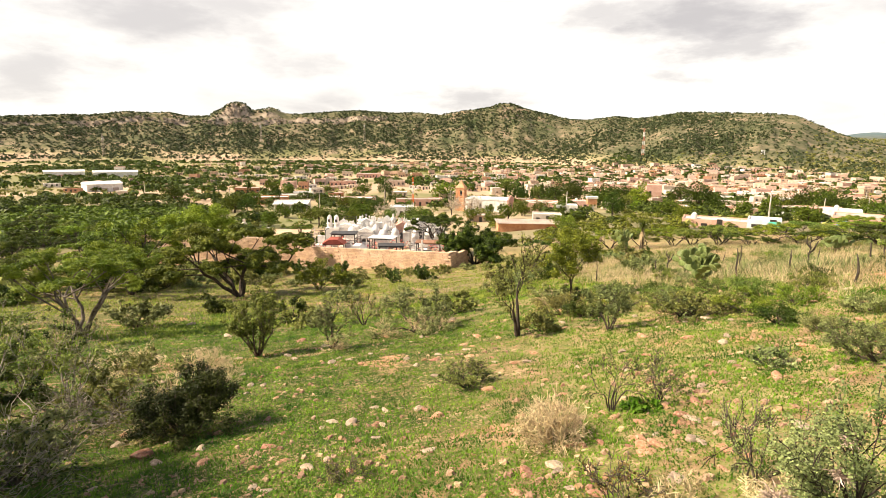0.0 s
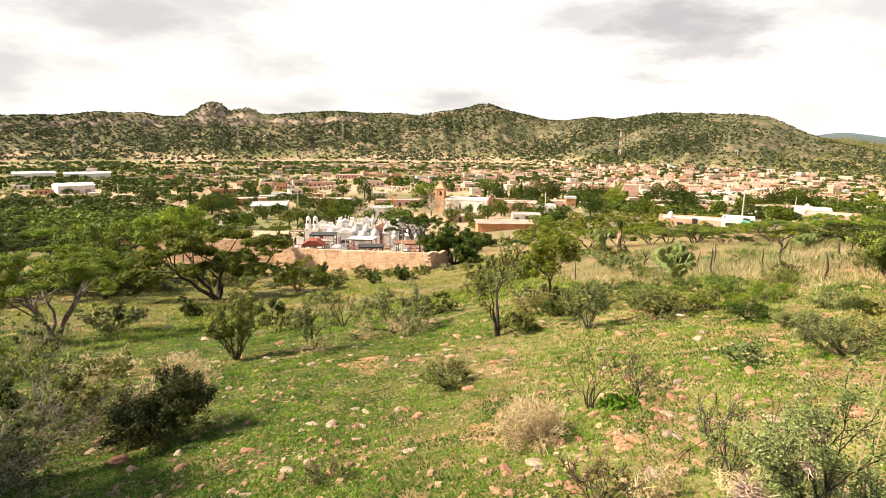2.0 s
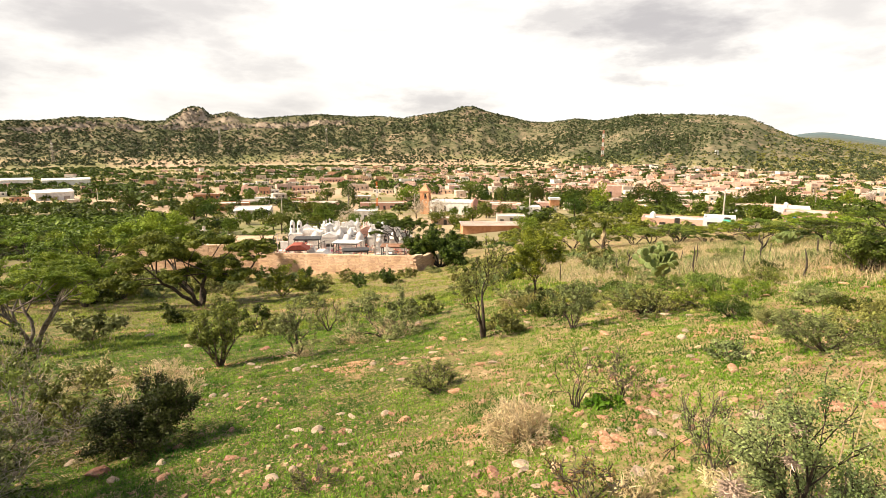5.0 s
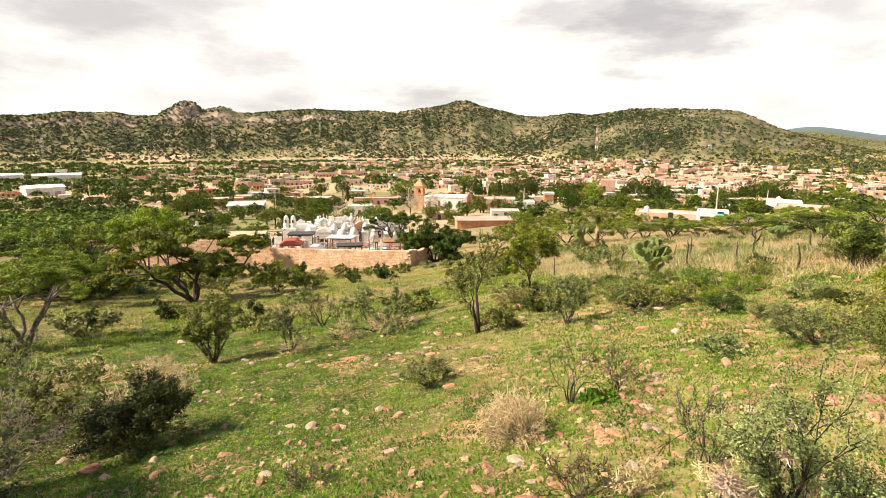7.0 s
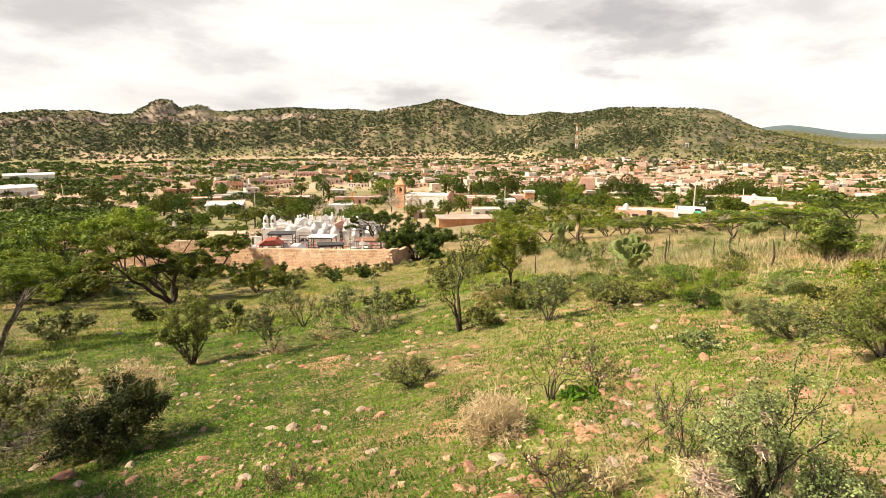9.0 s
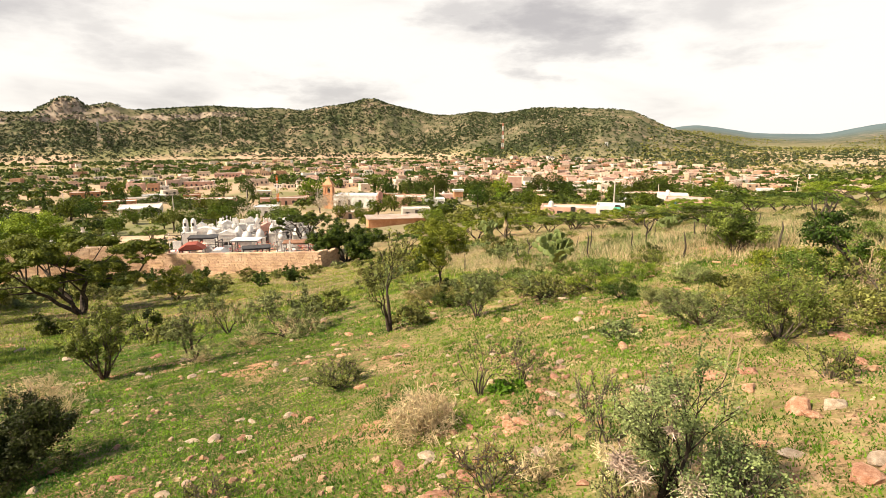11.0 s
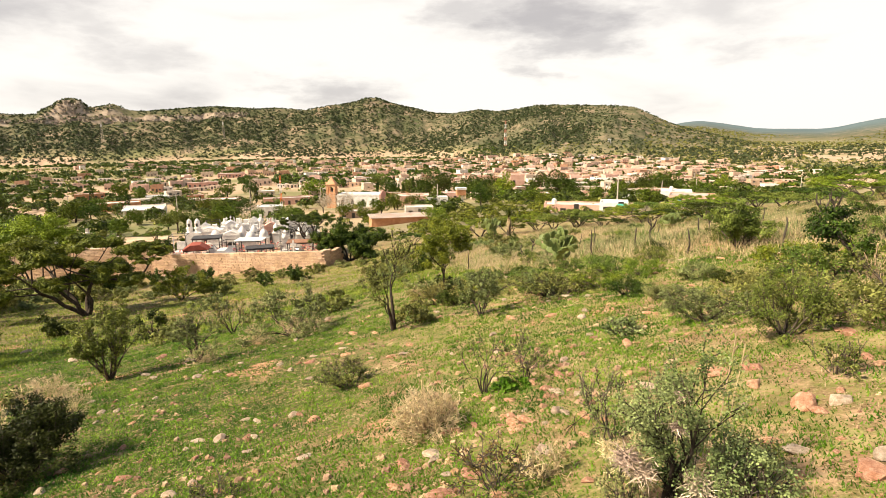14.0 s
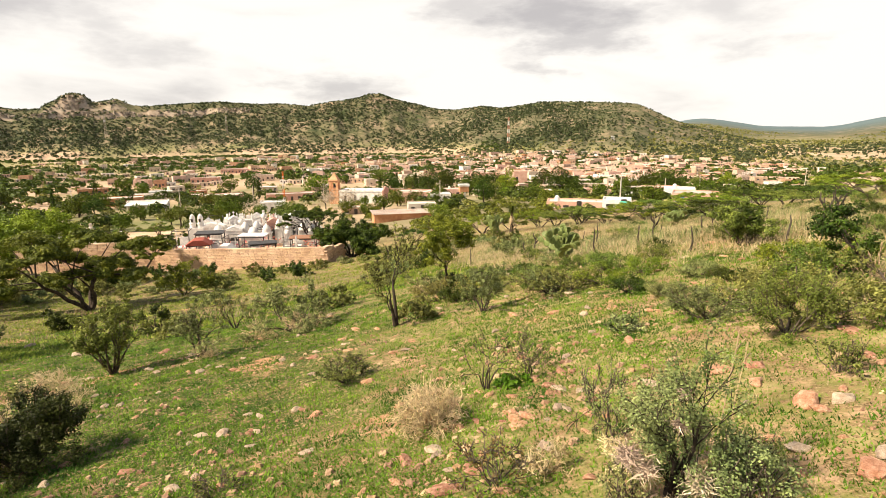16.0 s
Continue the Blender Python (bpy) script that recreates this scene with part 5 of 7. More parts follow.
dry_clump(1.95, 3.5, 0.5, 0.3, 9, 200, "pale dead grass at the foot of a woody shrub")


def seed_stalk(x, y, h):
    root = thing("seed_stalk", ground_pose(x, y), "tall dry flower stalk with a hooked tip", "weed")
    s = Shape()
    s.tube([Vector((0, 0, 0)), Vector((0.02, 0, h * 0.4)), Vector((0.06, 0, h * 0.8)), Vector((0.07, 0, h)), Vector((0.045, 0, h + 0.03)), Vector((0.02, 0, h))], [0.006, 0.005, 0.004, 0.006, 0.006, 0.003], 5)
    part("stem", s.mesh("stem"), M_STRAW, root)
    s = Shape()
    s.tube([Vector((0.055, 0, h * 0.78)), Vector((0.1, 0.01, h * 0.86)), Vector((0.13, 0.01, h * 0.85))], [0.005, 0.007, 0.003], 5)
    part("side_head", s.mesh("side_head"), M_STRAW, root)


seed_stalk(2.80, 3.73, 0.78)
seed_stalk(2.86, 3.70, 0.68)


def in_field(x, y):
    d, a = math.hypot(x, y), bearing(x, y)
    return 14 < d < 46 and 13 < a < 54


for k, (x, y) in enumerate(spots_in(random.Random(91), 84, in_field, 4, 38, 8, 46, 1.3)):
    place_copy(BELT[(0, 2, 1, 0, 4)[k % 5]], ground_pose(x, y, 77 * k, 0.6 + 0.55 * ((k * 13) % 7) / 7))


# ---------------------------------------------------------------- cemetery
YARD = -12.5


def stone_wall(name, ax, ay, bx, by, top_a, top_b, label, seed, ragged=0.0):
    """A wall of coursed blocks from a to b, its foot in the ground."""
    rng = random.Random(seed)
    length = math.hypot(bx - ax, by - ay)
    turn = math.atan2(by - ay, bx - ax)
    root = thing(name, Matrix.Translation((ax, ay, 0)) @ Matrix.Rotation(turn, 4, "Z"), label, "wall", "", "structure")
    core, blocks = Shape(), Shape()
    course = 0.18
    n = int(length / 1.6)
    for k in range(n):
        u = (k + 0.5) / n
        g = min(gz(ax + (bx - ax) * u, ay + (by - ay) * u) - 0.4, top_a - 1)
        top = top_a + (top_b - top_a) * u - 0.06
        core.box((k + 0.5) * length / n, 0.2, g, length / n, 0.3, top - g)
    part("wall_core", core.mesh("wall_core"), M_MORTAR, root)
    row = 0
    z_low = min(gz(ax, ay), gz(bx, by), gz((ax + bx) / 2, (ay + by) / 2)) - 0.3
    while True:
        x = -rng.uniform(0, 0.3)
        any_ = False
        while x < length:
            l = rng.uniform(0.32, 0.72)
            u = min(1, max(0, (x + l / 2) / length))
            top = top_a + (top_b - top_a) * u + ragged * math.sin(x * 2.1) * math.sin(x * 0.7)
            z = top - (row + 1) * course
            if z > z_low - 0.3 and z > gz(ax + (bx - ax) * u, ay + (by - ay) * u) - 0.35:
                any_ = True
                h = course - rng.uniform(0.012, 0.03)
                y = rng.uniform(-0.03, 0.012)
                blocks.box(x + l / 2, 0.19 + y, z, l - rng.uniform(0.02, 0.05), 0.44, h, rng.uniform(-0.02, 0.02))
            x += l
        row += 1
        if not any_ or row > 34:
            break
    part("stonework", blocks.mesh("stonework"), M_WALL_STONE, root, "", "stuff")
    return root


stone_wall("wall_cemetery_east", -23.6, 67.8, -4.2, 61.2, -11.15, -10.15, "coursed ochre stone wall round the cemetery", 1)
stone_wall("wall_cemetery_west", -45.4, 69.2, -23.75, 67.9, -10.5, -10.15, "higher coursed ochre stone wall of the cemetery", 2)
stone_wall("wall_cemetery_return", -4.1, 61.3, -2.2, 65.4, -10.15, -10.7, "rounded broken end of the cemetery stone wall", 3, 0.2)


def yard():
    bm = bmesh.new()
    ring = [(-45.2, 69.6), (-23.7, 68.3), (-4.3, 61.7), (-2.4, 66.0), (-4, 93), (-40, 93), (-45, 84)]
    low = [bm.verts.new((x, y, -24)) for x, y in ring]
    top = [bm.verts.new((x, y, YARD - 0.02 * (y - 62))) for x, y in ring]
    bm.faces.new(top)
    for i in range(len(ring)):
        k = (i + 1) % len(ring)
        bm.faces.new((low[i], low[k], top[k], top[i]))
    bmesh.ops.recalc_face_normals(bm, faces=bm.faces)
    tagged(part("yard_terrace", bm, M_EARTH), "bare earth terrace of the walled cemetery", "ground", "", "structure")


yard()


def yard_pose(x, y, turn=0.0):
    return Matrix.Translation((x, y, YARD - 0.02 * (y - 62) - 0.02)) @ Matrix.Rotation(radians(turn), 4, "Z")


def cross_shape(s, z, h, t=0.12, arm=0.5):
    s.box(0, 0, z, t, t, h)
    s.box(0, 0, z + h * 0.62, h * arm, t * 0.96, t)


def chapel_tomb(x, y, w, d, h, turn=0, mat=None, cross=True, label="white plastered tomb chapel with a small cross"):
    root = thing("tomb_chapel", yard_pose(x, y, turn), label, "tomb", "tombs in the cemetery")
    s = Shape()
    s.box(0, 0, 0, w + 0.25, d + 0.25, 0.22)
    s.prism([(-w / 2, 0.22), (w / 2, 0.22), (w / 2, h * 0.86), (0, h), (-w / 2, h * 0.86)], -d / 2, d / 2)
    s.box(0, -d / 2, h * 0.8, w + 0.1, 0.1, 0.1)
    s.box(-w / 2 + 0.09, -d / 2 - 0.02, 0.22, 0.16, 0.16, h * 0.52)
    s.box(w / 2 - 0.09, -d / 2 - 0.02, 0.22, 0.16, 0.16, h * 0.52)
    part("body", s.mesh("body"), mat or M_WHITE, root)
    s = Shape()
    s.prism([(-w * 0.24, 0.24), (w * 0.24, 0.24), (w * 0.24, h * 0.42), (w * 0.13, h * 0.52), (-w * 0.13, h * 0.52), (-w * 0.24, h * 0.42)], -d / 2 - 0.05, -d / 2 + 0.1)
    part("niche", s.mesh("niche"), M_DARK if w > 1.4 else M_CONC, root)
    if cross:
        s = Shape()
        cross_shape(s, h - 0.06, 0.7, 0.1)
        part("cross", s.mesh("cross"), mat or M_WHITE, root)
    return root


def canopy(x, y, w, d, h, mat, peak=0.0, turn=0, label="iron-framed grave canopy", walls=None):
    root = thing("grave_canopy", yard_pose(x, y, turn), label, "canopy", "grave canopies")
    for sx in (-1, 1):
        for sy in (-1, 1):
            s = Shape()
            s.box(sx * w / 2 * 0.94, sy * d / 2 * 0.94, 0, 0.09, 0.09, h)
            part("post", s.mesh("post"), M_IRON, root)
    s = Shape()
    if peak:
        s.prism([(-w / 2 - 0.1, h), (w / 2 + 0.1, h), (w * 0.2, h + peak), (-w * 0.2, h + peak)], -d / 2 - 0.1, d / 2 + 0.1)
    else:
        s.box(0, 0, h, w + 0.15, d + 0.15, 0.09)
    part("roof", s.mesh("roof"), mat, root)
    for sx in (-1, 1):
        for bar in ((sx * w / 2 * 0.94, 0, h * 0.55, 0.05, d * 0.9, 0.05), (0, sx * d / 2 * 0.94, h * 0.55, w * 0.9, 0.05, 0.05), (0, sx * d / 2 * 0.94, h - 0.12, w * 0.9, 0.06, 0.1)):
            s = Shape()
            s.box(*bar)
            part("rail", s.mesh("rail"), M_IRON, root)
    s = Shape()
    s.box(0, 0, 0, w * 0.5, d * 0.75, 0.55)
    s.prism([(-0.3, 0.55), (0.3, 0.55), (0.3, 1.15), (0, 1.5), (-0.3, 1.15)], d * 0.25, d * 0.36)
    part("grave_slab", s.mesh("grave_slab"), M_WHITE, root)
    return root


def dome_tomb(x, y, w, h, label="white domed tomb with a slender cross"):
    root = thing("dome_tomb", yard_pose(x, y), label, "tomb", "tombs in the cemetery")
    s = Shape()
    s.box(0, 0, 0, w * 1.15, w * 1.15, h * 0.52)
    s.box(0, 0, h * 0.52, w * 1.3, w * 1.3, 0.12)
    part("body", s.mesh("body"), M_WHITE, root)
    s = Shape()
    s.spin([(w * 0.55, h * 0.55), (w * 0.54, h * 0.65), (w * 0.47, h * 0.75), (w * 0.32, h * 0.83), (w * 0.12, h * 0.88), (0.05, h * 0.9)], 16)
    part("dome", s.mesh("dome"), M_WHITE, root, smooth=True)
    s = Shape()
    cross_shape(s, h * 0.88, h * 0.2, 0.09)
    part("cross", s.mesh("cross"), M_WHITE, root)


def pillar_tomb(x, y, w, h):
    """A flat-topped box tomb with corner pinnacles and a stepped head."""
    root = thing("box_tomb", yard_pose(x, y, 4 * w), "white flat-topped tomb with corner pinnacles", "tomb", "tombs in the cemetery")
    s = Shape()
    s.box(0, 0, 0, w * 1.15, 1.5, 0.3)
    s.box(0, 0, 0.3, w, 1.3, h * 0.72 - 0.3)
    s.box(0, 0, h * 0.72, w * 1.12, 1.42, 0.12)
    s.box(0, 0, h * 0.72 + 0.12, w * 0.5, 0.5, h * 0.16)
    part("body", s.mesh("body"), M_WHITE, root)
    for sx in (-1, 1):
        s = Shape()
        s.spin([(0.1, h * 0.72 + 0.12), (0.12, h * 0.8), (0.05, h * 0.86), (0.09, h * 0.9), (0.02, h)], 8, sx * w * 0.45, -0.55)
        part("pinnacle", s.mesh("pinnacle"), M_WHITE, root, smooth=True)
    s = Shape()
    s.prism([(-w * 0.25, 0.5), (w * 0.25, 0.5), (w * 0.25, h * 0.45), (0, h * 0.58), (-w * 0.25, h * 0.45)], -0.69, -0.6)
    part("niche", s.mesh("niche"), M_CONC, root)


def twin_tower(x, y, w, h):
    root = thing("twin_tower_tomb", yard_pose(x, y), "tall white tomb with twin rounded towers", "tomb", "tombs in the cemetery")
    s = Shape()
    s.box(0, 0, 0, w * 1.2, 1.5, h * 0.55)
    part("body", s.mesh("body"), M_WHITE, root)
    for sx in (-1, 1):
        s = Shape()
        s.spin([(w * 0.25, h * 0.5), (w * 0.25, h * 0.66), (w * 0.29, h * 0.67), (w * 0.29, h * 0.7), (w * 0.21, h * 0.71), (w * 0.21, h * 0.86), (w * 0.17, h * 0.93), (w * 0.07, h * 0.98), (0.02, h)], 12, sx * w * 0.3)
        part("tower", s.mesh("tower"), M_WHITE, root, smooth=False)
        s = Shape()
        s.box(sx * w * 0.3, -w * 0.2, h * 0.74, w * 0.16, 0.1, h * 0.1)
        part("belfry_opening", s.mesh("belfry_opening"), M_DARK, root)


def cross_monument(x, y, h, mat, label):
    root = thing("cross_monument", yard_pose(x, y), label, "monument", "tombs in the cemetery")
    s = Shape()
    s.box(0, 0, 0, 1.5, 1.2, h * 0.22)
    s.box(0, 0, h * 0.22, 1.1, 0.9, h * 0.2)
    s.box(0, 0, h * 0.42, 0.75, 0.6, h * 0.1)
    part("plinth", s.mesh("plinth"), mat, root)
    s = Shape()
    s.box(0, 0, h * 0.5, 0.3, 0.24, h * 0.5)
    s.box(0, 0, h * 0.76, 0.95, 0.23, 0.28)
    s.spin([(0.3, h * 0.72), (0.36, h * 0.78), (0.3, h * 0.86), (0.1, h * 0.9)], 10)
    part("cross", s.mesh("cross"), mat, root)


canopy(-19.3, 69.5, 2.7, 2.2, 1.75, M_RED_ROOF, 0.6, 8, "grave canopy with a maroon hipped roof")
canopy(-15.9, 67.6, 2.2, 1.8, 1.3, M_WHITE, 0.6, 0, "grave canopy with a rounded white roof")
canopy(-18.6, 72, 3.2, 2.4, 2.7, M_IRON, 0, 5, "tall black iron grave canopy with flat roof")
twin_tower(-22.3, 80, 1.7, 4.2)
chapel_tomb(-20.3, 80.5, 3.2, 1.6, 2.9, 0, None, False, "white arcaded tomb with dark arched niche")
chapel_tomb(-16.5, 76, 2.1, 1.8, 3.0)
dome_tomb(-13.8, 74, 1.25, 3.4)
canopy(-12.9, 69, 3.1, 2.2, 2.7, M_TIN, 0, -6, "open iron grave canopy with a thin pale roof")
canopy(-11.4, 66.2, 3.0, 2.0, 2.2, M_IRON, 0, 10, "low iron grave canopy with a flat grey roof")
canopy(-7.2, 70, 3.1, 2.2, 2.1, M_BROWN_ROOF, 0, 0, "grave canopy with a rusty brown roof")
cross_monument(-9.3, 72, 3.1, M_WHITE, "white cross monument with a figure niche on a stepped plinth")
cross_monument(-29.7, 74, 2.9, M_WHITE, "white cross monument on a stepped plinth behind the wall")
cross_monument(-34.4, 77, 3.6, M_CONC, "grey stepped cross monument behind the wall")
cross_monument(-37.2, 75, 2.3, M_WHITE, "small white grave monument behind the wall")
cross_monument(-27.0, 71.5, 2.1, M_WHITE, "small white grave cross beside an acacia")
rc = random.Random(31)
for k in range(20):
    x, y = -21.2 + 0.72 * k + rc.uniform(-0.2, 0.2), 82 + (k % 3) * 2.1
    if k % 4 == 0:
        chapel_tomb(x, y, rc.uniform(1.2, 2.0), 1.6, rc.uniform(3.0, 3.8), rc.uniform(-12, 12), M_PINK if k == 12 else None, k % 8 == 4,
                    "salmon plastered tomb chapel in the back row" if k == 12 else "tall white plastered tomb chapel in the back row")
    elif k % 4 == 2:
        cross_monument(x, y, rc.uniform(3.2, 4.2), M_WHITE, "tall white cross monument in the back row of tombs")
    else:
        pillar_tomb(x, y, rc.uniform(0.9, 1.5), rc.uniform(2.8, 3.7))
for k in range(9):
    dome_tomb(-18.6 + 1.5 * k + rc.uniform(-0.3, 0.3), 76.8 + (k % 2) * 2.2, rc.uniform(0.8, 1.15), rc.uniform(2.7, 3.7))


def headstone(x, y, w, h, turn, kind):
    root = thing("grave", yard_pose(x, y, turn), ("white plastered grave with rounded headstone", "white grave box with a cross", "grey cement grave with a cross")[kind], "grave", "tombs in the cemetery")
    mat = M_CONC if kind == 2 else M_WHITE
    s = Shape()
    s.box(0, 0, 0, w, 1.9, 0.5)
    s.box(0, 0, 0.5, w * 0.8, 1.6, 0.12)
    part("slab", s.mesh("slab"), mat, root)
    s = Shape()
    if kind == 0:
        s.prism([(-w * 0.42, 0.5), (w * 0.42, 0.5), (w * 0.42, h * 0.75), (w * 0.25, h * 0.93), (0, h), (-w * 0.25, h * 0.93), (-w * 0.42, h * 0.75)], 0.6, 0.85)
    else:
        s.box(0, 0.7, 0.5, w * 0.6, 0.5, h * 0.35)
        s.box(0, 0.7, h * 0.35 + 0.5, 0.16, 0.16, h * 0.6)
        s.box(0, 0.7, h * 0.7 + 0.5, 0.7, 0.15, 0.16)
    part("headpiece", s.mesh("headpiece"), mat, root)


def cage(x, y, w, d, h, turn):
    root = thing("grave_cage", yard_pose(x, y, turn), "open white iron cage over a grave", "grave cage", "grave canopies")
    for sx in (-1, 1):
        for sy in (-1, 1):
            s = Shape()
            s.box(sx * w / 2, sy * d / 2, 0, 0.07, 0.07, h)
            part("post", s.mesh("post"), M_IRON if rc.random() < 0.6 else M_WHITE, root)
    for z in (0.9, h - 0.07):
        for k in (-1, 1):
            for bar in ((k * w / 2, 0, z, 0.05, d, 0.06), (0, k * d / 2, z, w, 0.05, 0.06)):
                s = Shape()
                s.box(*bar)
                part("rail", s.mesh("rail"), M_IRON, root)
    s = Shape()
    s.box(0, 0, 0, w * 0.6, d * 0.8, 0.6)
    s.box(0, d * 0.3, 0.6, w * 0.5, 0.3, h * 0.4)
    part("grave_slab", s.mesh("grave_slab"), M_WHITE, root)


for i in range(64):
    x, y = rc.uniform(-22.8, -4.8), rc.uniform(66, 90)
    if y < 62.5 + max(0, -4.3 - x) * 0.35 + 1.6 or min(math.hypot(x - a, y - b) for a, b in ((-19.3, 69.5), (-15.9, 67.6), (-12.9, 69), (-11.4, 66.2), (-7.2, 70), (-18.6, 72), (-22.3, 80), (-20.3, 80.5), (-16.5, 76), (-13.8, 74), (-9.3, 72))) < 1.7:
        continue
    if i % 8 in (0, 4):
        chapel_tomb(x, y, rc.uniform(1.0, 1.9), rc.uniform(1.2, 2.0), rc.uniform(2.0, 3.2), rc.uniform(-20, 20), M_PINK if i % 16 == 4 else None, i % 3 == 0,
                    "pink plastered tomb chapel" if i % 16 == 4 else "white plastered tomb chapel")
    elif i % 8 in (1, 6):
        cage(x, y, rc.uniform(1.3, 2.2), rc.uniform(1.8, 2.4), rc.uniform(1.9, 2.8), rc.uniform(-20, 20))
    else:
        headstone(x, y, rc.uniform(0.9, 1.4), rc.uniform(1.3, 2.4), rc.uniform(-20, 20), (0, 1, 0, 2, 1)[i % 5])


def flowers():
    rng = np.random.default_rng(3)
    s = Shape()
    for _ in range(420):
        x, y = rng.uniform(-22, -5), rng.uniform(67, 78)
        z = YARD - 0.02 * (y - 62) + float(rng.uniform(0.2, 1.3))
        s.box(float(x), float(y), z, 0.14, 0.14, 0.12, float(rng.uniform(0, 3)))
    tagged(part("grave_flowers", s.mesh("grave_flowers"), M_FLOWER, None, "", "stuff"), "red and pink flowers laid on the graves", "flowers")


# ---------------------------------------------------------------- town
def house(name, w, d, h, label, wall_mat=None, roof_mat=None, storeys=1, category="house", openings=True):
    """A flat-roofed house round the origin, its front towards -y."""
    root = thing(name, Matrix(), label, category)
    mat = wall_mat or M_HOUSE
    s = Shape()
    t = 0.25
    for y in (-d / 2 + t / 2, d / 2 - t / 2):
        s.box(0, y, -1.5, w, t, h + 1.9)
    for x in (-w / 2 + t / 2, w / 2 - t / 2):
        s.box(x, 0, -1.5, t, d - 2 * t, h + 1.9)
    part("wall", s.mesh("wall"), mat, root)
    s = Shape()
    s.box(0, 0, h - 0.1, w - 2 * t, d - 2 * t, 0.2)
    part("roof", s.mesh("roof"), roof_mat or M_CONC, root)
    if category == "warehouse":
        s = Shape()
        s.prism([(-d / 2 - 0.5, h + 0.42), (d / 2 + 0.5, h + 0.42), (0, h + 1.9)], -w / 2 - 0.5, w / 2 + 0.5)
        quarter = Matrix.Rotation(radians(90), 4, "Z")
        s.v = [quarter @ v for v in s.v]
        part("gable_roof", s.mesh("gable_roof"), M_TIN, root)
        for k in range(3):
            s = Shape()
            s.box(w * (k - 1) * 0.3, -d / 2 - 0.04, 0, 3.2, 0.14, h * 0.55)
            part("door", s.mesh("door"), M_OLD_SHEET, root)
    n = max(2, int(w / 3)) if openings else 0
    for st in range(storeys):
        z0 = st * h / storeys
        hh = h / storeys
        for k in range(n):
            x = -w / 2 + (k + 0.5) * w / n
            s = Shape()
            if st == 0 and k == n // 2:
                s.box(x, -d / 2 - 0.02, z0, 1.1, 0.1, 2.1)
                part("door", s.mesh("door"), M_DARK, root)
            else:
                s.box(x, -d / 2 - 0.02, z0 + hh * 0.32, 1.3, 0.1, hh * 0.38)
                win = part("window", s.mesh("window"), M_DARK, root)
                s = Shape()
                s.box(x, -d / 2 - 0.06, z0 + hh * 0.32 - 0.12, 1.6, 0.2, 0.1)
                part("sill", s.mesh("sill"), M_WHITE, win)
    s = Shape()
    s.box(w / 2 + 0.02, 0, h * 0.3, 0.1, 1.2, h * 0.35 / storeys)
    part("window", s.mesh("window"), M_DARK, root)
    return root


def set_house(ob, x, y, turn):
    ob.matrix_world = Matrix.Translation((x, y, gz(x, y))) @ Matrix.Rotation(radians(turn), 4, "Z")
    return ob


def tank_on(x, y, z):
    s = Shape()
    s.spin([(0.55, 0), (0.6, 0.1), (0.6, 1.0), (0.45, 1.25), (0.2, 1.35), (0.18, 1.45)], 12)
    root = thing("water_tank", Matrix.Translation((x, y, z)), "pale plastic water tank standing on a flat roof", "water tank")
    part("barrel", s.mesh("barrel"), M_WHITE, root, smooth=True)


KINDS = [house("house", 9, 8, 3.2, "small flat-roofed plastered house in the town"), house("house", 12, 8, 3.4, "long flat-roofed plastered house in the town"),
         house("house", 8, 8, 6.2, "two-storey flat-roofed house in the town", None, None, 2), house("house", 10, 7, 3.0, "flat-roofed salmon pink house in the town", M_PINK),
         house("house", 9, 9, 3.3, "whitewashed flat-roofed house in the town", M_WHITE), house("house", 11, 8, 3.1, "flat-roofed brick house in the town", M_BRICK),
         house("house", 13, 9, 3.5, "plastered house with pale sheet roof in the town", None, M_TIN)]
PICK = [0, 1, 0, 2, 3, 1, 0, 4, 5, 0, 1, 6, 3, 0, 2]




def town_weight(x, y):
    r, a = math.hypot(x, y), bearing(x, y)
    if a < -44 or a > 46:
        return 0
    inner = np.interp(a, [-44, -20, 0, 10, 20, 28, 36, 46], [330, 290, 285, 270, 225, 215, 300, 330])
    outer = np.interp(a, [-44, -25, -5, 10, 18, 30, 36, 46], [640, 900, 980, 900, 760, 740, 700, 620])
    if not inner < r < outer:
        return 0
    return float(np.interp(a, [-44, -25, -8, 8, 16, 30, 34, 46], [0.02, 0.06, 0.17, 0.42, 1.0, 1.0, 0.5, 0.2])) * (0.75 if r < 400 else 1.0)


rt, taken = random.Random(77), []
for _ in range(9000):
    a, r = radians(rt.uniform(-44, 46)), rt.uniform(250, 900)
    x, y = r * math.sin(a), r * math.cos(a)
    if rt.random() > town_weight(x, y) or abs(x - 0) < 26 and 225 < y < 275:
        continue
    if any((x - p) ** 2 + (y - q) ** 2 < 12 ** 2 for p, q in taken):
        continue
    taken.append((x, y))
    if len(taken) >= 283:
        break
for k, (x, y) in enumerate(taken):
    src = KINDS[PICK[k % len(PICK)]]
    turn = -math.degrees(math.atan2(x, y)) * 0.5 + rt.choice((0, 0, 0, 90, -90)) + rt.uniform(-10, 10) + 12
    m = Matrix.Translation((x, y, gz(x, y))) @ Matrix.Rotation(radians(turn), 4, "Z") @ Matrix.Diagonal((rt.uniform(0.6, 1.0), rt.uniform(0.55, 0.9), rt.uniform(0.62, 0.82), 1))
    if k < len(KINDS):
        KINDS[k].matrix_world = m
        KINDS[k]["group"] = "houses of the town"
    else:
        place_copy(src, m)["group"] = "houses of the town"

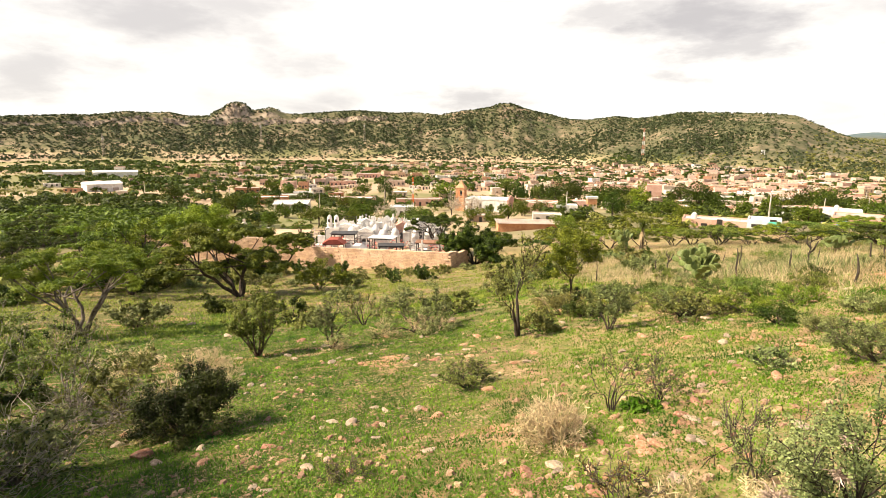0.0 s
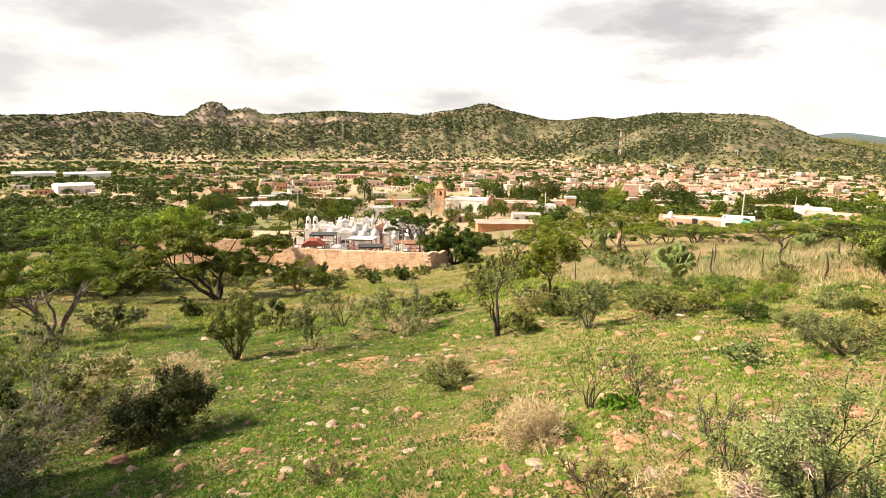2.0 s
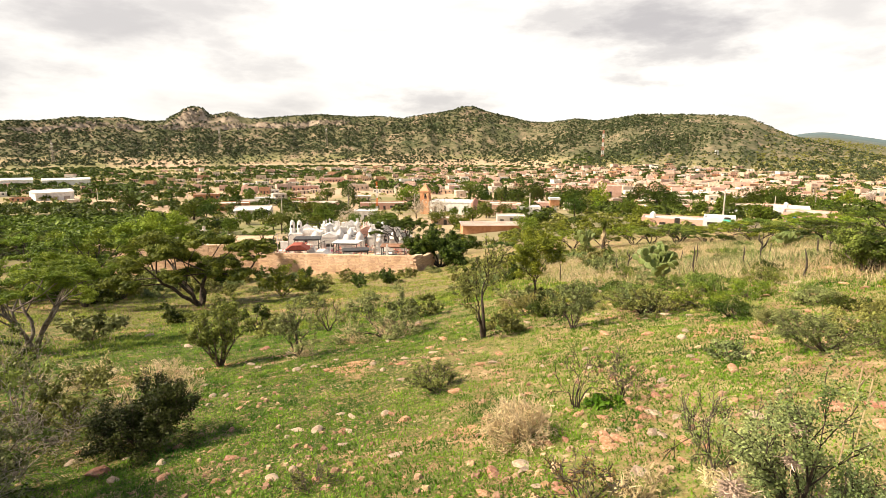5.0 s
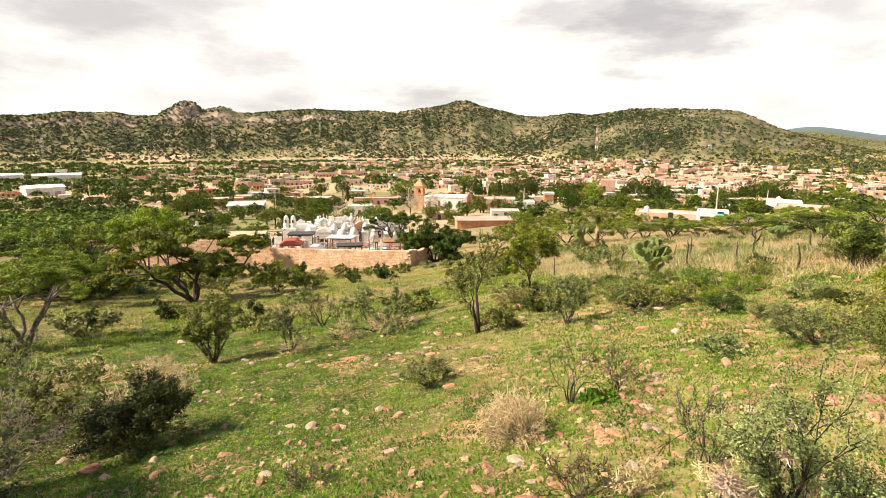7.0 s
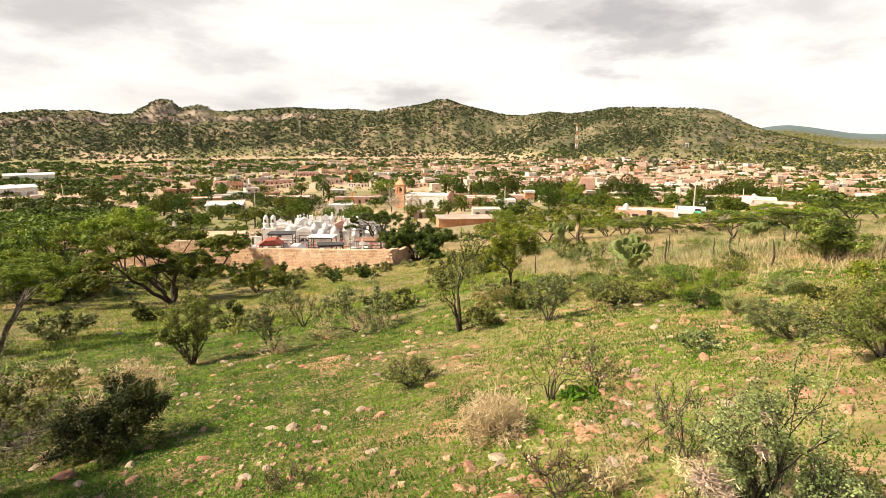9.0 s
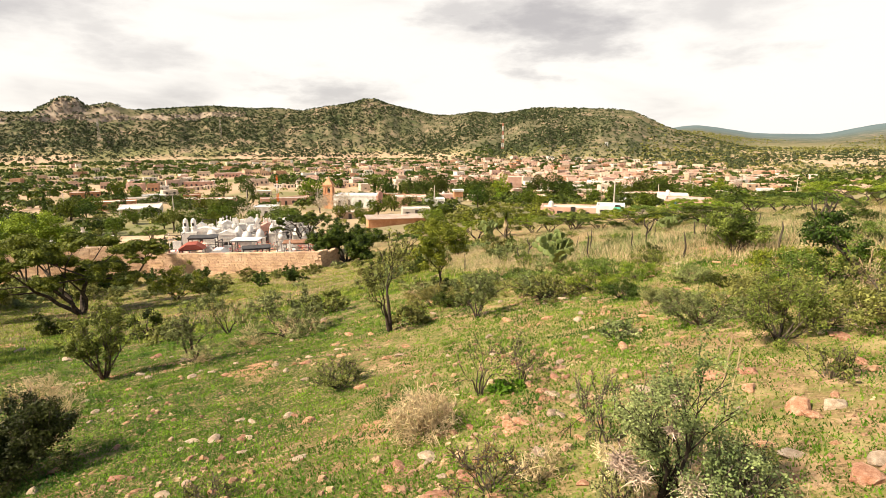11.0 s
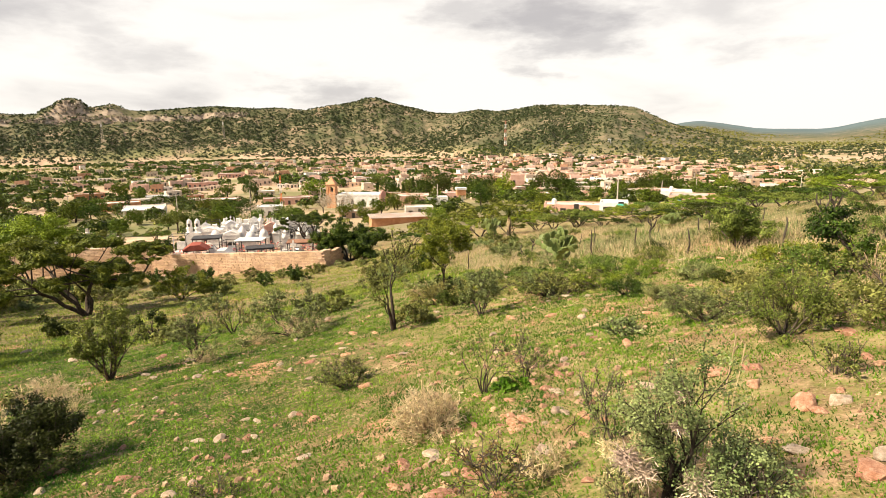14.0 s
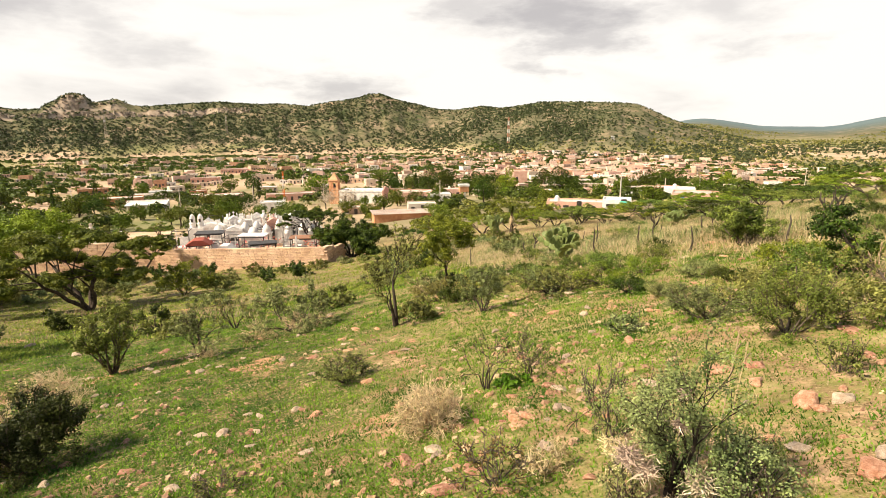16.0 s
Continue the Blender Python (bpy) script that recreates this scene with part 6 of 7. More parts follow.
# landmarks
def church():
    root = thing("church", Matrix.Translation((2.5, 252, gz(2.5, 252))) @ Matrix.Rotation(radians(-14), 4, "Z"), "long white church hall with pink gabled end and white roof", "church")
    s = Shape()
    s.box(-1.5, 0, -2, 19, 11, 7.4)
    part("nave_wall", s.mesh("nave_wall"), M_WHITE, root)
    s = Shape()
    s.prism([(-11.2, 5.4), (8.2, 5.4), (8.2, 5.6), (-11.2, 5.6)], -5.7, 5.7)
    s.v = [Vector((v.x, v.y, v.z)) for v in s.v]
    for k in range(4):
        s.box(-8.6 + 4.8 * k, 0, 5.6, 4.4, 10.6, 0.35)
    part("roof", s.mesh("roof"), M_WHITE, root)
    s = Shape()
    s.prism([(-6, -2), (6, -2), (6, 5.8), (0, 7.4), (-6, 5.8)], -0.3, 0.3)
    m = Matrix.Translation((8.3, 0, 0)) @ Matrix.Rotation(radians(90), 4, "Z")
    s.v = [m @ v for v in s.v]
    part("gable", s.mesh("gable"), M_PINK, root)
    for k in range(4):
        s = Shape()
        s.box(-8.6 + 4.6 * k, -5.55, 1.6, 0.9, 0.2, 2.2)
        part("window", s.mesh("window"), M_DARK, root)
    for k in (-1, 0, 1):
        s = Shape()
        s.box(8.65, 1.6 * k, 1.2, 0.15, 0.7, 2.6 if k == 0 else 1.9)
        part("window", s.mesh("window"), M_DARK, root)
    root = thing("bell_tower", Matrix.Translation((-11.5, 253, gz(-11.5, 253))) @ Matrix.Rotation(radians(-14), 4, "Z"), "orange brick bell tower with arched openings and pointed roof", "bell tower")
    s = Shape()
    s.box(0, 0, -1, 4.0, 4.0, 7.2)
    s.box(0, 0, 6.2, 4.5, 4.5, 0.3)
    for sx in (-1, 1):
        for sy in (-1, 1):
            s.box(sx * 1.55, sy * 1.55, 6.5, 0.9, 0.9, 3.2)
    s.box(0, 0, 9.4, 4.0, 4.0, 0.7)
    s.box(0, 0, 10.1, 4.4, 4.4, 0.25)
    part("shaft", s.mesh("shaft"), M_TOWER, root)
    s = Shape()
    s.spin([(3.0, 10.35), (1.5, 12.0), (0.25, 13.4), (0.08, 14.0)], 4)
    m = Matrix.Rotation(radians(45), 4, "Z")
    s.v = [m @ v for v in s.v]
    part("spire", s.mesh("spire"), M_TOWER, root)
    s = Shape()
    s.spin([(0.55, 7.4), (0.5, 7.9), (0.35, 8.5), (0.1, 8.8)], 10)
    part("bell", s.mesh("bell"), M_IRON, root)


church()


def lattice_mast(x, y, z0, h, w, label, bands, name="radio_mast", paints=None, thick=0.14):
    root = thing(name, Matrix.Translation((x, y, z0)), label, "mast")
    n = bands
    for k in range(n):
        s, z, dz = Shape(), k * h / n, h / n
        k0, k1 = w * (1 - 0.55 * k / n), w * (1 - 0.55 * (k + 1) / n)
        c0 = [Vector((sx * k0, sy * k0, z)) for sx, sy in ((-1, -1), (1, -1), (1, 1), (-1, 1))]
        c1 = [Vector((sx * k1, sy * k1, z + dz)) for sx, sy in ((-1, -1), (1, -1), (1, 1), (-1, 1))]
        th = w * thick
        for q in range(4):
            s.tube([c0[q], c1[q]], [th, th], 4)
            s.tube([c0[q], c1[(q + 1) % 4]], [th * 0.6] * 2, 4)
            s.tube([c0[(q + 1) % 4], c1[q]], [th * 0.6] * 2, 4)
            s.tube([c1[q], c1[(q + 1) % 4]], [th * 0.6] * 2, 4)
        part("section", s.mesh("section"), (paints or (M_MAST_RED, M_WHITE))[k % 2], root)
    s = Shape()
    s.tube([Vector((0, 0, h)), Vector((0, 0, h * 1.1))], [w * 0.12, w * 0.05], 5)
    part("aerial", s.mesh("aerial"), M_IRON, root)
    s = Shape()
    for q in range(3):
        s.spin([(w * 0.8, h * (0.86 - 0.06 * q)), (w * 0.9, h * (0.87 - 0.06 * q)), (w * 0.8, h * (0.88 - 0.06 * q))], 8)
    part("antenna_ring", s.mesh("antenna_ring"), M_WHITE, root)


lattice_mast(237.4, 900, gz(237.4, 900) - 1, 44, 1.7, "tall red and white lattice radio mast", 7)
lattice_mast(-27.2, 206, gz(-27.2, 206) - 0.5, 15.5, 0.42, "slim orange and white lattice mast beside houses", 5, "radio_mast", (M_ORANGE, M_WHITE))
for a, r in ((-22.1, 1180), (-12.3, 1190), (-35.2, 1100)):
    x, y = r * math.sin(radians(a)), r * math.cos(radians(a))
    lattice_mast(x, y, gz(x, y) - 1, 38, 1.9, "thin grey steel lattice pylon on the scrubby hillside", 6, "power_pylon", (M_OLD_SHEET, M_OLD_SHEET), 0.06)


def pole(x, y, h, label="concrete utility pole with a crossarm", lamp=False):
    root = thing("utility_pole", Matrix.Translation((x, y, gz(x, y) - 0.3)), label, "utility pole", "utility poles")
    s = Shape()
    s.tube([Vector((0, 0, 0)), Vector((0, 0, h))], [0.2, 0.13], 8)
    part("shaft", s.mesh("shaft"), M_CONC, root)
    s = Shape()
    s.box(0, 0, h - 0.8, 1.8, 0.12, 0.12)
    for k in (-0.8, 0, 0.8):
        s.box(k, 0, h - 0.68, 0.1, 0.1, 0.22)
    part("crossarm", s.mesh("crossarm"), M_POST, root)


for x, y, h in ((57.3, 118.7, 7.5), (158.6, 246.9, 9), (-66, 218, 9.5), (33, 236, 9), (-44, 240, 9), (96, 285, 9), (-120, 255, 8.5), (-17, 262, 9), (210, 330, 9), (5, 330, 9), (120, 210, 8), (-190, 300, 9), (260, 300, 9)):
    pole(x, y, h)

NEAR_CHURCH = [
    ("house", 9.4, 7, 2.2, "low salmon building in front of the church", None, -2.3, 198.1, 5),
    ("house", 13.4, 7, 4.1, "salmon house with an arched doorway and parapet", M_PINK, 21.6, 240.7, -0),
    ("house", 8.5, 7, 3.1, "white flat-roofed house beside the pink house", M_WHITE, 32.7, 234.7, -2),
    ("house", 9.1, 7, 2.2, "low pale concrete building behind the brick shed", M_CONC, 19.6, 184.1, -1),
    ("house", 23.8, 7, 3.1, "long salmon wall and building among trees", M_PINK, -33.9, 283.9, 10),
    ("house", 12.9, 7, 3.2, "low plastered house behind the trees", None, -21.3, 324.7, 7),
    ("house", 19.2, 7, 3.9, "low salmon house beyond the trees", M_PINK, -110.1, 424.3, 16),
    ("house", 16.4, 7, 4.5, "low plastered house beyond the trees", None, -74.3, 450.1, 12),
    ("house", 8.8, 7, 2.4, "small brick house beyond the pavilion", M_BRICK, -88.8, 326.7, 16),
    ("house", 11.4, 7, 2.7, "low white house beyond the pavilion", M_WHITE, -106.6, 321.3, 19),
    ("house", 7.9, 7, 9.9, "tall salmon two-storey house beside a poplar", M_PINK, 91.4, 319.1, -9),
    ("house", 8.7, 7, 2.2, "small salmon house below dark trees", M_PINK, 81.9, 243.2, -11),
    ("house", 6.0, 7, 2.2, "small plastered house below a poplar", None, 69.0, 241.9, -9),
    ("house", 10.4, 7, 2.2, "low building with a pale grey sheet roof", M_TIN, 105.1, 202.2, -18),
    ("house", 15.4, 7, 3.1, "low plastered house between dark trees", None, 121.0, 285.1, -15),
    ("house", 15.7, 7, 3.9, "orange plastered building with a pale parapet", M_PINK, 129.6, 230.2, -20),
    ("house", 21.8, 7, 5.4, "low plastered house on the slope", None, 244.9, 487.2, -17),
    ("house", 21.8, 7, 4.8, "low salmon house above the trees", M_PINK, 94.4, 428.1, -6),
    ("house", 18.8, 7, 2.5, "long low plastered house beyond the pavilion", None, -106.1, 297.4, 20),
    ("house", 15.2, 7, 3.0, "low brick house on the valley floor", M_BRICK, -152.5, 349.5, 23)]
SPECIAL = NEAR_CHURCH + [("house", 15, 7, 1.5, "long low salmon building with flat pale roof", M_PINK, 51.5, 128, -22), ("house", 5.5, 6, 1.5, "small white building with turquoise doors", M_WHITE, 51.5, 108, -26),
           ("house", 11, 9, 2.4, "orange plastered building with a blue shutter", M_PINK, 85.5, 134.6, -32), ("house", 9, 8, 3.6, "white two-level house on the hill edge", M_WHITE, 98, 163, -30),
           ("house", 13, 8, 3.4, "salmon pink house with parapet", M_PINK, 40, 262, -8), ("house", 16, 10, 3.6, "pink building with arched parapet", M_PINK, 24, 256, -6),
           ("house", 18, 10, 3.2, "pink flat-roofed building among trees", M_PINK, -66, 285, 10), ("house", 17, 9, 3.4, "long brick and plaster building", M_BRICK, -104, 264, 18),
           ("house", 15, 9, 3.4, "low plastered building beside trees", None, -84, 238, 16), ("house", 9, 7, 3.4, "white shed with pale roof", M_WHITE, -33, 217, 6),
           ("warehouse", 31, 14, 4.6, "long white warehouse at the edge of the valley", M_WHITE, -385, 489, 40), ("warehouse", 36, 14, 4.4, "long white warehouse with pale roof", M_WHITE, -346, 504, 36),
           ("warehouse", 20, 13, 4.6, "white and brick warehouse with sheet roof", M_WHITE, -244, 341, 50), ("house", 24, 12, 3.6, "large pinkish school building below the hills", M_PINK, -118, 560, 10), ("house", 10, 8, 6.6, "two-storey salmon house on the slope", M_PINK, 150, 420, -20)]
for name, w, d, h, lab, mat, x, y, turn in SPECIAL:
    ob = set_house(house(name, w, d, h, lab, mat, M_TIN if "white" in lab else None, 1, name, name == "house"), x, y, turn)
    if "turquoise" in lab or "blue" in lab:
        s = Shape()
        s.box(1.6 if "turquoise" in lab else -3.6, -d / 2 - 0.09, 0.5, 1.9, 0.12, 1.2 if "turquoise" in lab else 1.7)
        part("shutter", s.mesh("shutter"), M_TEAL if "turquoise" in lab else M_BLUE, ob, "bright painted shutter")
tank_on(46.5, 129.5, gz(51.5, 128) + 1.6)
tank_on(97, 164, gz(98, 163) + 3.7)
tank_on(41, 262, gz(40, 262) + 3.4)


def shed():
    root = thing("brick_shed", Matrix.Translation((10.5, 150, gz(10.5, 150))) @ Matrix.Rotation(radians(4), 4, "Z"), "low brick shed with a long corrugated sheet roof", "shed")
    s = Shape()
    s.prism([(-7.6, -1.5), (7.6, -1.5), (7.6, 2.0), (-7.6, 2.0)], -4, 4)
    part("wall", s.mesh("wall"), M_BRICK, root)
    for k in range(24):
        s = Shape()
        s.prism([(-8.0 + k * 0.667, 2.02), (-8.0 + k * 0.667 + 0.6, 2.02), (-8.0 + k * 0.667 + 0.45, 2.14), (-8.0 + k * 0.667 + 0.15, 2.14)], -4.6, 4.6)
        part("roof_sheet", s.mesh("roof_sheet"), M_OLD_SHEET, root)
    root = thing("pavilion", Matrix.Translation((-80, 225, gz(-80, 225))) @ Matrix.Rotation(radians(14), 4, "Z"), "open pavilion with white flat roof and shaded interior", "pavilion")
    s = Shape()
    s.box(0, 0, 3.2, 14, 9, 0.4)
    part("roof", s.mesh("roof"), M_WHITE, root)
    s = Shape()
    s.box(0, 4.0, -1, 12.6, 0.4, 4.2)
    s.box(-3.5, -1.5, -1, 5, 3.5, 4.1)
    part("wall", s.mesh("wall"), M_HOUSE, root)
    for k in range(5):
        s = Shape()
        s.box(-6.2 + 3.1 * k, -4.0, -1, 0.35, 0.35, 4.2)
        part("column", s.mesh("column"), M_WHITE, root)
    root = thing("water_tower", Matrix.Translation((41.2, 222, gz(41.2, 222))), "orange box tower with white top on a pale post", "water tower")
    s = Shape()
    s.box(0, 0, -1, 0.7, 0.7, 5)
    part("post", s.mesh("post"), M_WHITE, root)
    s = Shape()
    s.box(-0.6, 0, 4, 3.6, 3.2, 2.2)
    part("box", s.mesh("box"), M_BRICK, root)
    s = Shape()
    s.box(-0.6, 0, 6.2, 4.2, 3.6, 0.8)
    part("top", s.mesh("top"), M_WHITE, root)
    root = thing("hill_shrine", Matrix.Translation((369, 800, gz(369, 800))), "small white arched shrine on a knoll above the town", "shrine")
    s = Shape()
    s.box(-1.6, 0, -1, 1, 2, 5)
    s.box(1.6, 0, -1, 1, 2, 5)
    s.box(0, 0, 4, 4.4, 2, 1.6)
    part("arch", s.mesh("arch"), M_WHITE, root)


shed()
flowers()
cem_tree.matrix_world = yard_pose(-6.9, 77)


# ---------------------------------------------------------------- valley trees and woods
def clump_tree(name, label, w, h, mat, seed, n=700, size=0.5, tall=False):
    rng = np.random.default_rng(seed)
    root = thing(name, Matrix(), label, "tree", "trees of the town")
    s = Shape()
    s.tube([Vector((0, 0, -0.5)), Vector((0.1, 0, h * 0.3)), Vector((0, 0.1, h * 0.7))], [0.3, 0.24, 0.08], 6)
    s.tube([Vector((0.05, 0, h * 0.25)), Vector((w * 0.25, 0.2, h * 0.6))], [0.16, 0.05], 5)
    s.tube([Vector((0.05, 0, h * 0.25)), Vector((-w * 0.25, -0.2, h * 0.62))], [0.16, 0.05], 5)
    part("trunk", s.mesh("trunk"), M_BARK, root)
    k = 9 if not tall else 12
    c = rng.uniform(-1, 1, (k, 3)) * np.array([w * 0.3, w * 0.3, h * (0.22 if not tall else 0.36)]) + np.array([0, 0, h * (0.62 if not tall else 0.54)])
    rad = rng.uniform(0.16, 0.28, k) * w * (1 if not tall else 1.1)
    i = rng.integers(0, k, n)
    d = rng.normal(0, 1, (n, 3))
    d /= np.linalg.norm(d, axis=1)[:, None]
    p = c[i] + d * rad[i][:, None] * rng.uniform(0.75, 1.08, n)[:, None]
    v, f = leaf_mesh(rng, [(q, 0) for q in p], n, 0.05, 1, size, 0.6)
    part("crown", mesh_of("crown", v, f), mat, root)
    return root


def cypress(seed):
    rng = np.random.default_rng(seed)
    root = thing("cypress_tree", Matrix(), "narrow dark green cypress tree", "tree", "trees of the town")
    s = Shape()
    s.tube([Vector((0, 0, -0.5)), Vector((0, 0, 8))], [0.18, 0.03], 6)
    part("trunk", s.mesh("trunk"), M_BARK, root)
    n = 900
    z = rng.uniform(0.5, 9, n)
    r = 0.95 * np.sin(np.clip((z + 0.6) / 9.6, 0, 1) * math.pi) ** 0.7 * rng.uniform(0.7, 1.05, n)
    a = rng.uniform(0, 2 * np.pi, n)
    v, f = leaf_mesh(rng, [(q, 0) for q in np.stack([r * np.cos(a), r * np.sin(a), z], 1)], n, 0.04, 1, 0.3, 0.5)
    part("crown", mesh_of("crown", v, f), M_LEAF_DARK, root)
    return root


TT = [clump_tree("laurel_tree", "dense dark green rounded laurel tree in the town", 10, 9, M_LEAF_DARK, 1, 3000, 0.26), clump_tree("mesquite_tree", "broad green mesquite tree in the valley", 9, 6, M_LEAF_MID, 2, 2400, 0.26),
      clump_tree("ash_tree", "olive green ash tree between houses", 8, 8, M_LEAF_GREEN, 3, 2400, 0.25), cypress(4), clump_tree("poplar_tree", "tall bright yellow-green poplar tree", 8, 13, M_LEAF_BRIGHT, 5, 2600, 0.3, True),
      clump_tree("mesquite_tree", "low wide green mesquite tree in the valley", 10, 5, M_LEAF_ACACIA, 6, 2200, 0.28), clump_tree("jacaranda_tree", "pale leafless-looking tree with greyish blossom", 10, 8, M_LEAF_PALE, 7, 2600, 0.2)]
BIG = [(-38, 169, 1, 1.10), (-50, 164, 2, 0.81), (-34, 186, 6, 0.72), (-24, 322, 5, 1.72), (-33, 244, 2, 0.70), (19, 139, 5, 0.64), (15, 220, 1, 0.74), (1, 239, 1, 0.61), (25, 160, 1, 0.60), (18, 312, 0, 0.86), (30, 324, 0, 1.00), (46, 313, 0, 1.21), (55, 299, 0, 0.93), (64, 300, 2, 1.28), (12, 360, 2, 1.72), (84, 231, 0, 1.31), (88, 225, 0, 0.92), (100, 209, 1, 1.18), (168, 298, 1, 1.74), (56, 218, 4, 0.55), (73, 133, 1, 0.77), (64, 204, 1, 0.90), (88, 202, 1, 0.93), (-106, 245, 1, 1.13), (-99, 214, 1, 1.20), (-137, 353, 1, 1.41), (-103, 356, 1, 0.94), (-117, 325, 1, 1.06),
       (68, 262, 4, 1.05), (72, 266, 4, 0.9), (20.6, 262, 3, 0.95), (-6, 226, 6, 0.95), (-14, 226, 6, 0.9), (52, 268, 1, 1.2), (60, 285, 0, 1.2),
       (44, 290, 0, 1.3), (36, 300, 0, 1.2), (28, 310, 2, 1.2), (16, 300, 0, 1.1), (120, 240, 1, 1.3), (132, 248, 0, 1.2), (141, 240, 0, 1.1), (150, 230, 1, 1.1), (-45, 165, 1, 0.8), (-38, 160, 1, 0.8), (-30, 170, 2, 0.7),
       (-55, 172, 1, 0.8), (-20, 175, 1, 0.8), (-25, 190, 2, 0.7), (2, 175, 1, 0.7), (-104, 225, 1, 1.0), (-120, 240, 3, 0.9), (-95, 250, 3, 1.0), (-150, 260, 0, 1.0), (-70, 190, 1, 0.8),
       (16, 110, 1, 0.5),
       (-60, 150, 1, 0.8), (-18, 145, 2, 0.7), (-30, 140, 1, 0.7), (8, 205, 1, 0.9), (-5, 195, 1, 0.8), (14, 222, 2, 0.9), (22, 232, 1, 0.8), (-40, 205, 0, 0.8), (-52, 215, 2, 0.9), (-60, 235, 1, 1.0), (45, 205, 0, 0.9), (55, 230, 2, 1.0), (35, 250, 1, 1.0), (-90, 205, 0, 0.8), (60, 175, 5, 0.8), (20, 320, 3, 1.1), (10, 300, 3, 1.0), (-52, 300, 3, 1.0), (-130, 300, 3, 1.0), (28, 290, 3, 1.2), (-60, 330, 0, 1.1), (-75, 340, 1, 1.2), (100, 300, 0, 1.2), (70, 300, 0, 1.2), (80, 310, 2, 1.2)]
for k, (x, y, kind, s) in enumerate(BIG):
    m = Matrix.Translation((x, y, gz(x, y))) @ Matrix.Rotation(k * 1.3, 4, "Z") @ Matrix.Diagonal((s, s, s, 1))
    place_copy(TT[kind], m)
for k, ob in enumerate(TT):
    x, y = (150 + 14 * k, 262 + 9 * k)
    ob.matrix_world = Matrix.Translation((x, y, gz(x, y)))


def woods(name, label, n, test, size, mat, seed, blobs, leaf, az=(-58, 58), r=(100, 900), tall=0.75):
    """Many far trees and shrubs as one mass of leaf clumps."""
    rng = np.random.default_rng(seed)
    a, d = np.radians(rng.uniform(*az, n)), np.sqrt(rng.uniform(r[0] ** 2, r[1] ** 2, n))
    x, y = d * np.sin(a), d * np.cos(a)
    keep = test(x, y, d, np.degrees(a), rng.random(n))
    x, y = x[keep], y[keep]
    k = len(x)
    s = rng.uniform(size[0], size[1], k)
    z = land_z(x, y)
    c = np.repeat(np.stack([x, y, z + s * 0.36 * tall], 1), blobs, axis=0)
    ss = np.repeat(s, blobs)
    q = rng.normal(0, 1, (k * blobs, 3))
    q /= np.linalg.norm(q, axis=1)[:, None]
    q[:, 2] = np.abs(q[:, 2]) - 0.25
    p = c + q * ss[:, None] * 0.5 * np.array([1, 1, tall]) * rng.uniform(0.7, 1.05, (k * blobs, 1))
    nr = q + np.array([0, 0, 0.3]) + rng.normal(0, 0.4, q.shape)
    nr /= np.linalg.norm(nr, axis=1)[:, None]
    u = np.cross(nr, rng.normal(0, 1, q.shape))
    u /= np.linalg.norm(u, axis=1)[:, None]
    w = np.cross(nr, u)
    l = (ss * leaf * rng.uniform(0.6, 1.4, k * blobs))[:, None]
    v = np.stack([p - u * l * 1.2, p + u * l * 0.9 - w * l, p + u * l * 0.9 + w * l], 1).reshape(-1, 3)
    ob = part(name, mesh_of(name, v, np.arange(len(v)).reshape(-1, 3)), mat, None, "", "stuff")
    tagged(ob, label, "woods")


def far_houses():
    """The far part of the town: small flat-roofed houses with parapets and dark openings."""
    rng, walls, holes = random.Random(12), Shape(), Shape()
    done = list(taken)
    n = 0
    for _ in range(16000):
        a, r = radians(rng.uniform(-40, 40)), rng.uniform(400, 985)
        x, y = r * math.sin(a), r * math.cos(a)
        if rng.random() > town_weight(x, y) or any((x - p) ** 2 + (y - q) ** 2 < 9 ** 2 for p, q in done):
            continue
        done.append((x, y))
        w, d, h, turn, z = rng.uniform(5.5, 11), rng.uniform(5, 8), rng.choice((2.0, 2.1, 2.2, 2.3, 4.2)), a * -0.5 + rng.uniform(-0.3, 0.5), gz(x, y)
        c, s_ = math.cos(turn), math.sin(turn)
        b = len(walls.v)
        for k, zz in ((1.0, z - 1.5), (1.0, z + h + 0.45), (0.93, z + h + 0.45), (0.93, z + h)):
            for ux, uy in ((-1, -1), (1, -1), (1, 1), (-1, 1)):
                walls.v.append(Vector((x + c * ux * w * k / 2 - s_ * uy * d * k / 2, y + s_ * ux * w * k / 2 + c * uy * d * k / 2, zz)))
        for lv in range(3):
            for q in range(4):
                e, g = b + lv * 4 + q, b + lv * 4 + (q + 1) % 4
                walls.f.append((e, g, g + 4, e + 4))
        walls.f.append((b + 12, b + 13, b + 14, b + 15))
        for ox in (-w * 0.3, 0.1, w * 0.3):
            holes.box(x + c * ox + s_ * d / 2, y + s_ * ox - c * d / 2, z + (0.1 if ox == 0.1 else 1.1), 1.1, 0.16, 2.0 if ox == 0.1 else 1.1, turn)
        n += 1
        if n >= 720:
            break
    tagged(part("far_houses", walls.mesh("far_houses"), M_FAR_HOUSE, None, "", "stuff"), "crowded flat-roofed pinkish houses of the far town", "houses")
    tagged(part("far_openings", holes.mesh("far_openings"), M_DARK, None, "", "stuff"), "dark doors and windows of the far houses", "openings")


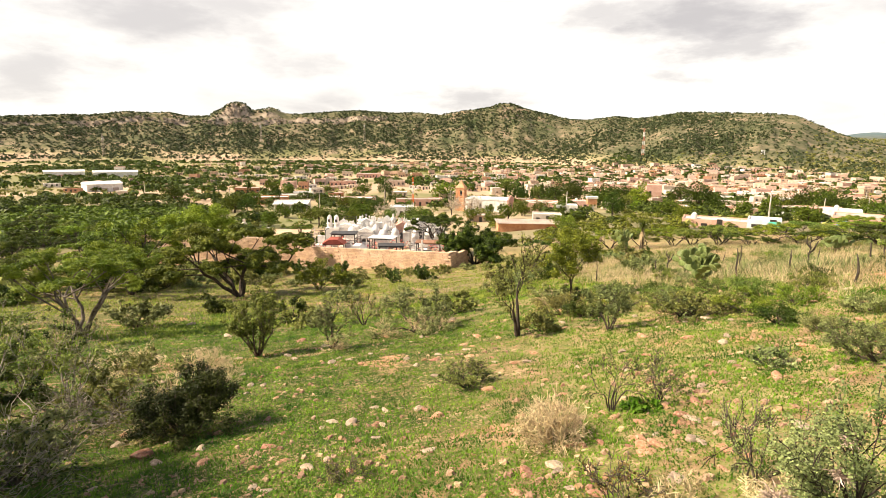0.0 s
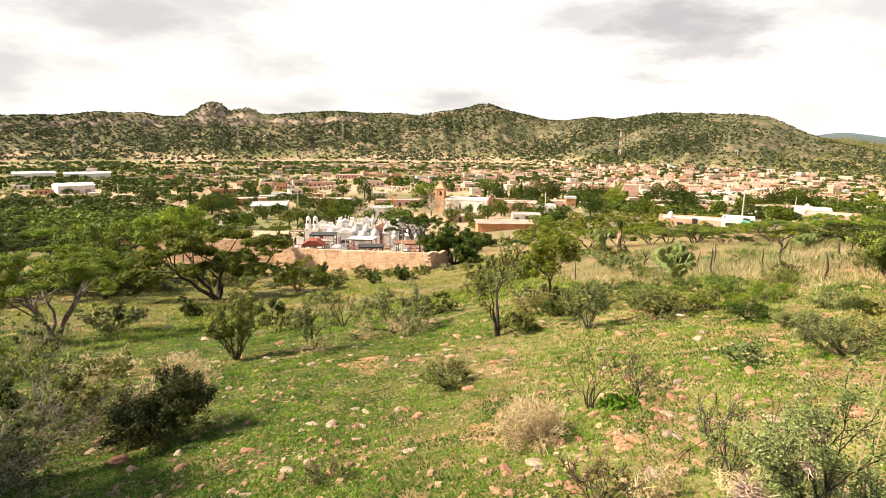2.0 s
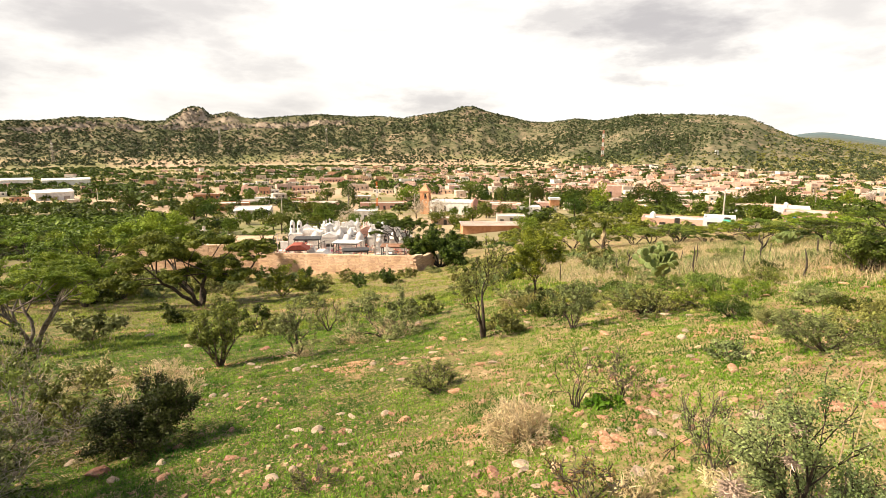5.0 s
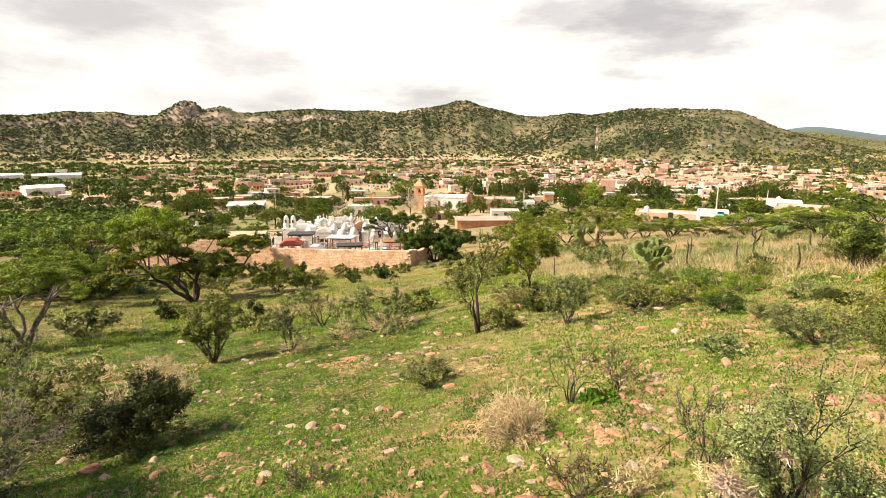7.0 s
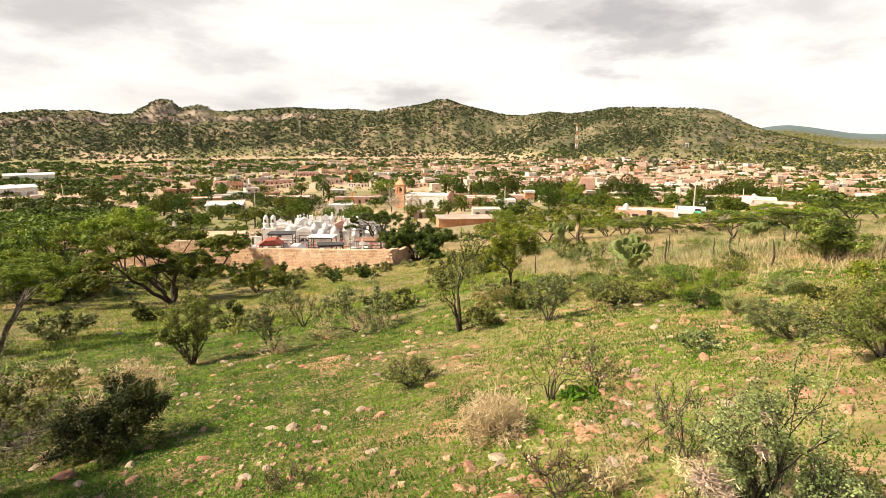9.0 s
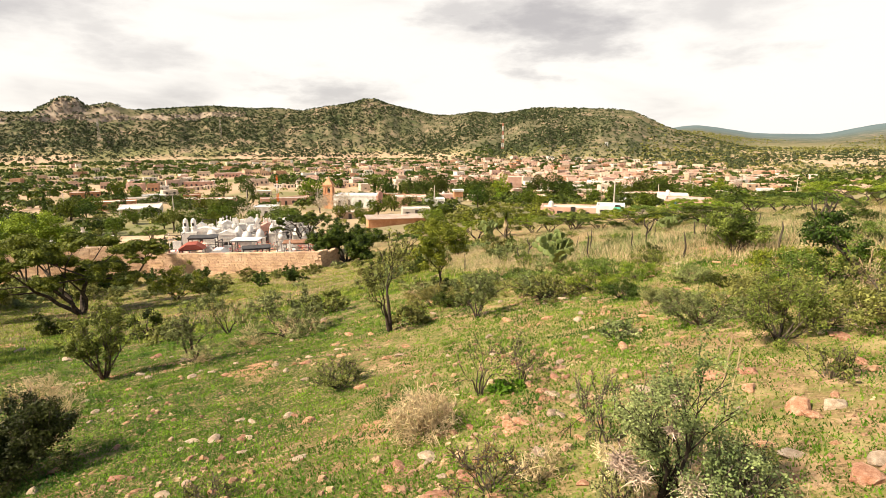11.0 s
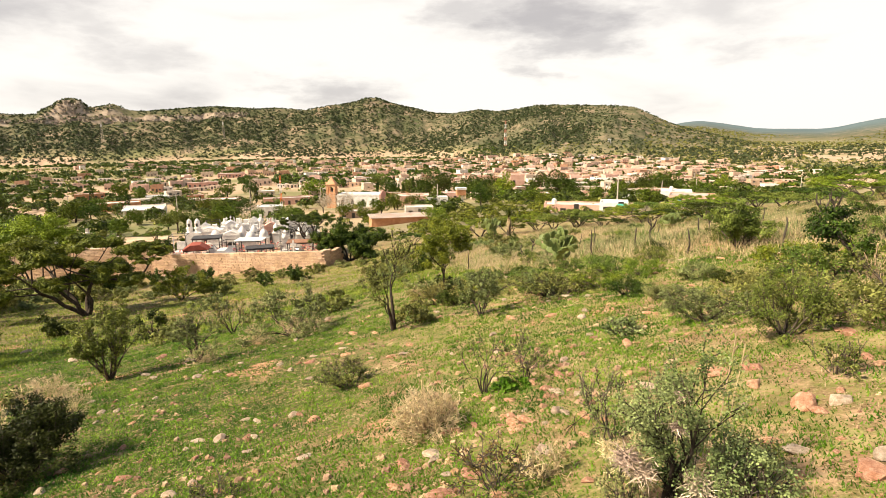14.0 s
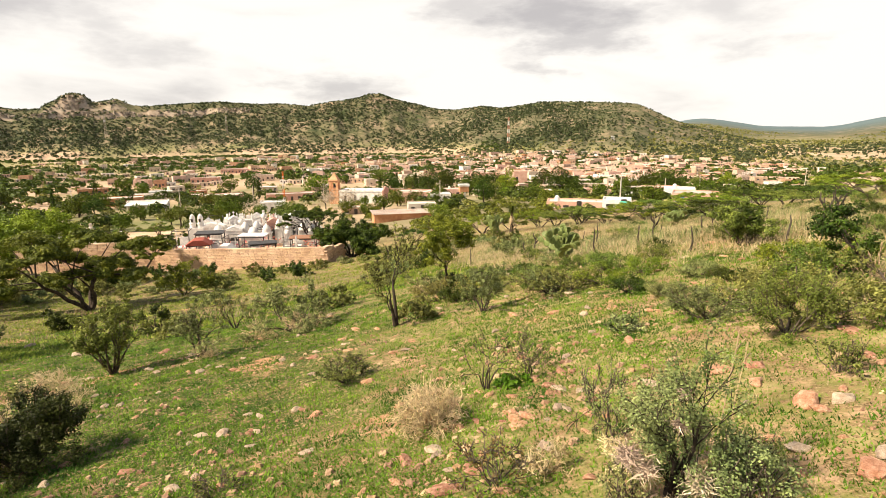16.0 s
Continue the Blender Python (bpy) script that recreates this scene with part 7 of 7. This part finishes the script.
far_houses()
for k, (x, y) in enumerate([(-43, 73), (-40, 76), (-37.5, 72), (-33, 72.5), (-31.5, 76), (-27.5, 74.5), (-25.5, 72), (-42, 80), (-35, 80), (-28, 80), (-25, 78), (-45, 76), (-39, 84), (-24.5, 84)]):
    place_copy((LOWER if k % 2 else UNDER)[(0, 2)[k % 2]], yard_pose(x, y, 33 * k) @ Matrix.Diagonal((1.1, 1.1, 1.0, 1)))


def patch(x, y, s):
    return np.sin(x * s + 1.7 * np.sin(y * s * 0.8)) + np.cos(y * s * 1.2 - x * s * 0.5)


woods("valley_trees", "dark green mesquite trees scattered over the valley floor", 1500,
      lambda x, y, d, a, q: (q < 0.34 + 0.27 * patch(x, y, 0.02)) & (d > 150) & ~((np.abs(x) < 20) & (d > 140) & (d < 262)) & ((a < 8) | (q < 0.3 + 0.2 * patch(x, y, 0.02))), (4, 8.5), M_LEAF_DARK, 1, 150, 0.062, r=(150, 330))
woods("far_valley_trees", "dark green trees between the far houses", 14000,
      lambda x, y, d, a, q: (q < 0.36 + 0.27 * patch(x, y, 0.02)) & ((a < 8) | (q < 0.34 + 0.2 * patch(x, y, 0.02))) & (d < 1010 - 300 * (a > 14)), (3.6, 8), M_LEAF_DARK, 11, 26, 0.15, r=(330, 1010), tall=0.7)
woods("valley_scrub", "olive green scrub between the houses and fields", 12000,
      lambda x, y, d, a, q: (q < 0.5 + 0.25 * patch(x, y, 0.015)) & ((d > 230) | (x < 0) | (q < 0.3)) & ~((x > -24) & (x < 24) & (d < 160)), (1.6, 4.2), M_LEAF_OLIVE, 2, 22, 0.15, r=(125, 900))
woods("hill_trees", "dark green scrub oaks dotted over the hills", 58000,
      lambda x, y, d, a, q: (q < (0.56 + 0.3 * patch(x, y, 0.02) + 0.22 * (a < 0)) * (1 - 0.72 * sstep(18, 25, a))) & (d > hill_foot(a) + 20 + 90 * (a > 14)), (2.4, 5.6), M_LEAF_HILL, 3, 9, 0.27, az=(-50, 50), r=(650, 1400), tall=0.85)
woods("hill_scrub", "grey-olive scrub dotted over the hills", 30000,
      lambda x, y, d, a, q: (q < (0.5 + 0.3 * patch(x, y, 0.017)) * (1 - 0.5 * sstep(18, 25, a))) & (d > hill_foot(a) - 20 + 60 * (a > 14)), (1.4, 3.4), M_LEAF_HILL, 4, 6, 0.33, az=(-50, 50), r=(650, 1400))
woods("plain_scrub", "scrub covering the plain beyond the town", 9000,
      lambda x, y, d, a, q: q < 0.3 + 0.3 * patch(x, y, 0.008), (2.5, 5.5), M_LEAF_OLIVE, 5, 10, 0.26, az=(28, 56), r=(500, 2300))


def crags():
    """Pale blocks of rock along the rim of the mesa and on its heads."""
    rng, s = random.Random(61), Shape()
    spots = [(rng.uniform(-37, -10), rng.gauss(1311, 4), 0.85) for _ in range(330)] + [(rng.gauss(-24.2, 0.5), rng.uniform(1322, 1340), 0.95) for _ in range(34)]
    spots += [(rng.gauss(-21.3, 0.5), rng.uniform(1322, 1345), 0.8) for _ in range(10)] + [(rng.gauss(1.9, 0.9), rng.uniform(1270, 1345), 0.7) for _ in range(36)]
    spots += [(rng.uniform(-36, 26), rng.uniform(1180, 1330), 0.5) for _ in range(500)]
    for a, r, k in spots:
        x, y = r * math.sin(radians(a)), r * math.cos(radians(a))
        w, d, h = k * rng.uniform(2.5, 7), k * rng.uniform(2.5, 5), k * rng.uniform(2.2, 5.5)
        b = len(s.v)
        s.box(x, y, gz(x, y) - 1.5, w, d, h, radians(-a) + rng.uniform(-0.5, 0.5))
        for v in s.v[b:]:
            v += Vector((rng.uniform(-0.7, 0.7), rng.uniform(-0.7, 0.7), rng.uniform(-0.7, 0.7))) * k
    tagged(part("crags", s.mesh("crags"), M_CRAG, None, "", "stuff"), "pale fractured rock along the mesa rim", "rock")


crags()
for k, (x, y) in enumerate([(-44, 96), (-41, 88), (-36, 84), (-47, 78), (-30, 88), (0, 84), (-48, 104), (-38, 104)]):
    place_copy(THICK[(0, 3, 2, 0)[k % 4]], ground_pose(x, y, 50 * k, 0.8 + 0.08 * (k % 4)) if y > 93 or x > -4 else yard_pose(x, y, 50 * k) @ Matrix.Diagonal((0.6, 0.6, 0.55, 1)))
woods("flank_trees", "green mesquite trees on the slope beyond the brow", 700,
      lambda x, y, d, a, q: (d > 78) & (q < 0.32) & ((a > 37) | (d > 185)), (2, 4.4), M_LEAF_GREEN, 6, 170, 0.06, az=(26, 56), r=(78, 230), tall=0.5)
woods("bench_trees", "green mesquite bushes on the bench between the brow and the town", 260,
      lambda x, y, d, a, q: (q < 0.42) & ~((np.abs(x - 10) < 12) & (d > 128) & (d < 160)) & (x > -2) & ((a < 19) | (d > 145)), (2.2, 5.0), M_LEAF_MID, 8, 240, 0.05, az=(-1, 26), r=(80, 225), tall=0.6)
woods("western_woods", "dense green mesquite woods west of the cemetery", 1500,
      lambda x, y, d, a, q: (d > 110) & (q < 0.9 - 0.5 * (d > 150)) & ((d > 130) | (a < -36)), (4, 8), M_LEAF_MID, 7, 170, 0.06, az=(-56, -27), r=(110, 250), tall=0.5)
